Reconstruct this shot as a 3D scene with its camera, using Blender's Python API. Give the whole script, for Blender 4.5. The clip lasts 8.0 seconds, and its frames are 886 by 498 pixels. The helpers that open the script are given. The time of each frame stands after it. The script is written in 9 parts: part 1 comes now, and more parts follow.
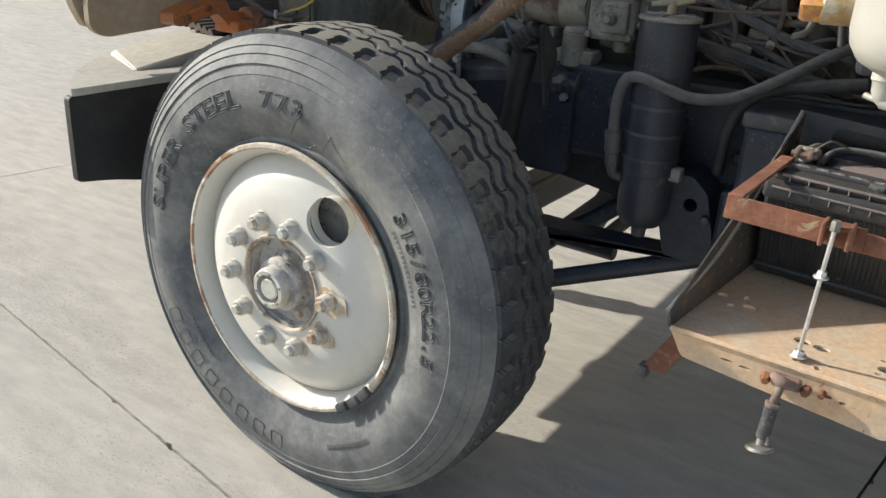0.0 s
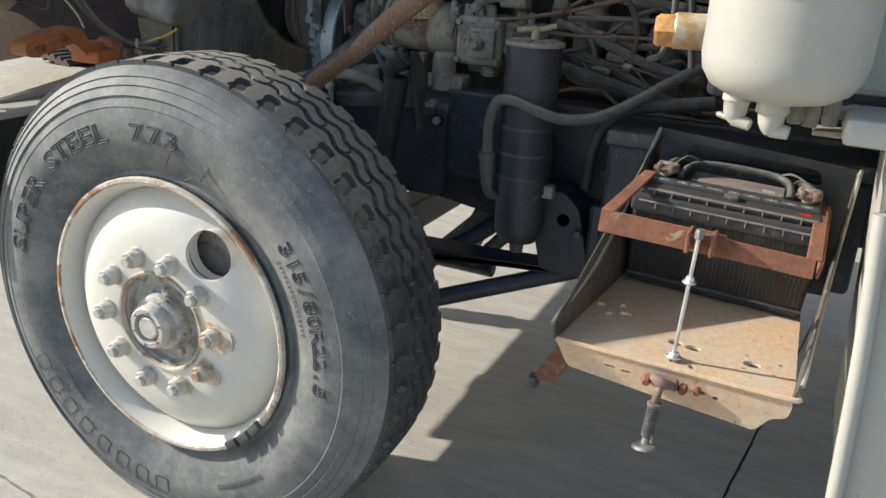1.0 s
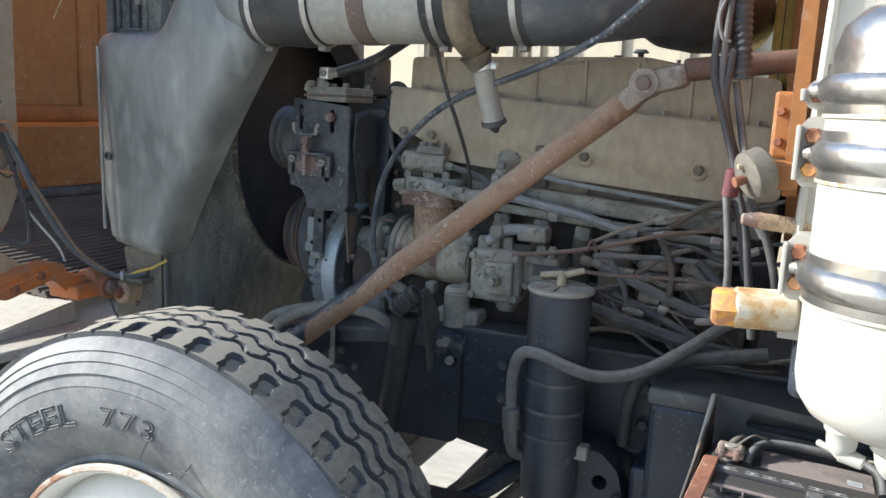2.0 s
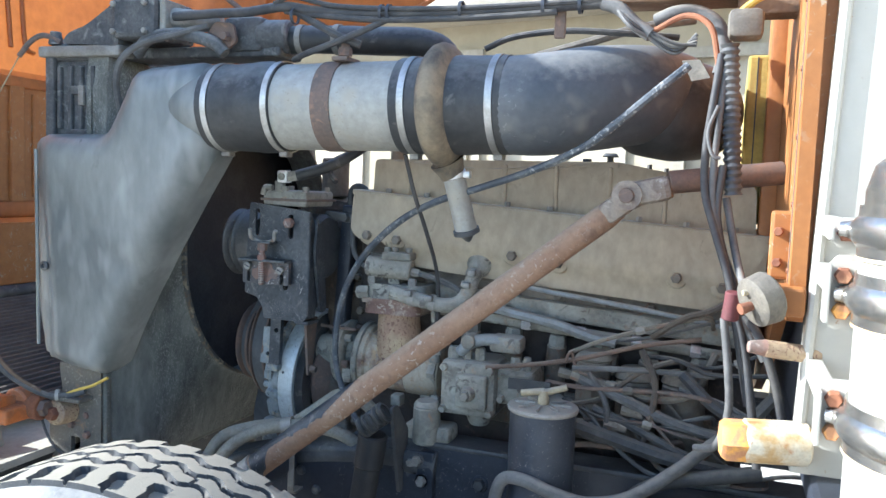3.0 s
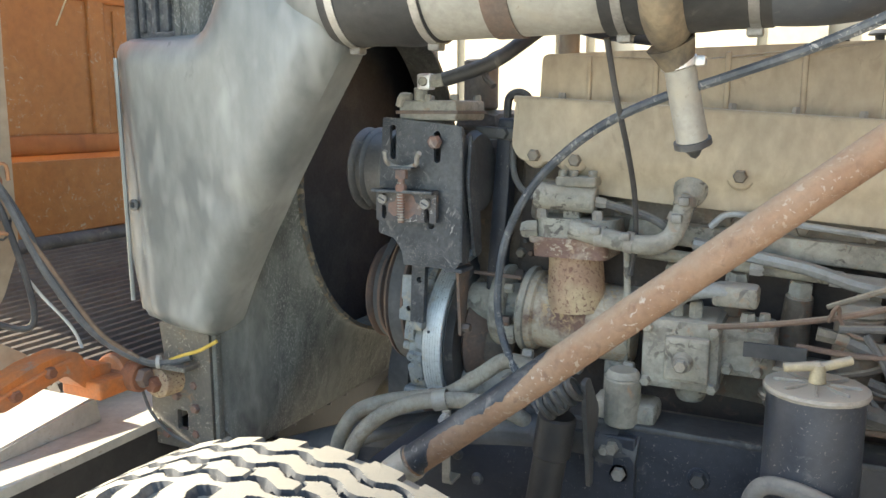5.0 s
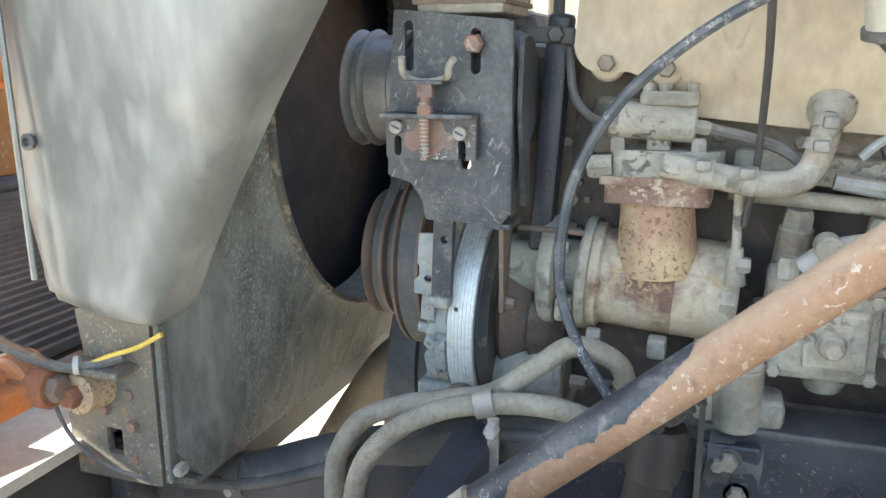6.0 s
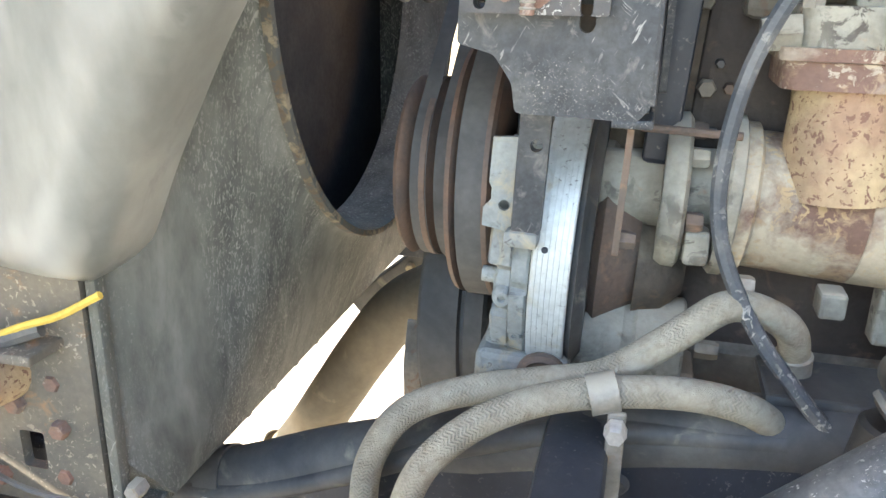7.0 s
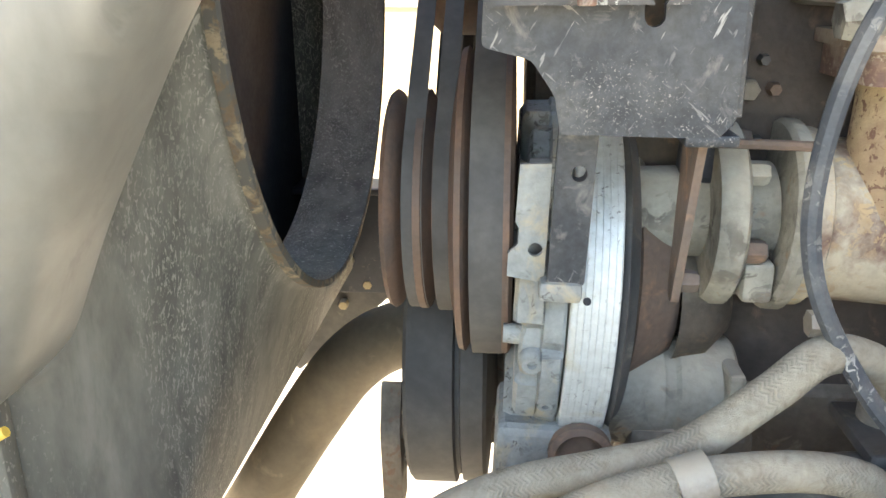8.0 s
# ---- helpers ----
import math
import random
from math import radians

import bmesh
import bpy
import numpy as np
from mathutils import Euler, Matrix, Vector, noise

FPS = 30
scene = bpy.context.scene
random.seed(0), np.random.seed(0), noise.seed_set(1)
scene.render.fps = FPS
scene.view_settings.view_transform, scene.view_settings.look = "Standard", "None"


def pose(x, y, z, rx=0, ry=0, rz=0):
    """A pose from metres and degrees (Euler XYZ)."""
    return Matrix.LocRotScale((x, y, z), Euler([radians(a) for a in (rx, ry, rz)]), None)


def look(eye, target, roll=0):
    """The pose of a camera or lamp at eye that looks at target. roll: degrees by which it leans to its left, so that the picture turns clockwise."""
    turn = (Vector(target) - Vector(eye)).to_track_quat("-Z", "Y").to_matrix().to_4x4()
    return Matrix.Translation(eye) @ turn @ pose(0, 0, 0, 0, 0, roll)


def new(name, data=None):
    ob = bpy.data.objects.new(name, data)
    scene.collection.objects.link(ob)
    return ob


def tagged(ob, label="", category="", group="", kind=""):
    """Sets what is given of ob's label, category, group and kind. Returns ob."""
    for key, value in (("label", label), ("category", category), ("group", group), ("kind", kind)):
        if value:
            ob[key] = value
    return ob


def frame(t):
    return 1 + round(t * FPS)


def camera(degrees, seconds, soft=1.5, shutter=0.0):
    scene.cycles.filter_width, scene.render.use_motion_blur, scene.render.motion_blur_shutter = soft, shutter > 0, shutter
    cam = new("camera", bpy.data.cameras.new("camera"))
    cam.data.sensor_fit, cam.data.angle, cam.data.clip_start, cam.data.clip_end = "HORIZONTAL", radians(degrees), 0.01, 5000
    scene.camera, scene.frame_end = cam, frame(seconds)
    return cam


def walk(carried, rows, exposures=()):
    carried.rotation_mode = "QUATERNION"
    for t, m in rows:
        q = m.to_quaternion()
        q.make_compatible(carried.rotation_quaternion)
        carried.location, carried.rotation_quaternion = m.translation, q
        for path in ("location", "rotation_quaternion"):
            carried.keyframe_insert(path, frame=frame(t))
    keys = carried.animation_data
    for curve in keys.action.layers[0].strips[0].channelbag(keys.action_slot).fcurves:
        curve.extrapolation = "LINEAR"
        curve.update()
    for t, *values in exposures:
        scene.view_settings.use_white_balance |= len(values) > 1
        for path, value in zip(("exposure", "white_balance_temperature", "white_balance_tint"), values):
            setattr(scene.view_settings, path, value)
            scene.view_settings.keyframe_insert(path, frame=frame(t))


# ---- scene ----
cam = camera(57.7, 8.0)
PATH = [
    (0, (1.166, -1.072, 1.274), (0.136, 0.459, 0.503), 3.0),
    (0.2, (1.141, -1.124, 1.268), (0.188, 0.367, 0.474), 2.9),
    (0.3, (1.131, -1.145, 1.265), (0.201, 0.356, 0.461), 2.8),
    (0.4, (1.125, -1.159, 1.264), (0.219, 0.359, 0.464), 2.75),
    (0.5, (1.122, -1.164, 1.263), (0.217, 0.424, 0.452), 2.7),
    (1, (1.149, -1.098, 1.283), (0.381, 0.609, 0.578), 3.4),
    (1.4, (1.08, -1.053, 1.37), (0.286, 0.7, 0.823), 3.0),
    (1.5, (1.058, -1.029, 1.389), (0.254, 0.732, 0.889), 2.9),
    (1.7, (1.026, -0.963, 1.418), (0.198, 0.808, 0.995), 2.4),
    (2.8, (0.892, -0.825, 1.483), (0.199, 1.039, 1.269), 2.1),
    (3, (0.873, -0.824, 1.508), (0.201, 1.053, 1.343), 2.1),
    (3.5, (0.842, -0.824, 1.562), (0.175, 1.059, 1.467), 1.9),
    (4, (0.724, -0.789, 1.573), (-0.005, 1.071, 1.476), 1.2),
    (4.5, (0.62, -0.728, 1.544), (-0.175, 1.103, 1.416), 0.8),
    (5, (0.548, -0.502, 1.457), (-0.295, 1.28, 1.119), 0.1),
    (5.2, (0.509, -0.431, 1.432), (-0.321, 1.34, 1.016), -0.3),
    (6.3, (0.126, -0.096, 1.367), (-0.433, 1.76, 0.874), 1.0),
    (6.5, (0.077, -0.018, 1.344), (-0.472, 1.825, 0.794), 2.7),
    (7, (-0.027, 0.096, 1.294), (-0.484, 1.93, 0.639), 1.1),
    (7.5, (-0.123, 0.194, 1.271), (-0.353, 2.038, 0.531), 0.0),
    (8, (-0.166, 0.247, 1.278), (-0.336, 2.135, 0.64), -0.5),
]
EXPOSURES = [(0.0, 0.62, 6300, 9), (1.0, 0.68, 6200, 9), (1.7, 1.08, 5950, 9), (2.8, 1.90, 5450, 8), (3.5, 1.94, 5350, 8), (4.5, 2.18, 5900, 8), (5.2, 2.48, 6700, 7), (6.3, 3.10, 6500, 9), (7.0, 3.40, 7000, 11), (8.0, 3.38, 7500, 12)]
walk(cam, [(t, look(eye, target, roll)) for t, eye, target, roll in PATH], EXPOSURES)

# ---- world and sun ----
SUN_WAY = Vector((1.87, 0.46, -1.0)).normalized()
world = bpy.data.worlds.new("sky")
scene.world = world
world.use_nodes = True
sky = world.node_tree.nodes.new("ShaderNodeTexSky")
sky.sky_type, sky.sun_disc = "NISHITA", False
sky.sun_elevation = math.asin(-SUN_WAY.z)
sky.sun_rotation = math.atan2(-SUN_WAY.x, -SUN_WAY.y)
world.node_tree.links.new(sky.outputs[0], world.node_tree.nodes["Background"].inputs[0])
world.node_tree.nodes["Background"].inputs[1].default_value = 0.118
sun = new("sun", bpy.data.lights.new("sun", "SUN"))
sun.data.energy, sun.data.angle, sun.data.color = 4.2, radians(0.5), (1.0, 0.93, 0.82)
sun.matrix_world = look((0, 0, 12), Vector((0, 0, 12)) + SUN_WAY)


# ---- materials ----
def surface(name, base, other=None, mix=(0.45, 0.62), scale=9.0, rough=0.6, metal=0.0, spots=None, spot_at=(0.6, 0.68), spot_scale=28.0,
            spot_rough=0.9, bump=0.15, bump_scale=120.0, stretch=(1, 1, 1), grain=0.12, gloss=0.5, through_light=0.0, flecks=None, dust=None, lump=0.0, lump_scale=38.0, soft=False, scratches=None):
    """Two-scale mottled surface: a base colour, a second one in broad patches, small spots on top, and fine relief; flecks are
    (colour, threshold, scale, cluster scale, drift from, drift to): small marks that gather in drifts; scratches are
    (colour, threshold, scale, cluster scale): thin strokes at two slants."""
    m = bpy.data.materials.new(name)
    m.use_nodes = True
    nt = m.node_tree
    n, link = nt.nodes, nt.links.new
    b = n["Principled BSDF"]
    geo = n.new("ShaderNodeNewGeometry")
    mp = n.new("ShaderNodeMapping")
    mp.inputs["Scale"].default_value = stretch
    link(geo.outputs["Position"], mp.inputs["Vector"])

    def noise_tex(sc, detail, dist=0.0):
        t = n.new("ShaderNodeTexNoise")
        t.inputs["Scale"].default_value, t.inputs["Detail"].default_value, t.inputs["Distortion"].default_value = sc, detail, dist
        t.inputs["Roughness"].default_value = 0.62
        link(mp.outputs[0], t.inputs["Vector"])
        return t.outputs[0]

    def step(src, lo, hi):
        r = n.new("ShaderNodeMapRange")
        r.inputs[1].default_value, r.inputs[2].default_value = lo, hi
        link(src, r.inputs[0])
        return r.outputs[0]

    def blend(fac, a, c):
        x = n.new("ShaderNodeMix")
        x.data_type = "RGBA"
        for src, k in ((fac, 0), (a, 6), (c, 7)):
            if isinstance(src, bpy.types.NodeSocket):
                link(src, x.inputs[k])
            else:
                x.inputs[k].default_value = (*src, 1) if k else src
        return x.outputs[2]

    colour = blend(step(noise_tex(scale, 3 if soft else 6, 0.0 if soft else 0.3), *mix), base, other if other else tuple(0.75 * v for v in base))
    fine = n.new("ShaderNodeMapRange")
    fine.inputs[1].default_value, fine.inputs[2].default_value = 0.3, 0.7
    fine.inputs[3].default_value, fine.inputs[4].default_value = 1 - grain, 1 + grain
    link(noise_tex(scale * 11, 4), fine.inputs[0])
    mul = n.new("ShaderNodeVectorMath")
    mul.operation = "SCALE"
    link(colour, mul.inputs[0])
    link(fine.outputs[0], mul.inputs["Scale"])
    colour = mul.outputs[0]
    rough_out = None
    if spots:
        f = step(noise_tex(spot_scale, 2, 0.0) if soft else noise_tex(spot_scale, 8, 0.6), *spot_at)
        colour = blend(f, colour, spots)
        x = n.new("ShaderNodeMix")
        link(f, x.inputs[0])
        x.inputs[2].default_value, x.inputs[3].default_value = rough, spot_rough
        rough_out = x.outputs[0]
    if flecks:
        drift = step(noise_tex(flecks[3], 3, 0.2), *(flecks[4:6] if len(flecks) > 4 else (0.42, 0.62)))
        both = n.new("ShaderNodeMath")
        both.operation = "MULTIPLY"
        link(step(noise_tex(flecks[2], 5, 0.8), flecks[1], flecks[1] + 0.05), both.inputs[0])
        link(drift, both.inputs[1])
        colour = blend(both.outputs[0], colour, flecks[0])
    if scratches:
        strokes = []
        for slant in (0.45, -0.85):
            lay = n.new("ShaderNodeMapping")
            lay.vector_type = "TEXTURE"
            lay.inputs["Rotation"].default_value = (0.25 * slant, slant, 0.3)
            lay.inputs["Scale"].default_value = (1, 1, 6)
            link(geo.outputs["Position"], lay.inputs["Vector"])
            t = n.new("ShaderNodeTexNoise")
            t.inputs["Scale"].default_value, t.inputs["Detail"].default_value = scratches[2], 2
            link(lay.outputs[0], t.inputs["Vector"])
            strokes.append(step(t.outputs[0], scratches[1], scratches[1] + 0.06))
        most = n.new("ShaderNodeMath")
        most.operation = "MAXIMUM"
        link(strokes[0], most.inputs[0])
        link(strokes[1], most.inputs[1])
        where = n.new("ShaderNodeMath")
        where.operation = "MULTIPLY"
        link(most.outputs[0], where.inputs[0])
        link(step(noise_tex(scratches[3], 3, 0.2), 0.40, 0.62), where.inputs[1])
        colour = blend(where.outputs[0], colour, scratches[0])
    if dust:
        up = n.new("ShaderNodeSeparateXYZ")
        link(geo.outputs["Normal"], up.inputs[0])
        lie = n.new("ShaderNodeMath")
        lie.operation = "MULTIPLY_ADD"
        link(noise_tex(60, 4), lie.inputs[0])
        lie.inputs[1].default_value = 0.9
        link(up.outputs[2], lie.inputs[2])
        colour = blend(step(lie.outputs[0], 0.75, 1.35), colour, dust)
    link(colour, b.inputs["Base Color"])
    b.inputs["Roughness"].default_value, b.inputs["Metallic"].default_value = rough, metal
    b.inputs["Specular IOR Level"].default_value = gloss
    if rough_out:
        link(rough_out, b.inputs["Roughness"])
    bp = n.new("ShaderNodeBump")
    bp.inputs["Strength"].default_value, bp.inputs["Distance"].default_value = bump, 0.004
    link(noise_tex(bump_scale, 5), bp.inputs["Height"])
    if lump:
        big = n.new("ShaderNodeBump")
        big.inputs["Strength"].default_value, big.inputs["Distance"].default_value = lump, 0.012
        link(noise_tex(lump_scale, 2), big.inputs["Height"])
        link(big.outputs[0], bp.inputs["Normal"])
    link(bp.outputs[0], b.inputs["Normal"])
    if through_light:
        tr = n.new("ShaderNodeBsdfTranslucent")
        link(colour, tr.inputs["Color"])
        mx = n.new("ShaderNodeMixShader")
        mx.inputs[0].default_value = through_light
        link(b.outputs[0], mx.inputs[1])
        link(tr.outputs[0], mx.inputs[2])
        link(mx.outputs[0], n["Material Output"].inputs["Surface"])
    return m


RUST, RUST_DARK, DUST = (0.26, 0.105, 0.05), (0.10, 0.04, 0.022), (0.42, 0.38, 0.31)
M = {
    "bumper_white": surface("bumper_white", (0.45, 0.425, 0.355), (0.40, 0.37, 0.305), (0.35, 0.75), 4, 0.6, spots=(0.35, 0.31, 0.24), spot_at=(0.60, 0.80), spot_scale=14, bump=0.03, flecks=((0.30, 0.25, 0.19), 0.62, 90, 4)),
    "core_dark": surface("core_dark", (0.040, 0.042, 0.045), (0.052, 0.053, 0.054), scale=12, rough=0.95, gloss=0.1),
    "lug_dark": surface("lug_dark", (0.045, 0.047, 0.052), (0.10, 0.088, 0.080), (0.4, 0.65), 18, 0.55, spots=(0.20, 0.14, 0.11), spot_at=(0.60, 0.70), spot_scale=40, bump=0.15, flecks=((0.42, 0.41, 0.38), 0.58, 180, 9)),
    "rod_rust": surface("rod_rust", (0.19, 0.125, 0.09), (0.135, 0.095, 0.072), (0.4, 0.62), 13, 0.85, dust=(0.28, 0.22, 0.165), bump=0.3),
    "pulley_dark": surface("pulley_dark", (0.155, 0.150, 0.142), (0.10, 0.096, 0.090), (0.4, 0.65), 16, 0.45, metal=0.4, spots=(0.33, 0.30, 0.25), spot_at=(0.62, 0.72), spot_scale=30),
    "clevis_grey": surface("clevis_grey", (0.27, 0.225, 0.175), (0.15, 0.11, 0.085), (0.42, 0.6), 24, 0.75, spots=(0.40, 0.37, 0.32), spot_at=(0.58, 0.68), spot_scale=50, bump=0.4),
    "bracket_dust": surface("bracket_dust", (0.105, 0.098, 0.083), (0.165, 0.145, 0.112), (0.38, 0.68), 12, 0.7, spots=(0.27, 0.17, 0.10), spot_at=(0.60, 0.70), spot_scale=30, bump=0.2, flecks=((0.36, 0.32, 0.25), 0.58, 160, 8)),
    "fan_black": surface("fan_black", (0.014, 0.013, 0.012), (0.020, 0.019, 0.018), scale=10, rough=0.95, gloss=0.1),
    "screw_grey": surface("screw_grey", (0.27, 0.26, 0.235), (0.17, 0.155, 0.135), (0.4, 0.65), 40, 0.55, metal=0.3),
    "bar_rust": surface("bar_rust", (0.27, 0.112, 0.062), (0.185, 0.078, 0.048), (0.4, 0.62), 13, 0.85, spots=(0.33, 0.17, 0.095), spot_at=(0.60, 0.72), spot_scale=34, bump=0.35, grain=0.2, flecks=((0.40, 0.34, 0.20), 0.56, 34, 9, 0.50, 0.62)),
    "block_brown": surface("block_brown", (0.070, 0.056, 0.047), (0.044, 0.037, 0.033), (0.4, 0.64), 9, 0.75, spots=(0.165, 0.120, 0.088), spot_at=(0.58, 0.72), spot_scale=26, bump=0.3, lump=0.35, dust=(0.30, 0.265, 0.21)),
    "engine_grime": surface("engine_grime", (0.062, 0.052, 0.042), (0.12, 0.094, 0.070), (0.42, 0.66), 10, 0.75, spots=(0.18, 0.12, 0.08), spot_at=(0.60, 0.72), spot_scale=30, bump=0.3, lump=0.4, dust=(0.22, 0.19, 0.145)),
    "throttle": surface("throttle", (0.050, 0.060, 0.072), (0.105, 0.112, 0.118), (0.42, 0.62), 22, 0.55, bump=0.1, flecks=((0.36, 0.355, 0.33), 0.55, 120, 16)),
    "hose_brown": surface("hose_brown", (0.10, 0.085, 0.06), (0.17, 0.14, 0.095), (0.4, 0.68), 6, 0.7, spots=(0.24, 0.20, 0.14), spot_at=(0.6, 0.75), spot_scale=20, bump=0.1),
    "lug_rust": surface("lug_rust", (0.235, 0.135, 0.10), (0.15, 0.115, 0.098), (0.42, 0.62), 30, 0.8, spots=(0.32, 0.26, 0.215), spot_at=(0.58, 0.68), spot_scale=60, bump=0.3),
    "rust_grey": surface("rust_grey", (0.165, 0.115, 0.088), (0.115, 0.095, 0.08), (0.4, 0.65), 14, 0.8, spots=(0.26, 0.16, 0.11), spot_at=(0.56, 0.68), spot_scale=48, bump=0.25),
    "rim_rust": surface("rim_rust", (0.25, 0.205, 0.14), (0.12, 0.09, 0.06), (0.45, 0.55), 22, 0.85, spots=(0.09, 0.09, 0.08), spot_at=(0.46, 0.54), spot_scale=70),
    "concrete": surface("concrete", (0.498, 0.466, 0.398), (0.440, 0.411, 0.352), (0.38, 0.66), 1.6, 0.85, spots=(0.385, 0.352, 0.298), spot_at=(0.55, 0.80), spot_scale=9, bump=0.7, bump_scale=420, grain=0.14, stretch=(0.3, 1, 1), flecks=((0.30, 0.278, 0.238), 0.565, 210, 2.2)),
    "joint": surface("joint", (0.15, 0.138, 0.115), scale=20, rough=0.95),
    "rubber": surface("rubber", (0.112, 0.116, 0.117), (0.245, 0.242, 0.222), (0.38, 0.68), 7, 0.66, spots=(0.245, 0.24, 0.22), spot_at=(0.56, 0.78), spot_scale=22, bump=0.3, bump_scale=420, grain=0.14, gloss=0.45, lump=0.10, lump_scale=60, flecks=((0.32, 0.315, 0.285), 0.61, 150, 6)),
    "tread": surface("tread", (0.058, 0.060, 0.063), (0.095, 0.096, 0.094), (0.38, 0.75), 8, 0.8, spots=(0.15, 0.148, 0.138), spot_at=(0.60, 0.80), spot_scale=36, bump=0.3, bump_scale=300, gloss=0.3, dust=(0.275, 0.252, 0.200), flecks=((0.26, 0.25, 0.22), 0.62, 200, 8)),
    # same rubber as the sidewall, darkened for the shadow along the raised outlines
    "letter": surface("letter", (0.078, 0.079, 0.078), (0.120, 0.118, 0.110), (0.40, 0.70), 5, 0.75, gloss=0.3),
    "wheel_white": surface("wheel_white", (0.66, 0.63, 0.56), (0.62, 0.585, 0.51), (0.35, 0.75), 5, 0.40, spots=(0.42, 0.26, 0.13), spot_at=(0.735, 0.765), spot_scale=15, bump=0.02, bump_scale=30, grain=0.025),
    "wheel_rust": surface("wheel_rust", (0.52, 0.45, 0.35), (0.30, 0.16, 0.09), (0.48, 0.62), 12, 0.8, spots=(0.60, 0.57, 0.50), spot_at=(0.52, 0.6), spot_scale=30),
    "nut_white": surface("nut_white", (0.56, 0.54, 0.48), (0.46, 0.42, 0.35), (0.45, 0.6), 25, 0.5, spots=(0.33, 0.17, 0.09), spot_at=(0.66, 0.72), spot_scale=18),
    "nut_rusty": surface("nut_rusty", (0.54, 0.50, 0.42), (0.42, 0.26, 0.15), (0.48, 0.64), 24, 0.6, spots=(0.30, 0.14, 0.07), spot_at=(0.56, 0.66), spot_scale=26, bump=0.2),
    "stain_rust": surface("stain_rust", (0.60, 0.52, 0.41), (0.50, 0.29, 0.13), (0.46, 0.62), 26, 0.7, spots=(0.40, 0.20, 0.09), spot_at=(0.62, 0.70), spot_scale=50),
    "hub_grime": surface("hub_grime", (0.50, 0.47, 0.42), (0.32, 0.295, 0.27), (0.45, 0.60), 22, 0.65, spots=(0.42, 0.25, 0.12), spot_at=(0.60, 0.68), spot_scale=30, flecks=((0.10, 0.09, 0.09), 0.56, 60, 14)),
    "black_paint": surface("black_paint", (0.020, 0.025, 0.036), (0.044, 0.050, 0.062), (0.4, 0.7), 7, 0.45, spots=(0.14, 0.138, 0.13), spot_at=(0.62, 0.80), spot_scale=34, bump=0.1, flecks=((0.24, 0.23, 0.20), 0.62, 190, 5)),
    "black_dusty": surface("black_dusty", (0.048, 0.050, 0.053), (0.105, 0.103, 0.096), (0.4, 0.65), 8, 0.55, spots=(0.22, 0.205, 0.17), spot_at=(0.60, 0.72), spot_scale=24, bump=0.15),
    "shroud": surface("shroud", (0.084, 0.088, 0.078), (0.172, 0.170, 0.146), (0.34, 0.62), 3.6, 0.72, spots=(0.22, 0.216, 0.188), spot_at=(0.50, 0.76), spot_scale=26, bump=0.12, stretch=(1, 1, 0.36), grain=0.28, gloss=0.2, flecks=((0.36, 0.352, 0.31), 0.545, 430, 3.3, 0.42, 0.60), scratches=((0.43, 0.42, 0.37), 0.640, 300, 4.5)),
    "scuffed": surface("scuffed", (0.030, 0.035, 0.042), (0.072, 0.076, 0.078), (0.4, 0.65), 14, 0.5, spots=(0.17, 0.165, 0.155), spot_at=(0.58, 0.72), spot_scale=40, metal=0.1, bump=0.1, grain=0.3, flecks=((0.30, 0.29, 0.265), 0.60, 620, 12, 0.48, 0.66), scratches=((0.31, 0.31, 0.295), 0.665, 330, 11)),
    "duct_grey": surface("duct_grey", (0.128, 0.136, 0.130), (0.245, 0.250, 0.230), (0.38, 0.64), 6.0, 0.40, spots=(0.36, 0.36, 0.33), spot_at=(0.52, 0.80), spot_scale=11, spot_rough=0.6, bump=0.03, stretch=(1.5, 1, 0.6), grain=0.08, gloss=1.0, soft=True, flecks=((0.115, 0.12, 0.115), 0.60, 14, 4)),
    "pipe_plastic": surface("pipe_plastic", (0.060, 0.067, 0.076), (0.115, 0.118, 0.120), (0.4, 0.7), 6, 0.5, spots=(0.18, 0.175, 0.16), spot_at=(0.58, 0.78), spot_scale=14, bump=0.06, soft=True, dust=(0.19, 0.19, 0.18), flecks=((0.24, 0.235, 0.22), 0.62, 90, 6)),
    "rubber_black": surface("rubber_black", (0.022, 0.023, 0.024), (0.065, 0.063, 0.058), (0.4, 0.7), 9, 0.5, spots=(0.20, 0.19, 0.165), spot_at=(0.62, 0.76), spot_scale=18, bump=0.12, dust=(0.145, 0.145, 0.138)),
    "rib_brown": surface("rib_brown", (0.07, 0.062, 0.05), (0.24, 0.19, 0.12), (0.4, 0.62), 10, 0.7, bump=0.2),
    "aluminium": surface("aluminium", (0.40, 0.385, 0.335), (0.31, 0.30, 0.26), (0.36, 0.68), 7, 0.55, metal=0.25, spots=(0.42, 0.385, 0.31), spot_at=(0.55, 0.75), spot_scale=16, soft=True, flecks=((0.28, 0.25, 0.20), 0.62, 120, 8)),
    "band_steel": surface("band_steel", (0.50, 0.49, 0.46), (0.38, 0.36, 0.32), scale=20, rough=0.42, metal=0.8),
    "engine_tan": surface("engine_tan", (0.41, 0.343, 0.24), (0.315, 0.264, 0.190), (0.36, 0.68), 4, 0.55, spots=(0.45, 0.39, 0.29), spot_at=(0.57, 0.75), spot_scale=12, bump=0.12, stretch=(1, 1, 0.6), grain=0.14, flecks=((0.20, 0.17, 0.125), 0.60, 34, 4), dust=(0.45, 0.40, 0.31)),
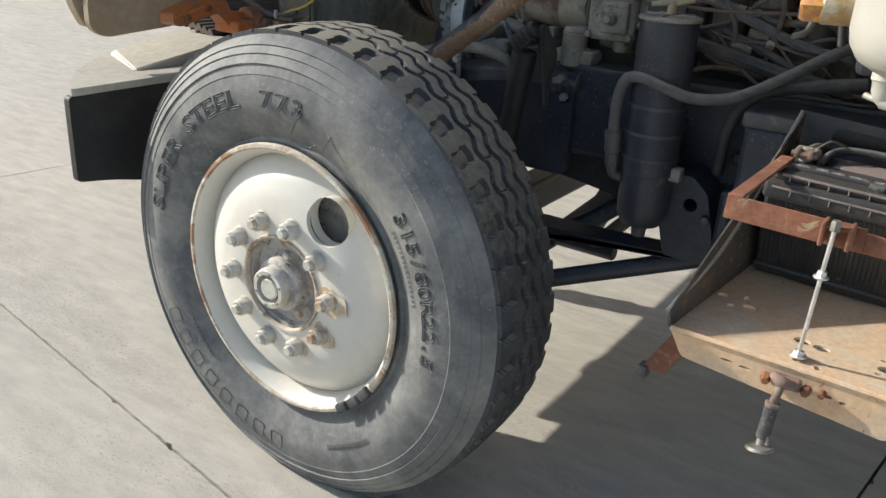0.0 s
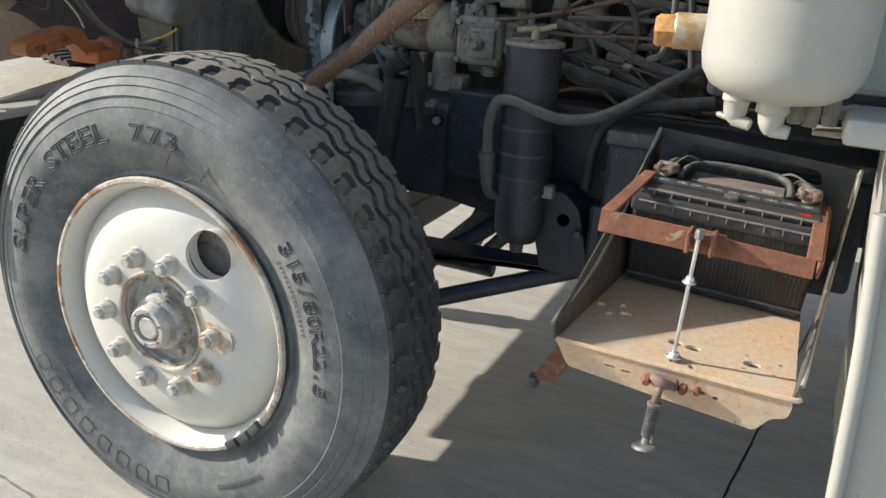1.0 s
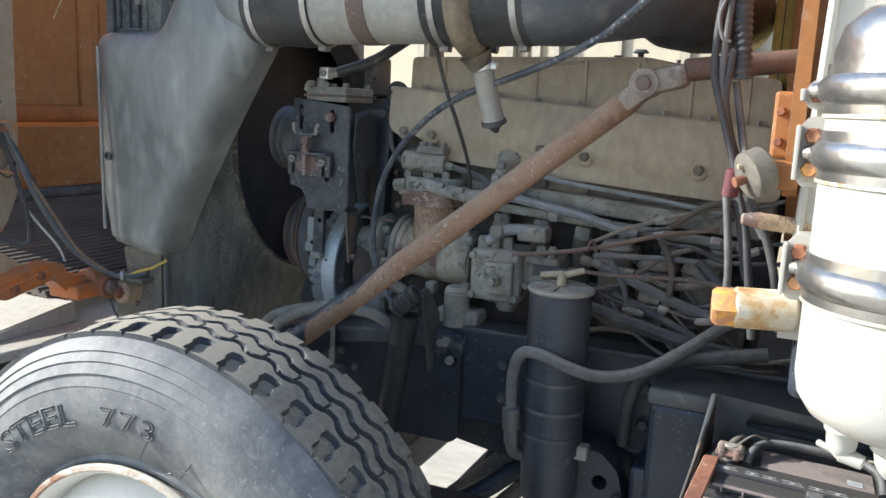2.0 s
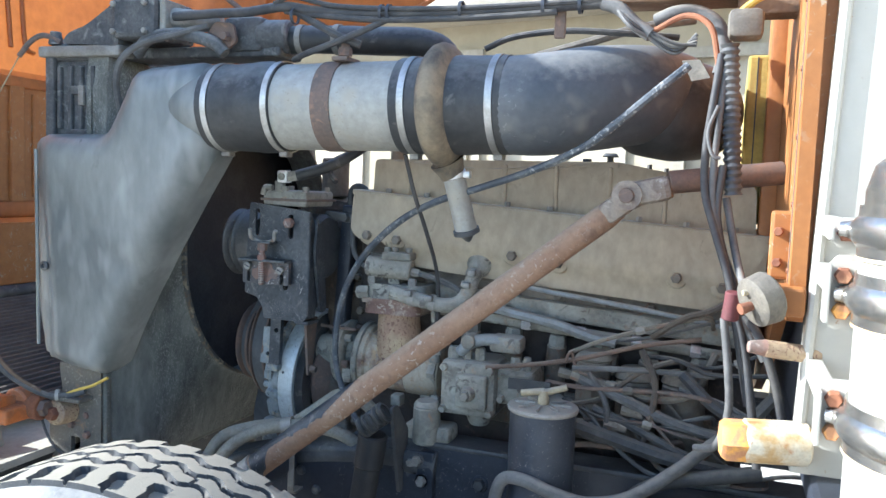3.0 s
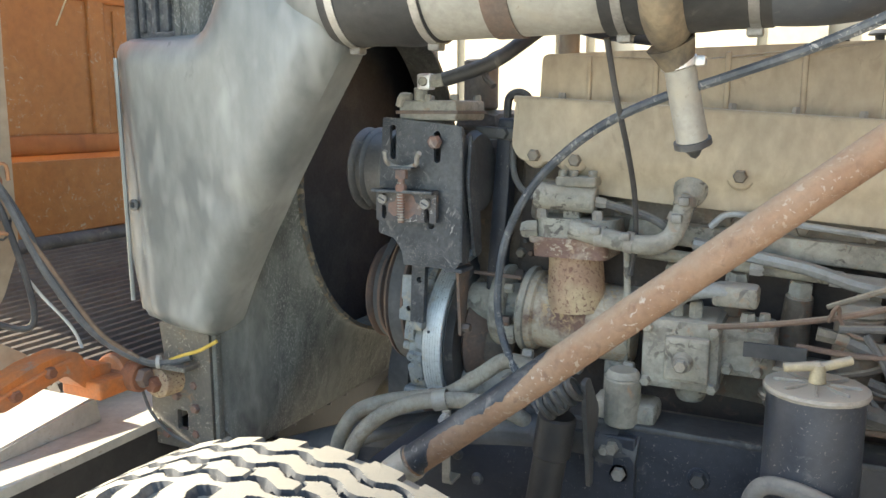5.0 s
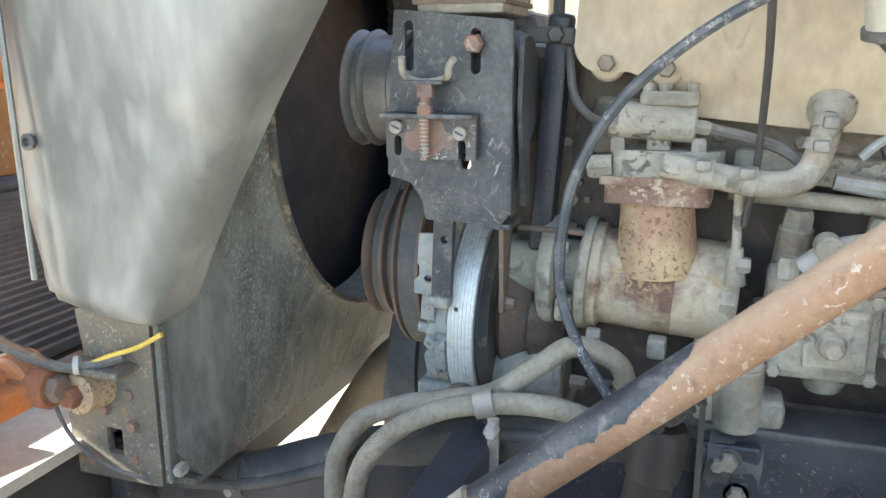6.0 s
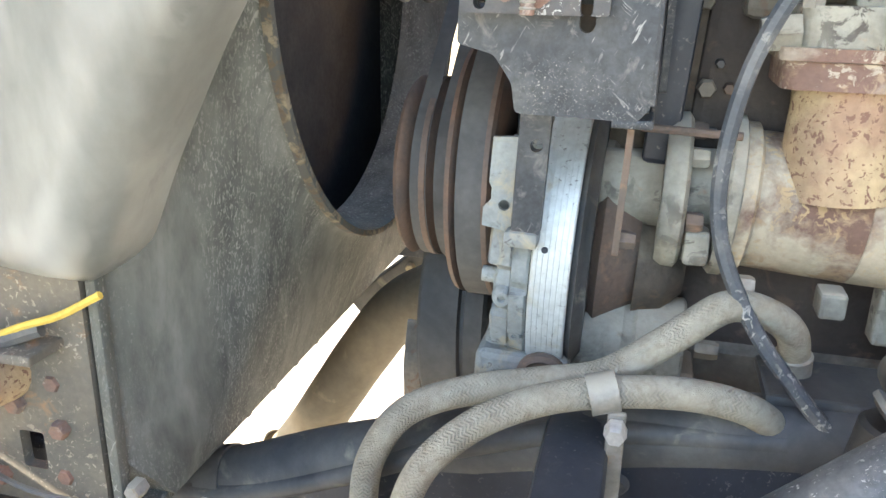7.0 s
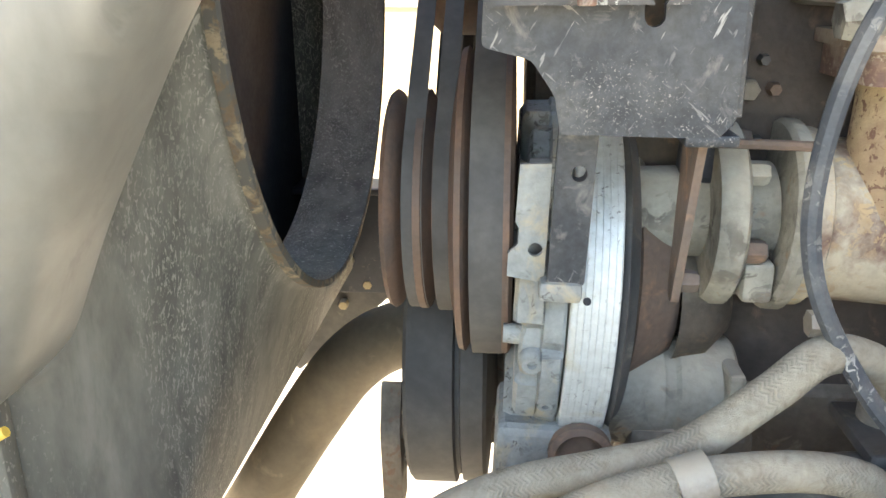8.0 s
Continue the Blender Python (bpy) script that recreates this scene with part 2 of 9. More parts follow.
    "engine_dark": surface("engine_dark", (0.195, 0.170, 0.135), (0.110, 0.095, 0.076), (0.4, 0.62), 9, 0.75, spots=(0.28, 0.245, 0.195), spot_at=(0.58, 0.72), spot_scale=26, bump=0.25, lump=0.3, dust=(0.35, 0.31, 0.245), flecks=((0.18, 0.105, 0.07), 0.56, 45, 6)),
    "cast_grey": surface("cast_grey", (0.340, 0.326, 0.272), (0.198, 0.187, 0.156), (0.38, 0.62), 13, 0.75, spots=(0.30, 0.20, 0.13), spot_at=(0.60, 0.72), spot_scale=40, bump=0.3, lump=0.35, dust=(0.385, 0.355, 0.29), flecks=((0.095, 0.084, 0.072), 0.535, 42, 9)),
    "alt_green": surface("alt_green", (0.285, 0.302, 0.292), (0.185, 0.198, 0.196), (0.40, 0.66), 15, 0.65, spots=(0.38, 0.33, 0.24), spot_at=(0.53, 0.66), spot_scale=26, bump=0.25, metal=0.05, lump=0.4, flecks=((0.07, 0.065, 0.06), 0.57, 110, 14)),
    "stator": surface("stator", (0.60, 0.64, 0.63), (0.47, 0.49, 0.475), (0.38, 0.68), 11, 0.5, metal=0.2, spots=(0.48, 0.45, 0.36), spot_at=(0.54, 0.72), spot_scale=22, bump=0.15, flecks=((0.16, 0.15, 0.14), 0.61, 150, 12)),
    "rust": surface("rust", RUST, (0.17, 0.07, 0.04), (0.4, 0.62), 13, 0.85, spots=(0.36, 0.19, 0.10), spot_at=(0.58, 0.7), spot_scale=38, bump=0.3),
    "rust_tan": surface("rust_tan", (0.60, 0.41, 0.25), (0.54, 0.45, 0.33), (0.42, 0.66), 8, 0.85, spots=(0.50, 0.235, 0.10), spot_at=(0.58, 0.76), spot_scale=13, bump=0.2, flecks=((0.10, 0.08, 0.07), 0.63, 90, 6)),
    # rusty steel whose dark base also carries the shade inside the tray
    "tray_wall": surface("tray_wall", (0.060, 0.056, 0.052), (0.105, 0.088, 0.070), (0.4, 0.65), 8, 0.7, spots=(0.28, 0.155, 0.075), spot_at=(0.58, 0.70), spot_scale=16, bump=0.25, flecks=((0.30, 0.27, 0.22), 0.60, 70, 6)),
    "strut_rust": surface("strut_rust", (0.235, 0.138, 0.082), (0.285, 0.185, 0.118), (0.4, 0.65), 9, 0.8, spots=(0.17, 0.105, 0.07), spot_at=(0.56, 0.68), spot_scale=26, bump=0.25, flecks=((0.44, 0.38, 0.31), 0.585, 100, 3.5), dust=(0.32, 0.238, 0.162)),
    "pump_rust": surface("pump_rust", (0.42, 0.37, 0.285), (0.150, 0.090, 0.068), (0.44, 0.56), 9.5, 0.8, spots=(0.33, 0.24, 0.155), spot_at=(0.55, 0.66), spot_scale=34, bump=0.4, bump_scale=90, flecks=((0.50, 0.36, 0.19), 0.53, 120, 9)),
    "pump_cream": surface("pump_cream", (0.42, 0.37, 0.285), (0.150, 0.090, 0.068), (0.54, 0.66), 9.5, 0.8, spots=(0.33, 0.24, 0.155), spot_at=(0.55, 0.66), spot_scale=34, bump=0.4, bump_scale=90, flecks=((0.50, 0.36, 0.19), 0.53, 120, 9)),
    "head_rust": surface("head_rust", (0.19, 0.115, 0.088), (0.36, 0.295, 0.23), (0.48, 0.60), 14, 0.8, spots=(0.33, 0.235, 0.16), spot_at=(0.57, 0.65), spot_scale=60, bump=0.35, lump=0.3, dust=(0.40, 0.345, 0.27), flecks=((0.48, 0.42, 0.33), 0.57, 90, 12)),
    "neck_rust": surface("neck_rust", (0.46, 0.355, 0.215), (0.33, 0.215, 0.14), (0.45, 0.65), 9, 0.85, spots=(0.20, 0.115, 0.08), spot_at=(0.56, 0.60), spot_scale=150, bump=0.5),
    "pulley": surface("pulley", (0.115, 0.085, 0.070), (0.17, 0.105, 0.075), (0.4, 0.65), 18, 0.65, metal=0.2, bump=0.1),
    "belt": surface("belt", (0.055, 0.054, 0.053), (0.105, 0.102, 0.096), (0.4, 0.7), 9, 0.75, bump=0.08),
    "steel_dull": surface("steel_dull", (0.33, 0.315, 0.28), (0.22, 0.20, 0.17), (0.4, 0.65), 18, 0.6, metal=0.25, spots=(0.27, 0.165, 0.10), spot_at=(0.62, 0.72), spot_scale=34, dust=(0.40, 0.37, 0.30)),
    "zinc": surface("zinc", (0.72, 0.71, 0.68), (0.58, 0.57, 0.54), scale=20, rough=0.35, metal=0.6),
    "brass": surface("brass", (0.40, 0.34, 0.22), (0.30, 0.255, 0.17), scale=30, rough=0.65, metal=0.2, dust=(0.40, 0.36, 0.28)),
    "hose_fabric": surface("hose_fabric", (0.36, 0.335, 0.27), (0.29, 0.265, 0.21), (0.4, 0.65), 14, 0.9, spots=(0.25, 0.22, 0.17), spot_at=(0.5, 0.7), spot_scale=90, bump=0.6, bump_scale=900),
    "cable": surface("cable", (0.034, 0.034, 0.036), (0.085, 0.08, 0.072), (0.4, 0.7), 15, 0.65, bump=0.1, dust=(0.15, 0.138, 0.115)),
    "cable_grey": surface("cable_grey", (0.125, 0.122, 0.116), (0.075, 0.073, 0.070), (0.4, 0.65), 18, 0.75, bump=0.1, dust=(0.23, 0.21, 0.175)),
    "line_steel": surface("line_steel", (0.27, 0.285, 0.285), (0.19, 0.19, 0.18), scale=14, rough=0.6, metal=0.15, dust=(0.33, 0.31, 0.265)),
    "orange": surface("orange", (0.455, 0.158, 0.036), (0.37, 0.122, 0.032), (0.35, 0.7), 2.5, 0.5, spots=(0.25, 0.10, 0.045), spot_at=(0.60, 0.78), spot_scale=8, bump=0.08, through_light=0.22),
    "orange_paint": surface("orange_paint", (0.295, 0.113, 0.026), (0.33, 0.142, 0.040), (0.4, 0.7), 4, 0.55, spots=(0.22, 0.10, 0.045), spot_at=(0.63, 0.76), spot_scale=14, bump=0.06, flecks=((0.36, 0.29, 0.20), 0.60, 60, 4)),
    "hinge_orange": surface("hinge_orange", (0.55, 0.17, 0.04), (0.35, 0.15, 0.07), (0.42, 0.62), 12, 0.6, spots=(0.34, 0.25, 0.18), spot_at=(0.58, 0.68), spot_scale=24, bump=0.15),
    "fender_tan": surface("fender_tan", (0.40, 0.315, 0.215), (0.34, 0.255, 0.165), (0.35, 0.7), 4, 0.6, bump=0.06),
    "white_paint": surface("white_paint", (0.445, 0.43, 0.38), (0.42, 0.40, 0.345), (0.35, 0.75), 4, 0.40, spots=(0.37, 0.33, 0.26), spot_at=(0.66, 0.85), spot_scale=12, bump=0.02, grain=0.03, flecks=((0.30, 0.20, 0.12), 0.66, 70, 4)),
    "bumper_black": surface("bumper_black", (0.020, 0.020, 0.021), (0.032, 0.031, 0.030), scale=8, rough=0.6),
    "strap": surface("strap", (0.48, 0.47, 0.44), (0.36, 0.33, 0.28), (0.4, 0.7), 10, 0.25, metal=0.9),
    "tank_rust": surface("tank_rust", (0.60, 0.55, 0.42), (0.45, 0.30, 0.13), (0.42, 0.6), 18, 0.65, spots=(0.40, 0.16, 0.05), spot_at=(0.58, 0.68), spot_scale=30),
    "hex_orange": surface("hex_orange", (0.42, 0.20, 0.09), (0.66, 0.33, 0.06), (0.48, 0.6), 30, 0.7),
    "battery": surface("battery", (0.030, 0.031, 0.033), (0.060, 0.058, 0.055), (0.4, 0.7), 9, 0.5, spots=(0.13, 0.122, 0.11), spot_at=(0.62, 0.78), spot_scale=20, dust=(0.066, 0.062, 0.057), flecks=((0.20, 0.19, 0.17), 0.61, 120, 12)),
    "battery_dust": surface("battery_dust", (0.26, 0.21, 0.185), (0.16, 0.14, 0.125), scale=14, rough=0.8),
    "label_grey": surface("label_grey", (0.42, 0.42, 0.42), (0.26, 0.26, 0.26), scale=40, rough=0.6),
    "red": surface("red", (0.60, 0.02, 0.05), scale=20, rough=0.4),
    "red_dull": surface("red_dull", (0.12, 0.030, 0.032), (0.09, 0.035, 0.034), (0.4, 0.65), 20, 0.7),
    "yellow_foam": surface("yellow_foam", (0.42, 0.31, 0.08), (0.34, 0.25, 0.07), scale=12, rough=0.9, bump=0.3),
    "yellow_wire": surface("yellow_wire", (0.65, 0.45, 0.08), scale=20, rough=0.6),
    "orange_wire": surface("orange_wire", (0.36, 0.17, 0.075), scale=20, rough=0.6),
    "lamp_grey": surface("lamp_grey", (0.175, 0.155, 0.120), (0.11, 0.098, 0.08), (0.4, 0.6), 24, 0.75, bump=0.4),
    "radiator": surface("radiator", (0.060, 0.061, 0.062), (0.125, 0.122, 0.115), (0.38, 0.65), 12, 0.7, spots=(0.24, 0.23, 0.21), spot_at=(0.56, 0.70), spot_scale=34, bump=0.35, grain=0.25, lump=0.35, dust=(0.27, 0.255, 0.225)),
    "grille_brown": surface("grille_brown", (0.13, 0.105, 0.08), (0.09, 0.075, 0.06), scale=6, rough=0.85),
    "channel_brown": surface("channel_brown", (0.21, 0.138, 0.085), (0.16, 0.105, 0.068), (0.4, 0.65), 12, 0.85, bump=0.35, spots=(0.28, 0.21, 0.15), spot_at=(0.58, 0.7), spot_scale=40),
    "wall_cream": surface("wall_cream", (0.37, 0.322, 0.228), (0.34, 0.295, 0.205), scale=1.5, rough=0.9, grain=0.05),
    "wall_trim": surface("wall_trim", (0.34, 0.305, 0.235), scale=2, rough=0.7),
    "roof_metal": surface("roof_metal", (0.25, 0.245, 0.235), (0.21, 0.206, 0.198), scale=2, rough=0.7, metal=0.05),
    "window_glass": surface("window_glass", (0.42, 0.37, 0.27), (0.38, 0.33, 0.24), scale=1.2, rough=0.3, grain=0.02),
}


# ---- mesh helpers ----
def braid(m, pitch=0.0040, strands=9):
    """Weaves chevron strands into a hose's surface, along the length that its uv map gives; worn away in patches."""
    nt = m.node_tree
    n, link = nt.nodes, nt.links.new
    b = n["Principled BSDF"]

    def op(kind, a, c=0.0, d=0.0):
        x = n.new("ShaderNodeMath")
        x.operation = kind
        for k, v in enumerate((a, c, d)):
            if isinstance(v, bpy.types.NodeSocket):
                link(v, x.inputs[k])
            else:
                x.inputs[k].default_value = v
        return x.outputs[0]

    uv = n.new("ShaderNodeUVMap")
    sep = n.new("ShaderNodeSeparateXYZ")
    link(uv.outputs[0], sep.inputs[0])
    zig = op("PINGPONG", op("MULTIPLY", sep.outputs[1], strands * 2.0), 1.0)
    wave = op("SINE", op("MULTIPLY", op("ADD", op("DIVIDE", sep.outputs[0], pitch), zig), 2 * math.pi))
    patch = n.new("ShaderNodeTexNoise")
    patch.inputs["Scale"].default_value = 22
    geo = n.new("ShaderNodeNewGeometry")
    link(geo.outputs["Position"], patch.inputs["Vector"])
    worn = n.new("ShaderNodeMapRange")
    worn.inputs[1].default_value, worn.inputs[2].default_value = 0.42, 0.66
    link(patch.outputs[0], worn.inputs[0])
    cut = op("MULTIPLY", op("MULTIPLY_ADD", wave, 0.5, 0.5), worn.outputs[0])
    old = b.inputs["Base Color"].links[0].from_socket
    mul = n.new("ShaderNodeVectorMath")
    mul.operation = "SCALE"
    link(old, mul.inputs[0])
    link(op("MULTIPLY_ADD", cut, -0.30, 1.06), mul.inputs["Scale"])
    link(mul.outputs[0], b.inputs["Base Color"])
    bp = n.new("ShaderNodeBump")
    bp.invert = True
    bp.inputs["Strength"].default_value, bp.inputs["Distance"].default_value = 0.6, 0.0016
    link(cut, bp.inputs["Height"])
    link(b.inputs["Normal"].links[0].from_socket, bp.inputs["Normal"])
    link(bp.outputs[0], b.inputs["Normal"])


braid(M["hose_fabric"])


def place_of(ob):
    p = Vector((0, 0, 0))
    while ob:
        p += ob.location
        ob = ob.parent
    return p


def thing(name, at, label, category, group="", kind=""):
    ob = new(name)
    ob.empty_display_size = 0.05
    ob.location = at
    return tagged(ob, label, category, group, kind)


def part(name, bm, material, parent=None, label="", smooth=40.0):
    """Links a bmesh, drawn in world coordinates, as one mesh object under a thing or a part."""
    base = place_of(parent)
    bm.transform(Matrix.Translation(-base))
    bmesh.ops.recalc_face_normals(bm, faces=bm.faces)
    data = bpy.data.meshes.new(name)
    limit = radians(smooth)
    for f in bm.faces:
        f.smooth = True
    for e in bm.edges:
        e.smooth = len(e.link_faces) == 2 and e.calc_face_angle(0) < limit
        if e.smooth and e.calc_face_angle(0) > 0.2:
            a0, a1 = (f.calc_area() for f in e.link_faces)
            e.smooth = max(a0, a1) < 6 * min(a0, a1)
    bm.to_mesh(data)
    bm.free()
    data.materials.append(M[material])
    ob = new(name, data)
    ob.parent = parent
    return tagged(ob, label)


def basis(a, b, up=(0, 0, 1)):
    """A frame at a whose z runs to b."""
    z = (Vector(b) - Vector(a)).normalized()
    u = Vector(up)
    if abs(z.dot(u)) > 0.98:
        u = Vector((1, 0, 0))
    x = u.cross(z).normalized()
    y = z.cross(x)
    m = Matrix((x, y, z)).transposed().to_4x4()
    m.translation = a
    return m


def lathe(bm, m, profile, seg=32, closed=False):
    """Turns (height, radius) pairs about the z axis of the frame m."""
    rings = []
    for h, r in profile:
        if r < 1e-6:
            rings.append([bm.verts.new(m @ Vector((0, 0, h)))])
        else:
            rings.append([bm.verts.new(m @ Vector((r * math.cos(2 * math.pi * k / seg), r * math.sin(2 * math.pi * k / seg), h))) for k in range(seg)])
    pairs = list(zip(rings, rings[1:])) + ([(rings[-1], rings[0])] if closed else [])
    for p, q in pairs:
        for k in range(seg):
            l = (k + 1) % seg
            if len(p) == 1 and len(q) == 1:
                continue
            if len(p) == 1:
                bm.faces.new((p[0], q[k], q[l]))
            elif len(q) == 1:
                bm.faces.new((p[k], p[l], q[0]))
            else:
                bm.faces.new((p[k], p[l], q[l], q[k]))
    return bm


def rod(bm, a, b, r, r2=None, seg=20, bevel=0.12):
    """A capped cylinder or cone with softened ends."""
    r2 = r if r2 is None else r2
    length = (Vector(b) - Vector(a)).length
    e = min(bevel * min(r, r2), length * 0.3)
    return lathe(bm, basis(a, b), [(0, 0), (0, r - e), (e, r), (length - e, r2), (length, r2 - e), (length, 0)], seg)


def box(bm, lo, hi, bevel=0.004, turn=None, seg=2):
    """A bevelled box between two corners, turned about its middle."""
    made = bmesh.ops.create_cube(bm, size=1)["verts"]
    mid = (Vector(lo) + Vector(hi)) / 2
    size = [hi[k] - lo[k] for k in range(3)]
    mat_ = Matrix.Translation(mid) @ (turn if turn else Matrix.Identity(4)) @ Matrix.Diagonal((*size, 1))
    bmesh.ops.transform(bm, matrix=mat_, verts=made)
    if bevel:
        edges = list({e for v in made for e in v.link_edges})
        bmesh.ops.bevel(bm, geom=edges, offset=min(bevel, 0.45 * min(size)), segments=seg, profile=0.5, affect="EDGES")
    return bm


def hexa(bm, a, b, r, point=0.25):
    """A hexagon bolt head or nut with chamfered crown."""
    m = basis(a, b)
    length = (Vector(b) - Vector(a)).length
    return lathe(bm, m, [(0, 0), (0, r), (length * (1 - point), r), (length, r * 0.82), (length, 0)], 6)


def smooth_path(points, steps=8):
    """A Catmull-Rom line through the points."""
    p = [Vector(v) for v in points]
    p = [2 * p[0] - p[1]] + p + [2 * p[-1] - p[-2]]
    out = []
    for a, b, c, d in zip(p, p[1:], p[2:], p[3:]):
        for k in range(steps):
            t = k / steps
            out.append(0.5 * (2 * b + (c - a) * t + (2 * a - 5 * b + 4 * c - d) * t * t + (3 * b - a - 3 * c + d) * t**3))
    return out + [p[-2]]


def sweep(bm, points, r, seg=10, steps=8, radii=None, smooth=True, caps=True):
    """A hose along points; radii, where given, are one for each point."""
    path = smooth_path(points, steps) if smooth else [Vector(v) for v in points]
    n = len(path)
    side = None
    rings = []
    for k, p in enumerate(path):
        way = (path[min(k + 1, n - 1)] - path[max(k - 1, 0)]).normalized()
        if side is None:
            side = way.orthogonal().normalized()
        side = (side - way * side.dot(way)).normalized()
        up = way.cross(side)
        rr = r
        if radii:
            f = k / (n - 1) * (len(radii) - 1)
            i = min(int(f), len(radii) - 2)
            rr = radii[i] + (radii[i + 1] - radii[i]) * (f - i)
        rings.append([bm.verts.new(p + rr * (math.cos(2 * math.pi * j / seg) * side + math.sin(2 * math.pi * j / seg) * up)) for j in range(seg)])
    uv = bm.loops.layers.uv.verify()
    gone = 0.0
    for k, (p, q) in enumerate(zip(rings, rings[1:])):
        far = gone + (path[k + 1] - path[k]).length
        for j in range(seg):
            f = bm.faces.new((p[j], p[(j + 1) % seg], q[(j + 1) % seg], q[j]))
            for lp, (u, v) in zip(f.loops, ((gone, j), (gone, j + 1), (far, j + 1), (far, j))):
                lp[uv].uv = (u, v / seg)
        gone = far
    if caps:
        bm.faces.new(rings[0][::-1])
        bm.faces.new(rings[-1])
    return bm


def inside(p, ring):
    hit = False
    for (x0, y0), (x1, y1) in zip(ring, ring[1:] + ring[:1]):
        if (y0 > p[1]) != (y1 > p[1]) and p[0] < (x1 - x0) * (p[1] - y0) / (y1 - y0) + x0:
            hit = not hit
    return hit


def circle2(cx, cy, r, n=24, ry=None):
    return [(cx + r * math.cos(2 * math.pi * k / n), cy + (ry or r) * math.sin(2 * math.pi * k / n)) for k in range(n)]


def slot2(cx, cy, w, h, n=8):
    r = w / 2
    top = [(cx + r * math.cos(a), cy + h / 2 - r + r * math.sin(a)) for a in [math.pi * k / n for k in range(n + 1)]]
    return top + [(cx + r * math.cos(a), cy - h / 2 + r + r * math.sin(a)) for a in [math.pi + math.pi * k / n for k in range(n + 1)]]


def rounded(points, r=0.01, n=4):
    """Rounds the corners of a polygon."""
    out = []
    k = len(points)
    for i in range(k):
        p, a, b = Vector(points[i]), Vector(points[i - 1]), Vector(points[(i + 1) % k])
        d = min(r, 0.45 * (a - p).length, 0.45 * (b - p).length)
        s, e = p + (a - p).normalized() * d, p + (b - p).normalized() * d
        for j in range(n + 1):
            t = j / n
            q = (1 - t) ** 2 * s + 2 * t * (1 - t) * p + t * t * e
            out.append((q.x, q.y))
    return out


def plate(bm, m, outline, thick, holes=(), inner=(), shape=None):
    """A sheet of the given outline (in the x-y plane of the frame m) with holes cut through; shape(x, y) lifts it."""
    from mathutils.geometry import delaunay_2d_cdt
    rings = [list(outline)] + [list(h) for h in holes]
    verts, edges = [], []
    for ring in rings:
        s = len(verts)
        verts += [Vector(p) for p in ring]
        edges += [(s + k, s + (k + 1) % len(ring)) for k in range(len(ring))]
    verts += [Vector(p) for p in inner if inside(p, rings[0]) and not any(inside(p, h) for h in rings[1:])]
    v2, e2, f2, *_ = delaunay_2d_cdt(verts, edges, [], 0, 1e-5)
    lift = shape or (lambda x, y: 0.0)
    top = [bm.verts.new(m @ Vector((p.x, p.y, lift(p.x, p.y)))) for p in v2]
    low = [bm.verts.new(m @ Vector((p.x, p.y, lift(p.x, p.y) - thick))) for p in v2]
    count = {}
    for f in f2:
        c = sum((v2[k] for k in f), Vector((0, 0))) / 3
        if not inside(c, rings[0]) or any(inside(c, h) for h in rings[1:]):
            continue
        bm.faces.new([top[k] for k in f])
        bm.faces.new([low[k] for k in reversed(f)])
        for a, b in zip(f, list(f[1:]) + [f[0]]):
            count[(a, b)] = 1
    for a, b in count:
        if (b, a) not in count:
            bm.faces.new((top[b], top[a], low[a], low[b]))
    for v in top + low:
        if not v.link_faces:
            bm.verts.remove(v)
    return bm


def grid2(x0, x1, y0, y1, nx, ny):
    return [(x0 + (x1 - x0) * (i + 0.5) / nx, y0 + (y1 - y0) * (j + 0.5) / ny) for i in range(nx) for j in range(ny)]


def ring_band(bm, a, b, r, thick=0.002, seg=40):
    """A flat clamp band round the axis from a to b."""
    length = (Vector(b) - Vector(a)).length
    return lathe(bm, basis(a, b), [(0, r), (0, r + thick), (length, r + thick), (length, r)], seg, closed=True)


def fresh():
    return bmesh.new()


XZ = Matrix(((1, 0, 0, 0), (0, 0, -1, 0), (0, 1, 0, 0), (0, 0, 0, 1)))  # sheet x-y becomes world x-z, its top towards -y


def xz_frame(y):
    m = XZ.copy()
    m.translation = (0, y, 0)
    return m


YZ = Matrix(((0, 0, 1, 0), (1, 0, 0, 0), (0, 1, 0, 0), (0, 0, 0, 1)))  # sheet x-y becomes world y-z, its top towards +x


def yz_frame(x):
    m = YZ.copy()
    m.translation = (x, 0, 0)
    return m


# ---- front wheel ----
HUB_Z = 0.515
wheel = thing("front_wheel", (0, 0.18, 0), "worn dusty truck tyre on a white steel wheel with rust spots", "wheel")


def tyre_body():
    """Casing of the tyre without its tread."""
    bm = fresh()
    m = Matrix.Translation((0, 0, HUB_Z)) @ Matrix.Rotation(radians(-90), 4, "X")
    prof = [(0.085, 0.292), (0.066, 0.302), (0.064, 0.310), (0.0675, 0.317), (0.0660, 0.3200), (0.0600, 0.330), (0.0470, 0.350), (0.0370, 0.373), (0.0310, 0.397), (0.0300, 0.41), (0.0315, 0.425), (0.0360, 0.447), (0.0350, 0.449), (0.0420, 0.468),
            (0.0385, 0.470), (0.049, 0.487), (0.047, 0.489), (0.059, 0.503), (0.057, 0.505), (0.070, 0.517), (0.0815, 0.523), (0.09, 0.515), (0.28, 0.515)]
    prof += [(0.37 - y, r) for y, r in reversed(prof[:21])]
    lathe(bm, m, prof, 120)
    for v in bm.verts:
        if v.co.z < 0.004:
            v.co.z = 0.004
    return bm


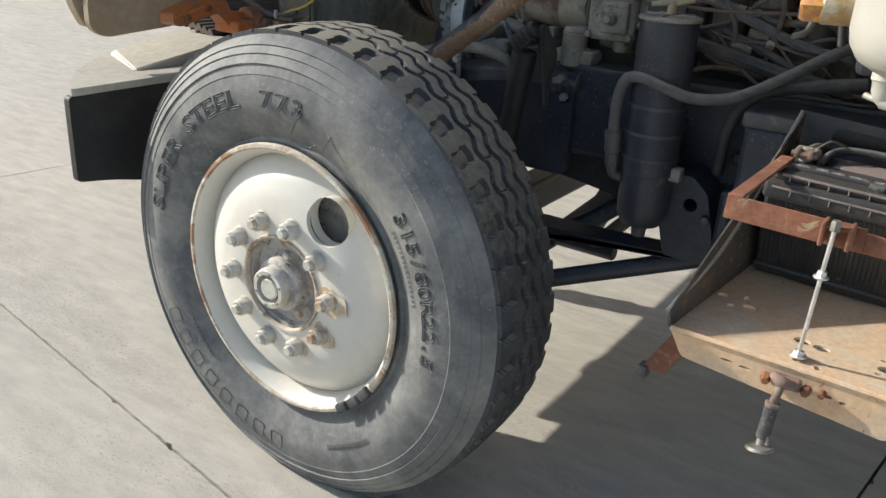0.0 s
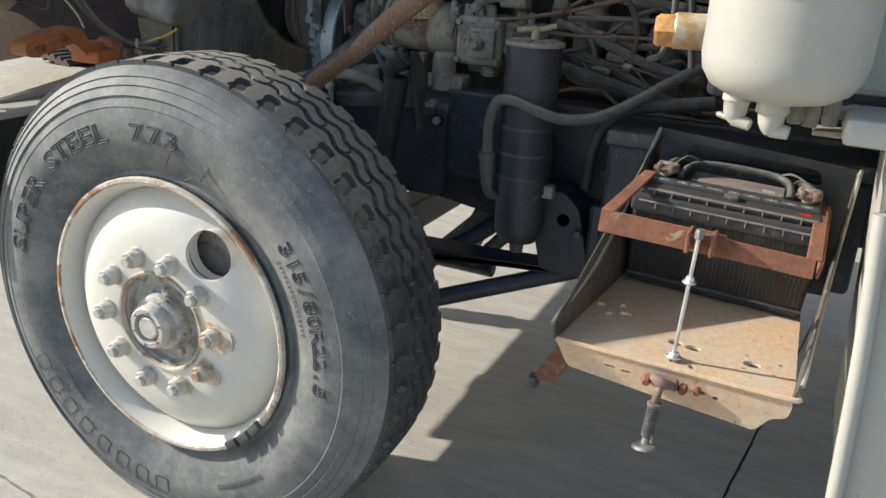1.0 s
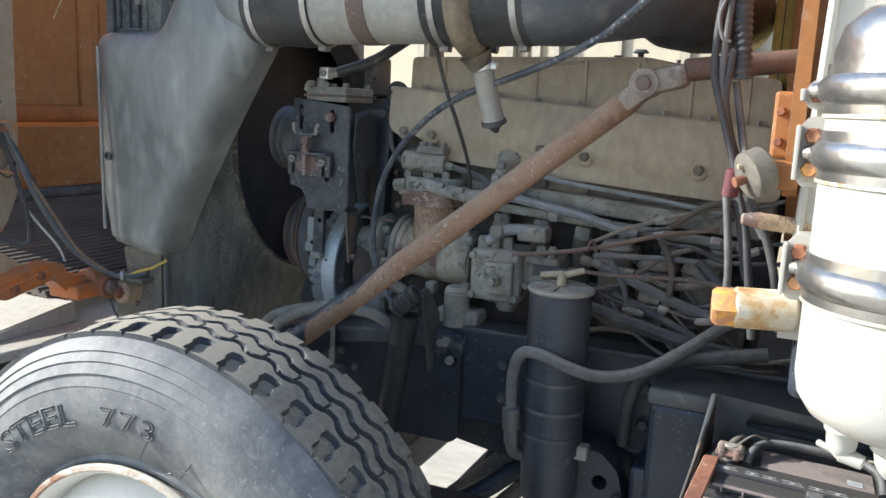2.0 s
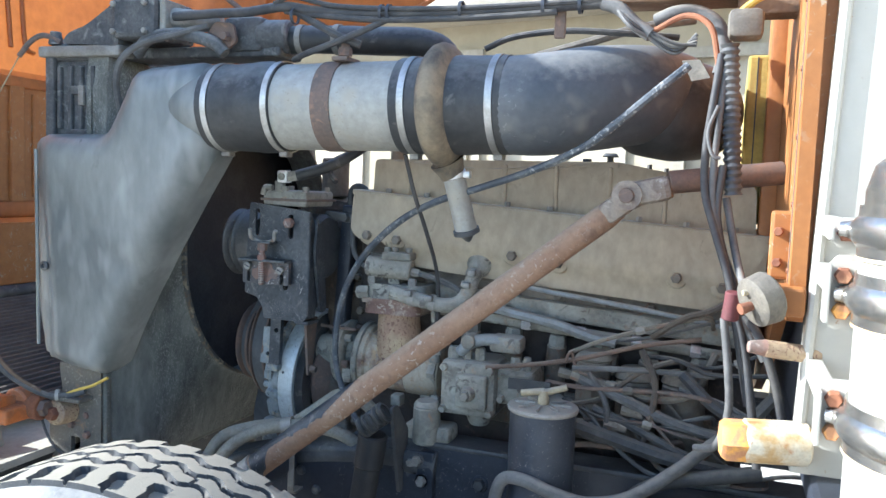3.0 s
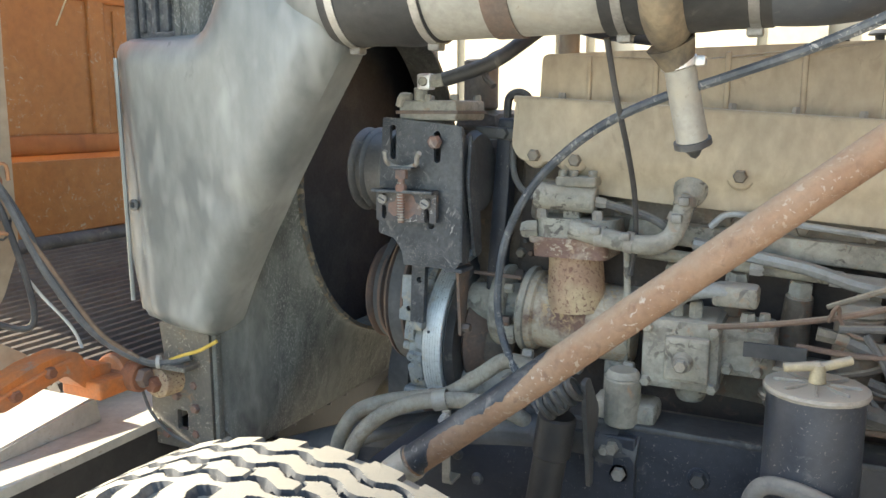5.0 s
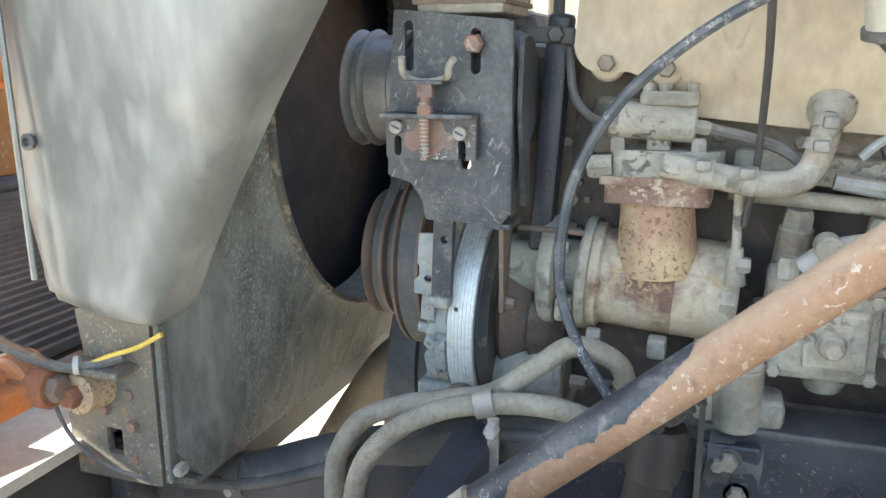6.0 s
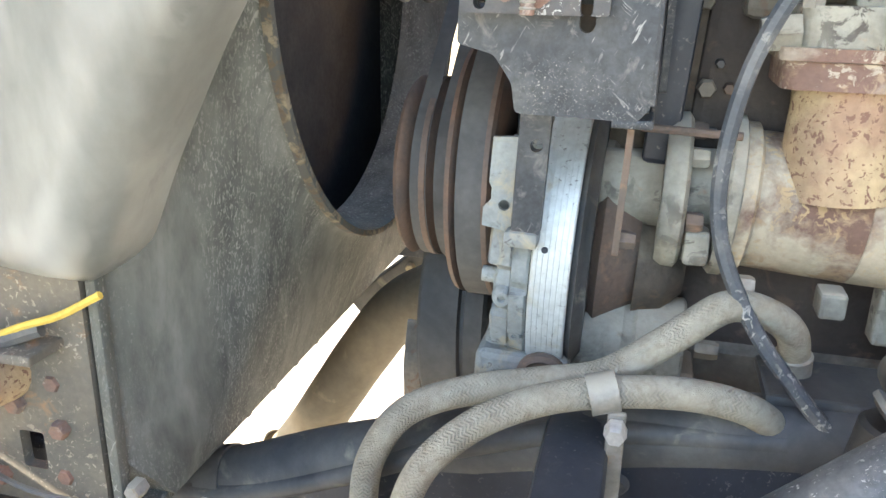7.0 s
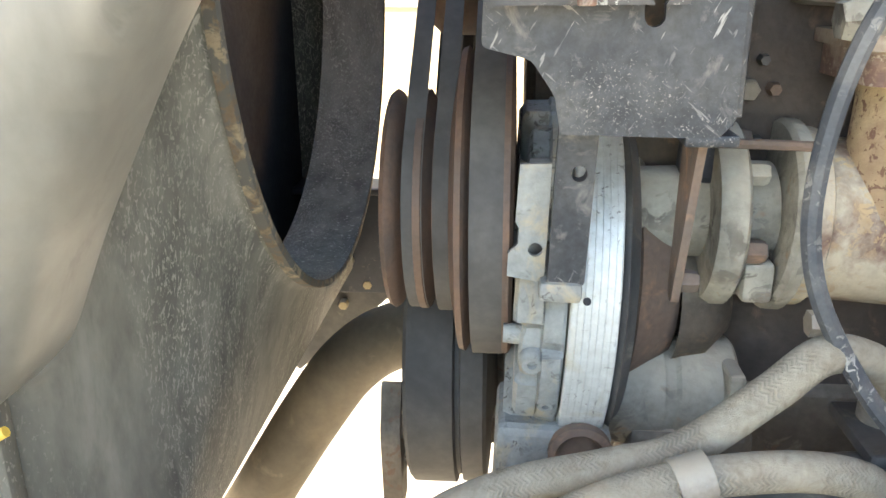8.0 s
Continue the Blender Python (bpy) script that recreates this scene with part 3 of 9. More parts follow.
def tread_height(turns, u):
    """Depth of the worn tread at a share of the turn and across (0 outer to 1 inner shoulder)."""
    pitch = turns * 48
    f = pitch - math.floor(pitch)
    tri = abs(f - 0.5) * 4 - 1
    tri = max(-0.62, min(0.62, tri)) / 0.62
    crown = -0.004 * (2 * u - 1) ** 2
    for c, amp, wide in ((0.400, 0.032, 0.030), (0.590, 0.036, 0.030), (0.785, 0.034, 0.030)):
        if abs(u - c - amp * tri) < wide:
            return crown - 0.016
    g = pitch % 1.0
    if u < 0.285:
        lean = 0.50 + 0.25 * (u - 0.155) + 0.05 * math.sin(26 * (u - 0.15))
        if u < 0.020:
            half = 0.05
        else:
            k = (u - 0.150) / 0.130
            half = (0.20 + 0.10 * k * k) * math.sqrt(max(0.0, 1 - abs(k) ** 6))
        if abs(g - lean) < half:
            return crown - (0.012 if u > 0.020 else 0.007)
    elif u > 0.90 and abs((g + 0.5) % 1.0 - 0.5) < 0.16:
        return crown - 0.006
    g = pitch % 1.0
    if 0.42 < u < 0.52 and abs(g - 0.25 - 0.5 * (u - 0.47)) < 0.03:
        return crown - 0.005
    return crown


def tyre_tread():
    bm = fresh()
    nt, nu = 960, 108
    rows = []
    for i in range(nt):
        a = 2 * math.pi * i / nt
        row = []
        for j in range(nu + 1):
            u = j / nu
            r = 0.5365 + tread_height(i / nt, u)
            row.append((r * math.cos(a), 0.0815 + 0.207 * u, max(0.0, HUB_Z + r * math.sin(a))))
        rows.append([bm.verts.new(p) for p in row] + [bm.verts.new((0.512 * math.cos(a), 0.2885, max(0.0, HUB_Z + 0.512 * math.sin(a))))])
        first = bm.verts.new((0.512 * math.cos(a), 0.0815, max(0.0, HUB_Z + 0.512 * math.sin(a))))
        rows[-1].insert(0, first)
    for i in range(nt):
        p, q = rows[i], rows[(i + 1) % nt]
        for j in range(len(p) - 1):
            bm.faces.new((p[j], p[j + 1], q[j + 1], q[j]))
    return bm


tyre = part("tyre", tyre_body(), "rubber", wheel, "cracked dusty black rubber")
part("tread", tyre_tread(), "tread", tyre, "worn tread with zigzag grooves", smooth=35)


def glyph(text, size):
    """Raised outline of one letter in the built-in font."""
    cu = bpy.data.curves.new("glyph", "FONT")
    cu.body, cu.size, cu.align_x, cu.resolution_u = text, size, "CENTER", 3
    cu.fill_mode, cu.bevel_depth, cu.bevel_resolution = "NONE", 0.0016, 0
    ob = new("glyph", cu)
    deps = bpy.context.evaluated_depsgraph_get()
    data = bpy.data.meshes.new_from_object(ob.evaluated_get(deps))
    bpy.data.objects.remove(ob)
    bpy.data.curves.remove(cu)
    return data


def on_sidewall(angle, radius, y):
    """A frame on the sidewall at an angle, its y outward from the hub and its z towards the viewer's side."""
    a = radians(angle)
    up, side = Vector((math.cos(a), 0, math.sin(a))), Vector((math.sin(a), 0, -math.cos(a)))
    m = Matrix((side, up, Vector((0, -1, 0)))).transposed().to_4x4()
    m.translation = Vector((0, y, HUB_Z)) + up * radius
    return m


def arc_letters(text, start, step_deg, radius, size, y):
    """Letters standing round the sidewall, tops outward, each a part of its own."""
    for k, ch in enumerate(text):
        if ch == " ":
            continue
        data = glyph(ch, size)
        bm = fresh()
        bm.from_mesh(data)
        bpy.data.meshes.remove(data)
        bm.transform(Matrix.Diagonal((1.42, 1.0, 1.0, 1.0)))
        bm.transform(on_sidewall(start - step_deg * k, radius - size * 0.35, y))
        part("raised_letter", bm, "letter", tyre)


arc_letters("SUPER STEEL", 166.0, 5.95, 0.402, 0.056, 0.0300)
arc_letters("773", 92.5, 6.2, 0.402, 0.048, 0.0300)
arc_letters("315/80R22.5", 35.6, 4.15, 0.402, 0.040, 0.0302)


def arc_bars(start, step_deg, radius, count, w, h, y, wall=0.0014):
    """Plain raised outlines where a mark is not spelt out."""
    for k in range(count):
        bm = fresh()
        rim_line = rounded([(-w / 2, -h / 2), (w / 2, -h / 2), (w / 2, h / 2), (-w / 2, h / 2)], min(w, h) * 0.2, 2)
        inner = [(x * (1 - 2 * wall / w), z * (1 - 2 * wall / h)) for x, z in rim_line]
        plate(bm, on_sidewall(start + step_deg * k, radius, y), rim_line, 0.0012, [inner])
        part("raised_mark", bm, "letter", tyre)


arc_bars(208, 8.4, 0.412, 8, 0.036, 0.042, 0.0295)
arc_bars(10, 1.55, 0.366, 16, 0.005, 0.011, 0.0385, 0.0012)
arc_bars(-68, 1.9, 0.385, 11, 0.008, 0.012, 0.0300, 0.0012)
arc_bars(212, 1.7, 0.366, 10, 0.005, 0.011, 0.0385, 0.0012)

for k, (a0, a1, r0, r1) in enumerate(((82, 80, 0.345, 0.385), (68, 66.5, 0.352, 0.392), (66.5, 68, 0.372, 0.366), (74, 71, 0.338, 0.350), (58, 46, 0.330, 0.318))):
    pts = [(r * math.cos(radians(a)), 0.0335 + 0.0165 * (k == 4), HUB_Z + r * math.sin(radians(a))) for a, r in ((a0 + (a1 - a0) * j / 4, r0 + (r1 - r0) * j / 4 + 0.0018 * math.sin(1.6 * j + k)) for j in range(5))]
    part("scuff", sweep(fresh(), pts, 0.0010, 6, 4), "rubber_black", tyre)

RY = Matrix.Translation((0, 0, HUB_Z)) @ Matrix.Rotation(radians(-90), 4, "X")
rim = part("rim", lathe(fresh(), RY, [(0.060, 0.288), (0.050, 0.292), (0.045, 0.298), (0.046, 0.304), (0.051, 0.307), (0.058, 0.304), (0.062, 0.297), (0.090, 0.287), (0.16, 0.280), (0.30, 0.280), (0.30, 0.272), (0.13, 0.270), (0.095, 0.277), (0.066, 0.284)], 96, closed=True), "wheel_white", wheel, "white painted rim with rusty lip")
part("rim_lip", lathe(fresh(), RY, [(0.0478, 0.2945), (0.0440, 0.2985), (0.0450, 0.3050), (0.0500, 0.3082), (0.0540, 0.3075), (0.0500, 0.3040), (0.0470, 0.3000)], 96, closed=True), "wheel_rust", rim, "rust-streaked outer edge")


def dome(x, z):
    """How far the wheel disc stands out at a place, measured from the axle's plane y = 0.1 outwards."""
    r = math.hypot(x, z)
    prof = [(0.105, 0.058), (0.112, 0.062), (0.17, 0.060), (0.20, 0.055), (0.235, 0.041), (0.262, 0.021), (0.28, 0.004)]
    for (r0, h0), (r1, h1) in zip(prof, prof[1:]):
        if r <= r1:
            t = max(0.0, (r - r0) / (r1 - r0))
            t2 = t * t * (3 - 2 * t) if r0 > 0.2 else t
            return h0 + (h1 - h0) * (0.5 * t + 0.5 * t2)
    return 0.004


disc_frame = Matrix(((1, 0, 0, 0), (0, 0, -1, 0.1), (0, 1, 0, HUB_Z), (0, 0, 0, 1)))
hand_hole = circle2(0.128, 0.172, 0.051, 36)
disc_inner = [(r * math.cos(2 * math.pi * (k + 0.5 * (i % 2)) / 64), r * math.sin(2 * math.pi * (k + 0.5 * (i % 2)) / 64)) for i, r in enumerate((0.13, 0.15, 0.17, 0.185, 0.2, 0.212, 0.224, 0.236, 0.248, 0.258, 0.268)) for k in range(64) if math.hypot(r * math.cos(2 * math.pi * (k + 0.5 * (i % 2)) / 64) - 0.128, r * math.sin(2 * math.pi * (k + 0.5 * (i % 2)) / 64) - 0.172) > 0.058]
disc = part("wheel_disc", plate(fresh(), disc_frame, circle2(0, 0, 0.279, 96), 0.011, [hand_hole, circle2(0, 0, 0.108, 48)], disc_inner, dome), "wheel_white", wheel, "domed white disc with one hand hole", smooth=50)
part("hole_rim", lathe(fresh(), Matrix.Translation((0.128, 0.055, HUB_Z + 0.172)) @ Matrix.Rotation(radians(-90), 4, "X"), [(0.0, 0.0515), (0.012, 0.0505), (0.022, 0.0515)], 36), "wheel_white", disc)
part("brake_drum", lathe(fresh(), RY, [(0.128, 0.0), (0.128, 0.19), (0.135, 0.205), (0.30, 0.21)], 48), "hub_grime", wheel, "grimy brake drum behind the disc")
hub = part("hub", lathe(fresh(), RY, [(0.125, 0.107), (0.050, 0.107), (0.052, 0.100), (0.066, 0.097), (0.069, 0.070), (0.062, 0.066), (0.060, 0.062), (0.034, 0.060), (0.031, 0.057), (0.030, 0.047), (0.0135, 0.044), (0.0125, 0.0235), (0.0165, 0.0225), (0.0165, 0.0)], 48), "hub_grime", wheel, "grimy hub with a stub cap")
part("hub_ring", lathe(fresh(), RY, [(0.040, 0.112), (0.034, 0.110), (0.0345, 0.106), (0.044, 0.104)], 48, closed=True), "wheel_rust", hub, "rust-stained pilot ring")
part("hub_cap", lathe(fresh(), RY, [(0.016, 0.047), (0.0030, 0.0450), (0.0000, 0.0420), (0.0000, 0.0330), (0.0180, 0.0310), (0.0185, 0.0)], 40), "nut_white", hub, "painted hub cap with a round boss")
part("hub_plug", lathe(fresh(), RY, [(0.018, 0.0245), (0.004, 0.0240), (0.0015, 0.0215), (0.0015, 0.0)], 32), "nut_white", hub)
for k in range(6):
    a = radians(20 + 60 * k)
    part("cap_screw", hexa(fresh(), (0.0372 * math.cos(a), 0.001, HUB_Z + 0.0372 * math.sin(a)), (0.0372 * math.cos(a), -0.0025, HUB_Z + 0.0372 * math.sin(a)), 0.0032), "steel_dull", hub)
for k in range(3):
    a = radians(75 + 118 * k)
    c = Vector((0.075 * math.cos(a), 0.046, HUB_Z + 0.075 * math.sin(a)))
    part("hub_lug", rod(fresh(), c, c - Vector((0, 0.010, 0)), 0.011, 0.009), "hub_grime", hub)
for k in range(10):
    a = radians(109.7 - 36 * k)
    c = Vector((0.142875 * math.cos(a), 0, HUB_Z + 0.142875 * math.sin(a)))
    bm = fresh()
    lathe(bm, basis(c + Vector((0, 0.043, 0)), c), [(0, 0.0235), (0.004, 0.0235), (0.006, 0.0205)], 24)
    nut = part("wheel_nut", lathe(bm, basis(c + Vector((0, 0.040, 0)), c), [(0, 0.0195), (0.024, 0.0195), (0.028, 0.0170), (0.028, 0.0135)], 8), "nut_rusty" if k in (0, 3, 4, 5) else "nut_white", wheel)
    part("stud", rod(fresh(), c + Vector((0, 0.014, 0)), c + Vector((0, 0.002, 0)), 0.0118, 0.0105, 16), "wheel_rust" if k in (0, 3, 4) else "nut_white", nut)
# rust that has run from two of the nuts
rng_s = random.Random(7)
for k, size in ((3, 0.040), (4, 0.032), (5, 0.026)):
    a = radians(109.7 - 36 * k)
    cx, cz = 0.142875 * math.cos(a) + 0.006, HUB_Z + 0.142875 * math.sin(a) - 0.004
    phase = [rng_s.uniform(0, 6.3) for _ in range(4)]
    ring = []
    for j in range(48):
        b = 2 * math.pi * j / 48
        r = size * (0.88 + 0.10 * math.sin(2 * b + phase[0]) + 0.08 * math.sin(3 * b + phase[1]) + 0.05 * math.sin(7 * b + phase[2]) + 0.03 * math.sin(13 * b + phase[3]))
        ring.append((cx + r * math.cos(b), cz + r * math.sin(b)))
    part("rust_stain", plate(fresh(), xz_frame(0.0384), ring, 0.0012), "stain_rust", disc, "orange rust stain round a nut")
# balance weights clipped to the lip
for k, a in enumerate((-38, -46, -54)):
    a = radians(a)
    bm = box(fresh(), (-0.017, -0.006, -0.010), (0.017, 0.008, 0.012), 0.004)
    bm.transform(Matrix.Translation((0.300 * math.cos(a), 0.040, HUB_Z + 0.300 * math.sin(a))) @ Matrix.Rotation(-a - radians(90), 4, "Y"))
    part("balance_weight", bm, "black_dusty", wheel)
# brake and axle behind the wheel
axle = thing("front_axle", (0, 1.0, 0.45), "black steel front axle beam under the leaf springs", "axle")
part("beam", box(fresh(), (-0.05, 0.30, 0.40), (0.05, 1.75, 0.50), 0.012), "black_paint", axle)
part("knuckle", rod(fresh(), (0, 0.30, 0.515), (0, 0.44, 0.50), 0.09, 0.06, 24), "black_paint", axle)
part("tie_rod", rod(fresh(), (0.20, 0.42, 0.40), (0.20, 1.7, 0.40), 0.022), "black_paint", axle)
part("steering_arm", sweep(fresh(), [(0.03, 0.42, 0.46), (0.12, 0.46, 0.43), (0.20, 0.47, 0.41)], 0.026), "black_paint", axle)

# ---- frame, springs and shock absorber ----
frame_rail = thing("frame_rail", (0.8, 0.81, 0.73), "black painted steel truck frame rail with bolts", "frame")
web = part("web", box(fresh(), (0.10, 0.785, 0.725), (3.2, 0.795, 0.935), 0.002), "black_paint", frame_rail)
part("top_flange", box(fresh(), (0.10, 0.783, 0.930), (3.2, 0.87, 0.942), 0.004), "black_dusty", frame_rail, "dust-covered top flange")
part("bottom_flange", box(fresh(), (0.10, 0.783, 0.718), (3.2, 0.87, 0.730), 0.004), "black_paint", frame_rail)
for x, z in ((0.205, 0.892), (0.262, 0.885), (0.262, 0.815), (0.205, 0.80), (0.40, 0.868), (0.40, 0.79), (0.03, 0.86), (-0.05, 0.80), (0.72, 0.87), (0.72, 0.79)):
    b = part("rail_bolt", hexa(fresh(), (x, 0.786, z), (x, 0.770, z), 0.014), "black_dusty", frame_rail)
    part("washer", rod(fresh(), (x, 0.787, z), (x, 0.782, z), 0.019), "black_paint", b)
far_rail = thing("far_frame_rail", (0.8, 1.62, 0.73), "black painted steel frame rail on the far side", "frame")
part("web", box(fresh(), (-0.80, 1.62, 0.725), (3.2, 1.63, 0.935), 0.002), "black_paint", far_rail)
part("top_flange", box(fresh(), (-0.80, 1.55, 0.930), (3.2, 1.632, 0.942), 0.004), "black_paint", far_rail)
cross = thing("front_crossmember", (-0.3, 1.2, 0.75), "arched black steel crossmember dusted with sand", "frame")
part("tube", sweep(fresh(), [(-0.60, 0.80, 0.70), (-0.45, 0.80, 0.735), (-0.28, 0.80, 0.80), (-0.02, 0.795, 0.875), (0.16, 0.795, 0.90), (0.30, 0.80, 0.89)], 0.038, 14), "black_dusty", cross)
for a, b in (((-0.47, 0.80, 0.73), (-0.44, 0.80, 0.738)), ((-0.10, 0.797, 0.851), (-0.07, 0.796, 0.860)), ((0.235, 0.797, 0.897), (0.265, 0.798, 0.894))):
    c = part("tube_clamp", ring_band(fresh(), a, b, 0.0385, 0.003, 28), "black_dusty", cross)
    part("clamp_bolt", hexa(fresh(), (a[0] + 0.015, 0.762, a[2] + 0.004), (a[0] + 0.015, 0.748, a[2] + 0.004), 0.009), "steel_dull", c)
spring = thing("leaf_spring", (0.3, 0.72, 0.5), "black multi-leaf truck spring with shackle", "spring")
for k in range(4):
    s = 0.72 - 0.13 * k
    pts = [(-s, 0.0), (-s * 0.5, -0.030), (0, -0.040), (s * 0.5, -0.030), (s, 0.0)]
    bm = fresh()
    rows = []
    for p in smooth_path([(x + 0.05, 0, 0.585 + z - 0.014 * k - 0.02 * x) for x, z in pts], 6):
        rows.append([bm.verts.new((p.x, 0.68 + dy, p.z + dz)) for dy, dz in ((0, 0), (0.08, 0), (0.08, -0.012), (0, -0.012))])
    for p, q in zip(rows, rows[1:]):
        for j in range(4):
            bm.faces.new((p[j], p[(j + 1) % 4], q[(j + 1) % 4], q[j]))
    bm.faces.new(rows[0])
    bm.faces.new(rows[-1][::-1])
    part("leaf", bm, "black_paint", spring)
hang = rounded([(0.585, 0.752), (0.655, 0.757), (0.695, 0.722), (0.715, 0.645), (0.735, 0.560), (0.615, 0.556), (0.592, 0.64)], 0.012, 3)
part("spring_hanger", plate(fresh(), xz_frame(0.672), hang, 0.10, [circle2(0.660, 0.690, 0.016, 14)]), "black_paint", spring, "cast black spring hanger")
for x, z in ((0.605, 0.735), (0.700, 0.665)):
    part("hanger_bolt", hexa(fresh(), (x, 0.674, z), (x, 0.658, z), 0.012), "black_dusty", spring)
part("shackle", box(fresh(), (0.72, 0.67, 0.55), (0.80, 0.77, 0.74), 0.01), "black_paint", spring)
part("eye", rod(fresh(), (0.78, 0.66, 0.585), (0.78, 0.78, 0.585), 0.032), "black_dusty", spring)
part("hanger", box(fresh(), (-0.74, 0.67, 0.57), (-0.66, 0.78, 0.73), 0.01), "black_paint", spring)
for x in (-0.04, 0.10):
    part("u_bolt", sweep(fresh(), [(x, 0.67, 0.44), (x, 0.67, 0.56), (x, 0.72, 0.60), (x, 0.77, 0.56), (x, 0.77, 0.44)], 0.009, 8), "black_dusty", spring)
drag = thing("drag_link", (0.5, 0.9, 0.4), "black steel drag link running under the frame", "steering")
part("bar", rod(fresh(), (0.20, 0.46, 0.41), (0.95, 0.88, 0.62), 0.022), "black_paint", drag)
stab = thing("stabiliser_bar", (0.45, 1.0, 0.45), "bent black steel stabiliser bar under the engine", "steering")
part("bar", sweep(fresh(), [(0.18, 0.62, 0.52), (0.30, 0.80, 0.50), (0.42, 0.92, 0.58), (0.46, 1.10, 0.62), (0.46, 1.6, 0.62)], 0.024, 12), "black_paint", stab)
part("bar_link", box(fresh(), (0.28, 1.02, 0.40), (0.34, 1.10, 0.66), 0.01, Matrix.Rotation(radians(24), 4, "Y")), "black_paint", stab)
cradle = thing("engine_crossmember", (0.45, 0.92, 0.62), "black pressed-steel engine crossmember", "frame")
part("channel", plate(fresh(), xz_frame(0.885), rounded([(0.12, 0.725), (0.78, 0.725), (0.78, 0.575), (0.46, 0.588), (0.20, 0.625), (0.12, 0.66)], 0.02, 3), 0.03), "black_paint", cradle)
for x0, z0, x1, z1, r in ((0.21, 0.42, 0.39, 0.60, 0.026), (0.335, 0.42, 0.49, 0.60, 0.020)):
    part("brace", rod(fresh(), (x0, 0.93, z0), (x1, 0.91, z1), r, seg=14), "black_dusty", cradle)
part("brace_foot", rod(fresh(), (0.17, 0.93, 0.415), (0.40, 0.93, 0.415), 0.022, seg=12), "black_paint", cradle)
pan = thing("oil_pan", (0.4, 1.15, 0.6), "dark oil pan under the engine block", "engine part")
part("sump", box(fresh(), (-0.03, 0.95, 0.66), (0.80, 1.40, 0.93), 0.03), "engine_dark", pan)

shock = thing("shock_absorber", (0.16, 0.70, 0.6), "black shock absorber bolted to a bracket on the frame", "shock absorber")
part("body", rod(fresh(), (0.125, 0.70, 0.55), (0.184, 0.70, 0.962), 0.028, seg=24), "bumper_black", shock)
part("dust_tube", rod(fresh(), (0.176, 0.70, 0.90), (0.186, 0.70, 0.972), 0.0315, seg=24), "bumper_black", shock)
part("top_bush", rod(fresh(), (0.191, 0.668, 1.004), (0.191, 0.735, 1.004), 0.022), "rubber_black", shock)
for k in range(5):
    part("bush_rib", lathe(fresh(), basis((0.168 + 0.011 * k, 0.682, 0.985 + 0.0095 * k), (0.179 + 0.011 * k, 0.682, 0.9945 + 0.0095 * k)), [(0, 0.016), (0.003, 0.023), (0.008, 0.023), (0.011, 0.016)], 20), "rubber_black", shock)
part("bracket", plate(fresh(), yz_frame(0.232), rounded([(0.69, 1.036), (0.72, 1.036), (0.785, 0.965), (0.785, 0.845), (0.745, 0.832), (0.725, 0.90)], 0.01), 0.007, [circle2(0.760, 0.89, 0.008, 10)]), "black_dusty", shock, "dusty steel bracket plate")
for x, z in ((0.262, 0.905), (0.275, 0.862)):
    b = part("bracket_bolt", hexa(fresh(), (x, 0.767, z), (x, 0.750, z), 0.012), "steel_dull", shock)
    part("washer", rod(fresh(), (x, 0.767, z), (x, 0.762, z), 0.017, seg=16), "black_dusty", b)
part("bracket_foot", box(fresh(), (0.19, 0.765, 0.835), (0.30, 0.786, 0.925), 0.004), "black_paint", shock)

# ---- bumper and hood hinge ----
bumper = thing("front_bumper", (-0.76, 1.1, 0.58), "steel truck bumper, black behind and white on top", "bumper")
part("back", plate(fresh(), yz_frame(-0.632), rounded([(-0.020, 0.829), (-0.023, 0.618), (0.075, 0.602), (0.20, 0.572), (2.05, 0.572), (2.20, 0.618), (2.20, 0.829)], 0.012, 3), 0.020), "bumper_black", bumper, "black rear face of the bumper")
top_face = part("top_face", plate(fresh(), Matrix.Translation((0, 0, 0.848)), rounded([(-0.622, -0.022), (-0.622, 2.32), (-0.80, 2.40), (-0.98, 2.32), (-0.98, 0.30), (-0.80, 0.10)], 0.02), 0.018), "bumper_white", bumper, "dusty white top of the bumper")
part("front_face", plate(fresh(), Matrix.Translation((0, 0, 0.828)), [(-0.955, 0.32), (-0.955, 2.30), (-0.976, 2.30), (-0.976, 0.32)], 0.12), "white_paint", bumper)
bm = fresh()
lo_c = [bm.verts.new(v) for v in ((-0.715, 0.22, 0.846), (-0.715, 0.585, 0.846), (-0.97, 0.585, 0.846), (-0.97, 0.32, 0.846))]
hi_c = [bm.verts.new(v) for v in ((-0.722, 0.23, 0.852), (-0.718, 0.575, 0.902), (-0.962, 0.575, 0.902), (-0.962, 0.33, 0.862))]
bm.faces.new(lo_c[::-1])
bm.faces.new(hi_c)
for k in range(4):
    bm.faces.new((lo_c[k], lo_c[(k + 1) % 4], hi_c[(k + 1) % 4], hi_c[k]))
bmesh.ops.bevel(bm, geom=list(bm.edges), offset=0.004, segments=2, affect="EDGES")
part("raised_end", bm, "bumper_white", top_face)
part("bracket", box(fresh(), (-0.652, 0.70, 0.66), (-0.60, 0.80, 0.82), 0.008), "black_paint", bumper)
# ---- tilted hood ----
hood = thing("tilted_hood", (-1.6, 1.3, 0.86), "orange fibreglass truck hood tilted forward, inside out", "hood")


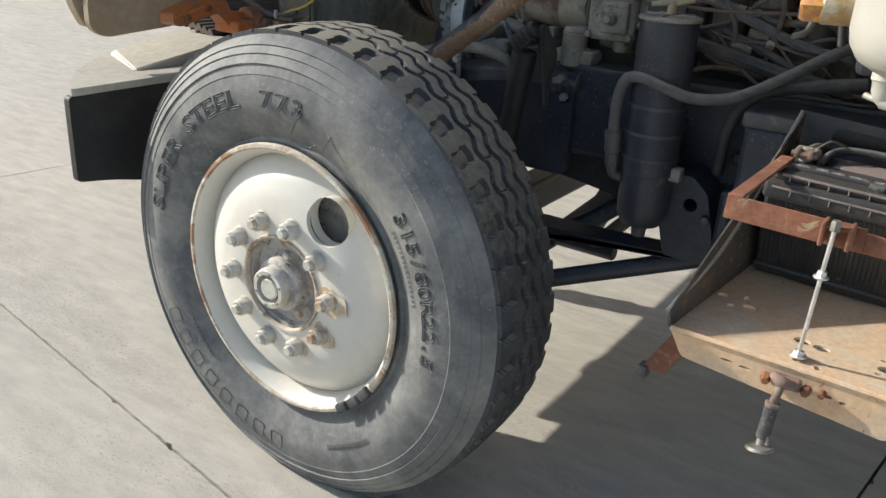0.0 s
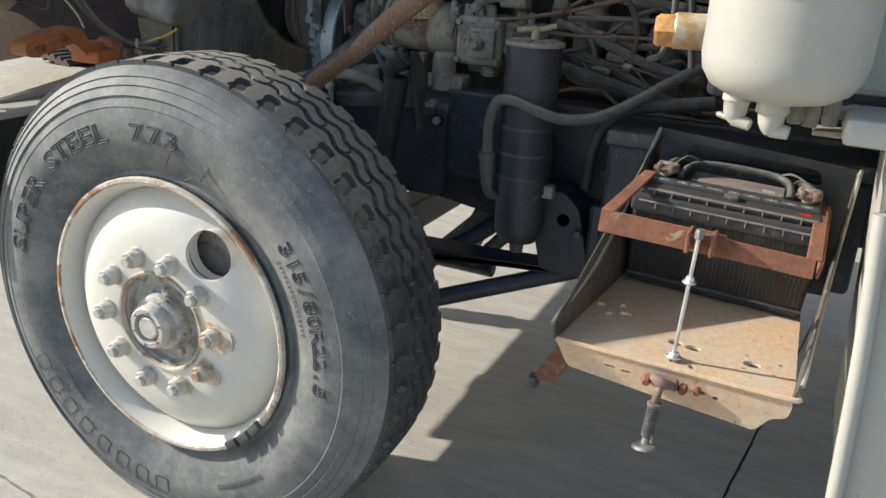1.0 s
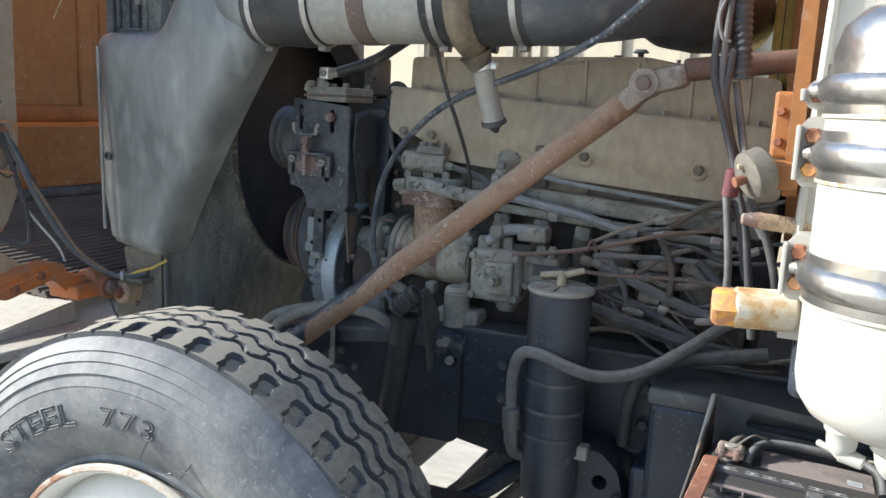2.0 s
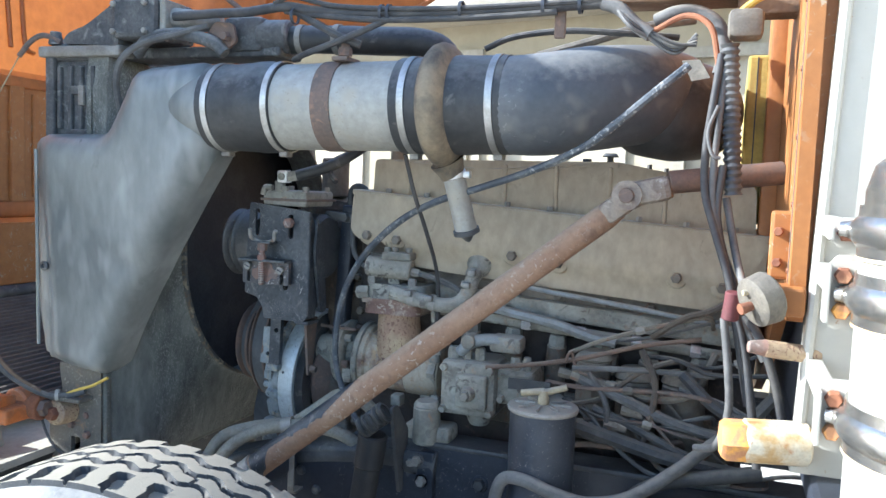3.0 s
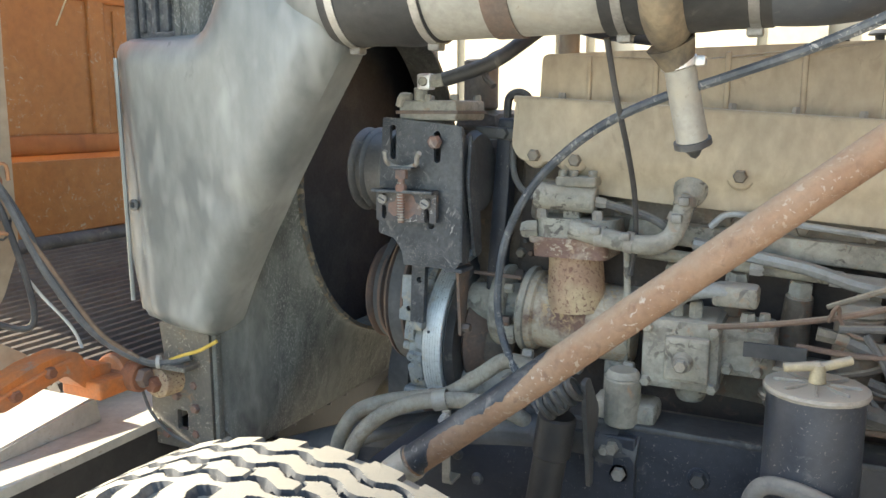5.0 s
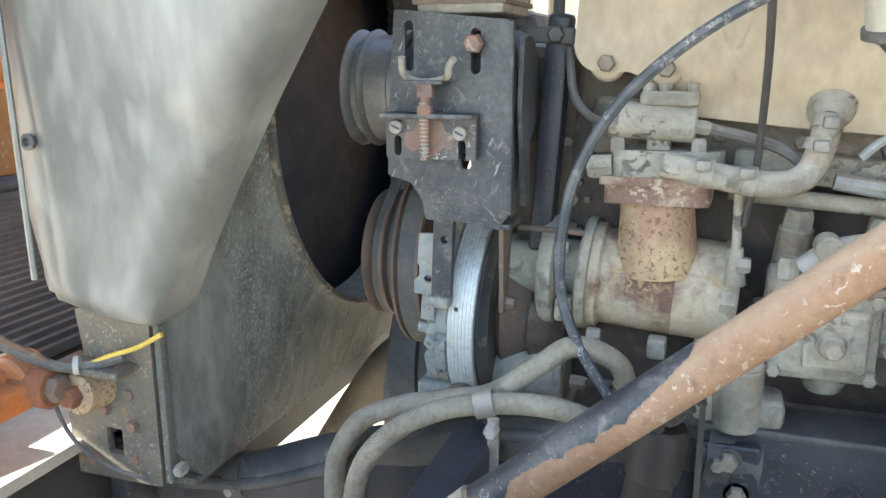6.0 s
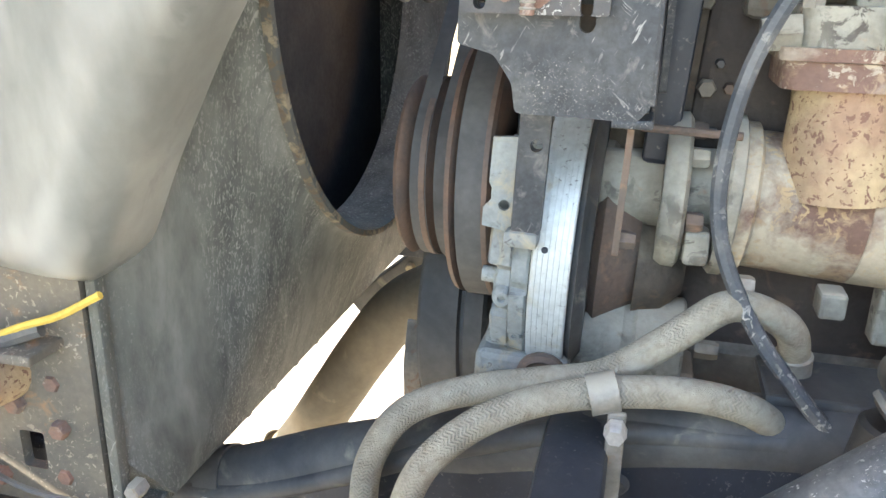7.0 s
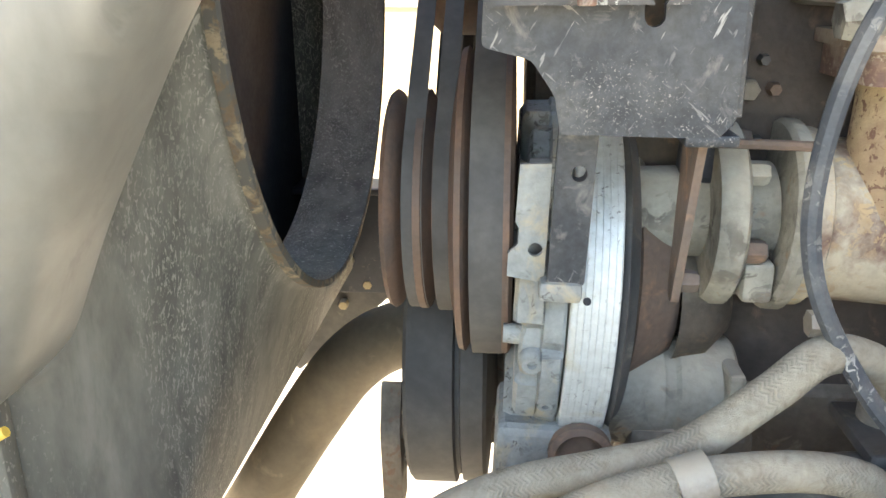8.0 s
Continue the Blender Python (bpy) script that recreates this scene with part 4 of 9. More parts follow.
def hood_line(s):
    """Plan of the hood's inside, from its near edge to the far fender, s from 0 to 1."""
    pts = [(-1.62, 0.20), (-1.64, 0.7), (-1.64, 1.2), (-1.63, 1.7), (-1.55, 2.08), (-1.34, 2.26), (-1.05, 2.31), (-0.7, 2.32), (-0.4, 2.30), (-0.185, 2.27)]
    f = s * (len(pts) - 1)
    k = min(int(f), len(pts) - 2)
    t = f - k
    return pts[k][0] + (pts[k + 1][0] - pts[k][0]) * t, pts[k][1] + (pts[k + 1][1] - pts[k][1]) * t


def hood_bottom(x, y):
    if y < 2.0:
        return 1.09 + 0.36 * max(0.0, min(1.0, (0.60 - y) / 0.04))
    table = [(-1.6, 1.09), (-1.3, 1.55), (-1.05, 2.02), (-0.92, 2.13), (-0.7, 2.145), (-0.5, 2.175), (-0.3, 2.25), (-0.2, 2.34), (0.0, 2.5)]
    for (x0, z0), (x1, z1) in zip(table, table[1:]):
        if x <= x1:
            return z0 + (z1 - z0) * max(0, (x - x0) / (x1 - x0))
    return 2.5


bm = fresh()
cols = []
for i in range(65):
    x, y = hood_line(i / 64)
    z0 = hood_bottom(x, y)
    col = []
    for j in range(33):
        t = j / 32
        z = z0 + (2.85 - z0) * t
        push = 0.05 * math.sin(math.pi * t)
        ledge = 0.10 * max(0, min(1, (1.85 - z) / 0.02)) if y < 2.0 else 0.0
        foot = 0.16 * max(0, min(1, (1.32 - z) / 0.03)) if y < 2.0 else 0.0
        lean = -0.14 * max(0.0, z - 1.85)
        if y >= 2.0:
            col.append(bm.verts.new((x, y - 0.25 * max(0, z - 2.35) - 0.06 * math.sin(math.pi * min(1, t * 1.5)), z)))
        else:
            col.append(bm.verts.new((x + lean + ledge * 0.6 + foot * 0.5 - push * 0.3, y, z)))
    cols.append(col)
for p, q in zip(cols, cols[1:]):
    for j in range(32):
        bm.faces.new((p[j], q[j], q[j + 1], p[j + 1]))
shell = part("inner_shell", bm, "orange", hood, "orange inside with ribs and a ledge", smooth=30)
bm = fresh()
sweep(bm, [(*hood_line(0.45 + 0.55 * k / 14), hood_bottom(*hood_line(0.45 + 0.55 * k / 14)) + 0.006) for k in range(15)], 0.011, 8, 3)
part("edge_bead", bm, "orange", shell)
for y in (0.82, 1.37, 1.92):
    part("panel_post", box(fresh(), (-1.64, y, 1.34), (-1.562, y + 0.062, 1.82), 0.005), "orange_paint", shell)
    part("panel_rib", box(fresh(), (-1.64, y + 0.10, 1.40), (-1.566, y + 0.112, 1.775), 0.004), "orange_paint", shell)
    part("upper_seam", sweep(fresh(), [(-1.655, y + 0.085, 1.945), (-1.685, y + 0.095, 2.15), (-1.73, y + 0.105, 2.45)], 0.009, 6), "orange", shell)
    part("upper_seam", sweep(fresh(), [(-1.652, y + 0.185, 1.935), (-1.655, y + 0.150, 1.965), (-1.685, y + 0.160, 2.15), (-1.73, y + 0.172, 2.45)], 0.009, 6), "orange", shell)
part("lower_panel", box(fresh(), (-1.592, 0.26, 1.372), (-1.574, 2.0, 1.80), 0.003), "orange_paint", shell, "shaded lower panel")
part("foot_panel", box(fresh(), (-1.515, 0.62, 1.095), (-1.492, 2.0, 1.312), 0.004), "orange_paint", shell)
part("top_rail", box(fresh(), (-1.66, 0.24, 1.792), (-1.560, 2.02, 1.832), 0.008), "orange", shell)
part("bottom_rail", box(fresh(), (-1.64, 0.78, 1.325), (-1.555, 2.02, 1.385), 0.010), "orange", shell)
part("hood_hole", rod(fresh(), (-1.665, 1.17, 1.90), (-1.640, 1.17, 1.90), 0.016, seg=16), "black_paint", shell)
part("wheel_arch_lip", sweep(fresh(), [(-1.05, 2.20, 2.06), (-0.98, 2.14, 2.20), (-0.90, 2.08, 2.36), (-0.78, 2.04, 2.55), (-0.55, 2.02, 2.75)], 0.035, 10), "orange", hood, "curved orange wheel arch")
part("foot_bar", rod(fresh(), (-1.50, 0.70, 1.073), (-1.50, 2.1, 1.06), 0.028), "black_dusty", hood, "black bar along the grille")
part("vent_hole", lathe(fresh(), basis((-1.56, 1.04, 1.22), (-1.53, 1.04, 1.22)), [(0, 0), (0.0, 0.045), (0.012, 0.05), (0.020, 0.044)], 24), "black_paint", hood)
bm = fresh()
rows = []
for i in range(85):
    x = -1.52 + 0.72 * i / 84
    z = 1.065 - 0.155 * i / 84 + (0.006 if i % 3 else -0.006)
    rows.append([bm.verts.new((x, y, z)) for y in (0.56, 2.15)] + [bm.verts.new((x, y, z - 0.02)) for y in (2.15, 0.56)])
for p, q in zip(rows, rows[1:]):
    for j in range(4):
        bm.faces.new((p[j], p[(j + 1) % 4], q[(j + 1) % 4], q[j]))
part("grille_mesh", bm, "grille_brown", hood, "brown ribbed grille seen from inside", smooth=20)
# outline below y = 0.13 is an added unseen wing that shades the tyre
near_line = rounded([(0.520, 2.45), (0.524, 1.5), (0.515, 1.20), (0.465, 1.10), (0.30, 1.00), (0.17, 0.945), (0.14, 1.02), (0.13, 1.36), (0.10, 1.62), (-0.08, 1.66), (-0.26, 1.62), (-0.33, 1.52), (-0.345, 1.40), (-0.50, 1.385), (-0.50, 1.57), (-0.40, 1.63), (-0.20, 1.72), (0.02, 1.82), (0.05, 2.45)], 0.025, 5)
fender = part("fender_end", plate(fresh(), yz_frame(-0.815), near_line, 0.03, (), grid2(-0.4, 0.5, 1.0, 2.4, 14, 18), lambda y, z: -0.06 * max(0, (0.35 - y)) - 0.10 * max(0, 0.42 - y) ** 2 + 0.02 * math.sin(z * 3)), "fender_tan", hood, "dusty tan fender end of the hood with an added unseen shade wing", smooth=50)
part("fender_fold", sweep(fresh(), [(-0.800, 0.445, 2.4), (-0.797, 0.45, 1.6), (-0.797, 0.44, 1.25)], 0.006, 6), "fender_tan", fender)
part("fender_slot", lathe(fresh(), basis((-0.812, 0.506, 1.845), (-0.800, 0.506, 1.845)), [(0, 0), (0, 0.016), (0.006, 0.018)], 16), "black_paint", fender)
part("lower_fascia", plate(fresh(), yz_frame(-0.78), rounded([(0.15, 0.955), (0.19, 0.93), (0.42, 0.945), (0.50, 0.99), (0.40, 1.06), (0.22, 1.09), (0.15, 1.04)], 0.03), 0.02, (), grid2(0.2, 0.45, 0.95, 1.08, 6, 4)), "fender_tan", hood)

hinge = part("hood_hinge", plate(fresh(), yz_frame(-0.655), rounded([(0.312, 0.996), (0.40, 1.022), (0.468, 1.030), (0.492, 1.022), (0.508, 0.990), (0.555, 0.985), (0.588, 0.965), (0.588, 0.946), (0.50, 0.950), (0.460, 0.988), (0.335, 0.960), (0.312, 0.968)], 0.010), 0.055), "hinge_orange", hood, "orange hinge arm with rusty bolts")
part("hinge_rib", sweep(fresh(), [(-0.653, 0.320, 0.985), (-0.652, 0.37, 0.997), (-0.652, 0.42, 1.008), (-0.653, 0.47, 1.014)], 0.004, 8), "hinge_orange", hinge)
for y, z in ((0.355, 0.984), (0.425, 1.004)):
    part("hinge_bolt", hexa(fresh(), (-0.656, y, z), (-0.642, y, z), 0.011), "rust", hinge)
part("pivot", rod(fresh(), (-0.70, 0.585, 0.955), (-0.60, 0.585, 0.955), 0.030, seg=20), "rust", hinge, "rusty hinge pivot")
part("pivot_bush", rod(fresh(), (-0.66, 0.56, 0.962), (-0.66, 0.61, 0.962), 0.036, seg=20), "hinge_orange", hinge)
part("pivot_nut", hexa(fresh(), (-0.602, 0.585, 0.955), (-0.586, 0.585, 0.955), 0.020), "rust_grey", hinge)
part("mount", box(fresh(), (-0.72, 0.50, 0.93), (-0.62, 0.60, 0.965), 0.006), "hinge_orange", hinge)

# ---- radiator, shroud and fan ----
radiator = thing("radiator", (-0.6, 1.2, 0.74), "dusty black truck radiator with side tank", "radiator")
part("side_tank", box(fresh(), (-0.665, 0.665, 1.05), (-0.50, 0.80, 1.76), 0.012), "radiator", radiator)
for y in (0.69, 0.73, 0.765):
    part("tank_rib", box(fresh(), (-0.50, y, 1.10), (-0.492, y + 0.012, 1.74), 0.003), "radiator", radiator)
for k, x in enumerate((-0.628, -0.596, -0.566, -0.530)):
    part("face_rib", box(fresh(), (x, 0.655, 1.20 if k % 2 else 1.60), (x + 0.011, 0.667, 1.745), 0.003), "radiator", radiator)
part("tank_clip", box(fresh(), (-0.560, 0.649, 1.655), (-0.545, 0.660, 1.700), 0.002), "steel_dull", radiator)
for z in (1.58, 1.68):
    part("tank_strap", box(fresh(), (-0.60, 0.655, z), (-0.54, 0.668, z + 0.02), 0.003), "radiator", radiator)
part("tank_edge", box(fresh(), (-0.66, 0.652, 1.08), (-0.635, 0.668, 1.77), 0.004), "radiator", radiator)
part("core", box(fresh(), (-0.64, 0.80, 0.80), (-0.54, 1.70, 1.74), 0.004), "core_dark", radiator)
part("top_tank", box(fresh(), (-0.66, 0.66, 1.755), (-0.50, 1.72, 1.80), 0.014), "radiator", radiator, "dusty top seam of the radiator")
part("top_seam", box(fresh(), (-0.675, 0.645, 1.765), (-0.44, 0.70, 1.79), 0.005), "steel_dull", radiator)
part("corner_lug", sweep(fresh(), [(-0.62, 0.66, 1.80), (-0.66, 0.65, 1.815), (-0.69, 0.64, 1.80), (-0.715, 0.63, 1.765)], 0.0065, 8), "rust_grey", radiator)
part("corner_knob", rod(fresh(), (-0.640, 0.665, 1.795), (-0.640, 0.665, 1.825), 0.017, 0.013, 12), "radiator", radiator)
expansion = thing("expansion_housing", (-0.35, 0.70, 1.78), "dusty black cast housing on top of the radiator", "radiator")
hs = part("housing", box(fresh(), (-0.455, 0.635, 1.800), (-0.335, 0.78, 1.892), 0.012), "radiator", expansion)
part("shoulder", plate(fresh(), xz_frame(0.645), rounded([(-0.605, 1.795), (-0.44, 1.785), (-0.445, 1.885), (-0.475, 1.868), (-0.530, 1.835), (-0.585, 1.818)], 0.012), 0.12), "radiator", expansion)
part("flange", box(fresh(), (-0.333, 0.648, 1.812), (-0.318, 0.72, 1.885), 0.004), "cast_grey", hs)
part("spout", sweep(fresh(), [(-0.335, 0.685, 1.85), (-0.27, 0.70, 1.845), (-0.22, 0.72, 1.85)], 0.024, 14), "steel_dull", expansion)
part("neck", box(fresh(), (-0.20, 0.69, 1.775), (-0.10, 0.78, 1.85), 0.012), "radiator", expansion)
part("cap_neck", rod(fresh(), (-0.12, 0.72, 1.81), (-0.05, 0.73, 1.81), 0.036, seg=24), "radiator", expansion)
part("tab", plate(fresh(), xz_frame(0.665), rounded([(-0.235, 1.79), (-0.20, 1.835), (-0.155, 1.83), (-0.145, 1.79), (-0.19, 1.765)], 0.01), 0.008), "rust_grey", expansion)
part("long_base", box(fresh(), (-0.50, 0.70, 1.765), (-0.06, 0.80, 1.79), 0.008), "radiator", expansion)
for x, z in ((-0.445, 1.815), (-0.36, 1.815), (-0.36, 1.875), (-0.445, 1.875)):
    part("cover_screw", hexa(fresh(), (x, 0.636, z), (x, 0.628, z), 0.007), "steel_dull", hs)
part("arch_pipe", sweep(fresh(), [(-0.40, 0.66, 1.77), (-0.36, 0.65, 1.80), (-0.28, 0.65, 1.808), (-0.20, 0.655, 1.79), (-0.17, 0.66, 1.765)], 0.014, 10), "radiator", expansion)
for x in (-0.31, -0.165):
    part("bolt", hexa(fresh(), (x, 0.66, 1.80), (x, 0.645, 1.80), 0.010), "rust_grey", expansion)

shroud = thing("fan_shroud", (-0.42, 1.03, 0.8), "dusty black sheet-metal fan shroud with a round opening", "fan shroud")
RC, RR = (1.155, 1.313), 0.366
bm = fresh()
N = 72


def on_box(a):
    """Where a line from the fan's middle at angle a leaves the radiator's frame."""
    c, s = math.cos(a), math.sin(a)
    t = min([v for v in ((1.62 - RC[0]) / c if c > 1e-6 else 9, (0.655 - RC[0]) / c if c < -1e-6 else 9, (1.765 - RC[1]) / s if s > 1e-6 else 9, (0.80 - RC[1]) / s if s < -1e-6 else 9) if v > 0])
    return RC[0] + c * t, RC[1] + s * t


rings = []
for k in range(N):
    a = 2 * math.pi * (k + 0.5) / N
    y0, z0 = on_box(a)
    y1, z1 = RC[0] + RR * math.cos(a), RC[1] + RR * math.sin(a)
    row = []
    low = 1.0 if z0 < 0.802 else 0.0
    for t, x in ((0, -0.54), (0, -0.482 + 0.040 * low), (0.10, -0.468 + 0.030 * low), (0.5, -0.430 + 0.012 * low), (0.85, -0.398), (0.97, -0.387), (1.0, -0.380), (1.0, -0.367)):
        row.append(bm.verts.new((x, y0 + (y1 - y0) * t, z0 + (z1 - z0) * t)))
    y2, z2 = RC[0] + (RR - 0.006) * math.cos(a), RC[1] + (RR - 0.006) * math.sin(a)
    row.append(bm.verts.new((-0.367, y2, z2)))
    row.append(bm.verts.new((-0.46, y2, z2)))
    rings.append(row)
for k in range(N):
    p, q = rings[k], rings[(k + 1) % N]
    for j in range(len(p) - 1):
        bm.faces.new((p[j], p[j + 1], q[j + 1], q[j]))
part("shroud_shell", bm, "shroud", shroud, smooth=50)
part("ring_edge", lathe(fresh(), basis((-0.376, *RC), (-0.365, *RC)), [(0, RR + 0.0006), (0, RR + 0.0016), (0.010, RR + 0.0016), (0.0108, RR - 0.001), (0.0108, RR - 0.0065)], 96), "rim_rust", shroud, "rusty worn edge of the opening")
part("corner_flange", box(fresh(), (-0.4835, 0.646, 0.80), (-0.472, 0.662, 1.06), 0.003), "shroud", shroud)
part("lower_lip", box(fresh(), (-0.53, 0.67, 0.788), (-0.450, 1.61, 0.799), 0.003), "shroud", shroud)
for z in (0.83, 0.93):
    part("shroud_bolt", hexa(fresh(), (-0.53, 0.652, z), (-0.53, 0.640, z), 0.009), "lug_rust", shroud)
part("shroud_bolt", hexa(fresh(), (-0.462, 0.662, 0.822), (-0.462, 0.645, 0.822), 0.0095), "steel_dull", shroud)
for k in range(5):
    y = 0.80 + 0.07 * k
    part("rim_bolt", hexa(fresh(), (-0.462, y, 0.790), (-0.462, y, 0.778), 0.007), "black_dusty", shroud)
side = thing("radiator_side_bracket", (-0.55, 0.65, 0.8), "dusty black radiator bracket with bolts and rubber mount", "bracket")
part("cheek", plate(fresh(), xz_frame(0.643), rounded([(-0.64, 0.795), (-0.486, 0.795), (-0.486, 1.05), (-0.61, 1.05), (-0.60, 0.98), (-0.64, 0.97)], 0.008), 0.012, [rounded([(-0.575, 0.835), (-0.548, 0.835), (-0.548, 0.875), (-0.575, 0.875)], 0.004)]), "bracket_dust", side)
part("shelf", box(fresh(), (-0.625, 0.600, 0.970), (-0.51, 0.66, 0.980), 0.002), "bracket_dust", side)
part("mount_rubber", rod(fresh(), (-0.585, 0.655, 0.940), (-0.585, 0.600, 0.940), 0.036, 0.030, 20), "neck_rust", side, "rubber mount with a rusty nut")
part("mount_nut", hexa(fresh(), (-0.585, 0.602, 0.940), (-0.585, 0.585, 0.940), 0.017), "rust", side)
for x, z in ((-0.525, 0.885), (-0.60, 0.822), (-0.57, 0.905)):
    part("side_bolt", hexa(fresh(), (x, 0.645, z), (x, 0.633, z), 0.0095), "lug_rust", side)

fan = thing("cooling_fan", (-0.53, 1.20, 1.30), "black cooling fan hub deep inside the shroud", "fan")
part("fan_hub", rod(fresh(), (-0.575, 1.20, 1.30), (-0.545, 1.20, 1.30), 0.040, seg=28), "fan_black", fan)


# ---- intake duct and pipe ----
duct = thing("air_intake_duct", (-0.42, 0.62, 1.04), "chalky grey moulded plastic intake duct beside the radiator", "air duct")
duct_line = rounded([(-0.635, 1.585), (-0.425, 1.588), (-0.385, 1.655), (-0.345, 1.728), (-0.165, 1.742), (-0.150, 1.562), (-0.226, 1.448), (-0.295, 1.340), (-0.356, 1.240), (-0.414, 1.135), (-0.448, 1.062), (-0.470, 1.034), (-0.635, 1.062), (-0.65, 1.2)], 0.03, 6)


def edge_gap(x, z):
    best = 9.0
    for (x0, z0), (x1, z1) in zip(duct_line, duct_line[1:] + duct_line[:1]):
        dx, dz = x1 - x0, z1 - z0
        t = max(0, min(1, ((x - x0) * dx + (z - z0) * dz) / (dx * dx + dz * dz + 1e-9)))
        best = min(best, math.hypot(x - x0 - t * dx, z - z0 - t * dz))
    return best


def duct_bulge(x, z):
    """The moulded face: rounded edges, a recessed left channel and a fold that runs down from the neck."""
    g = edge_gap(x, z)
    r = 0.050
    h = math.sqrt(max(0.0, r * r - max(0.0, r - g) ** 2)) - r
    h += 0.010 * math.sin(8 * x + 3 * z) * min(1, g / 0.06)
    fold = x - (-0.455 + 0.55 * (z - 1.1))
    h -= 0.020 * max(0.0, min(1.0, fold / 0.10)) * min(1, g / 0.02)
    h -= 0.012 * max(0.0, min(1.0, (-0.585 - x) / 0.01)) * min(1.0, g / 0.02)
    h -= 0.010 * math.exp(-((x + 0.36) ** 2 + (z - 1.30) ** 2) / 0.0011)
    return h + 0.045 * (z - 1.05) + 0.012


body = part("duct_body", plate(fresh(), xz_frame(0.605), duct_line, 0.062, (), [(x, z) for x, z in grid2(-0.66, -0.12, 1.02, 1.75, 42, 56) if edge_gap(x, z) > 0.004], duct_bulge), "duct_grey", duct, smooth=60)
back_line = [(-0.62, 1.57), (-0.43, 1.57), (-0.36, 1.70), (-0.19, 1.71), (-0.20, 1.56), (-0.345, 1.33), (-0.475, 1.10), (-0.49, 1.06), (-0.62, 1.08)]
part("duct_back", plate(fresh(), xz_frame(0.660), rounded(back_line, 0.03, 5), 0.085), "duct_grey", body)
part("grommet", lathe(fresh(), basis((-0.600, 0.594, 1.285), (-0.600, 0.580, 1.285)), [(0, 0.010), (0.006, 0.011), (0.008, 0.006), (0.002, 0.004), (0.001, 0)], 16), "black_dusty", body)
part("duct_seam", sweep(fresh(), [(-0.628, 0.60, 1.10), (-0.622, 0.592, 1.3), (-0.618, 0.585, 1.55)], 0.004, 6), "duct_grey", body)

PY, PZ = 0.640, 1.651
pipe = thing("intake_pipe", (0.15, PY, 1.56), "intake pipe with rubber couplings and bright steel clamps", "air pipe")


def along(x, dz=0.0):
    return Vector((x, PY, PZ + 0.012 * (x - 0.1) + dz))


def tube_part(name, x0, x1, prof, material, label=""):
    a, b = along(x0), along(x1)
    length = (b - a).length
    return part(name, lathe(fresh(), basis(a, b), [(h * length, r) for h, r in prof], 56), material, pipe, label)


tube_part("duct_neck", -0.34, -0.150, [(0, 0.020), (0.25, 0.052), (0.5, 0.074), (0.75, 0.084), (1, 0.0865)], "duct_grey")
tube_part("front_coupling", -0.165, 0.005, [(0, 0.086), (0.0, 0.0915), (0.25, 0.0905), (0.30, 0.0895), (0.34, 0.0905), (0.55, 0.092), (0.66, 0.094), (0.78, 0.094), (0.84, 0.0905), (1, 0.0905), (1, 0.085)], "rubber_black", "black rubber coupling filmed with dust")
tube_part("metal_sleeve", -0.02, 0.30, [(0, 0.0865), (1, 0.0875)], "aluminium", "dull aluminium pipe section")
tube_part("sleeve_band", 0.098, 0.138, [(0, 0.0865), (0.0, 0.0895), (1, 0.0895), (1, 0.0865)], "rust_grey", "brown hanger strap round the pipe")
tube_part("rear_coupling", 0.262, 0.475, [(0, 0.0865), (0, 0.0925), (0.2, 0.0925), (0.26, 0.095), (0.30, 0.095), (0.60, 0.0935), (0.70, 0.092), (1, 0.092), (1, 0.086)], "rubber_black", "black rubber coupling")
tube_part("coupling_hump", 0.315, 0.372, [(0, 0.093), (0.1, 0.105), (0.3, 0.116), (0.5, 0.119), (0.7, 0.116), (0.9, 0.105), (1, 0.093)], "rib_brown", "dust-caked raised hump")
for x, r in ((-0.150, 0.0918), (-0.010, 0.0915), (0.280, 0.0930), (0.448, 0.0925)):
    a, b = along(x), along(x + 0.013)
    cl = part("clamp", ring_band(fresh(), a, b, r, 0.0016, 56), "band_steel", pipe)
    c = a + Vector((0.006, 0.0, -r - 0.004))
    part("clamp_screw", box(fresh(), c - Vector((0.010, 0.012, 0.006)), c + Vector((0.010, 0.012, 0.006)), 0.003), "screw_grey", cl)
part("elbow", sweep(fresh(), [along(0.452), along(0.53), (0.62, 0.680, 1.672), (0.70, 0.735, 1.684), (0.75, 0.83, 1.690), (0.76, 1.0, 1.69)], 0.09, 40, 8, [0.089, 0.093, 0.095, 0.091, 0.084, 0.082]), "pipe_plastic", pipe, "dark grey moulded elbow")
part("elbow_seam", sweep(fresh(), [(0.46, 0.553, 1.665), (0.55, 0.560, 1.672), (0.64, 0.600, 1.685), (0.72, 0.665, 1.70)], 0.003, 6), "pipe_plastic", pipe)
part("rear_hose", sweep(fresh(), [(0.655, 0.83, 1.676), (0.70, 0.785, 1.664), (0.752, 0.785, 1.660), (0.785, 0.86, 1.664), (0.79, 1.0, 1.67), (0.79, 1.16, 1.675)], 0.1, 36, 8, [0.06, 0.090, 0.096, 0.095, 0.090, 0.088]), "rubber_black", pipe, "black ribbed rubber bend to the firewall")
part("hanger_stud", rod(fresh(), (0.137, PY - 0.02, 1.742), (0.137, PY - 0.02, 1.785), 0.008), "rust_grey", pipe)
part("hanger_nut", hexa(fresh(), (0.137, PY - 0.02, 1.748), (0.137, PY - 0.02, 1.765), 0.014), "rust_grey", pipe)
part("hanger_tab", box(fresh(), (0.122, PY - 0.05, 1.736), (0.156, PY + 0.01, 1.744), 0.002), "rust_grey", pipe)
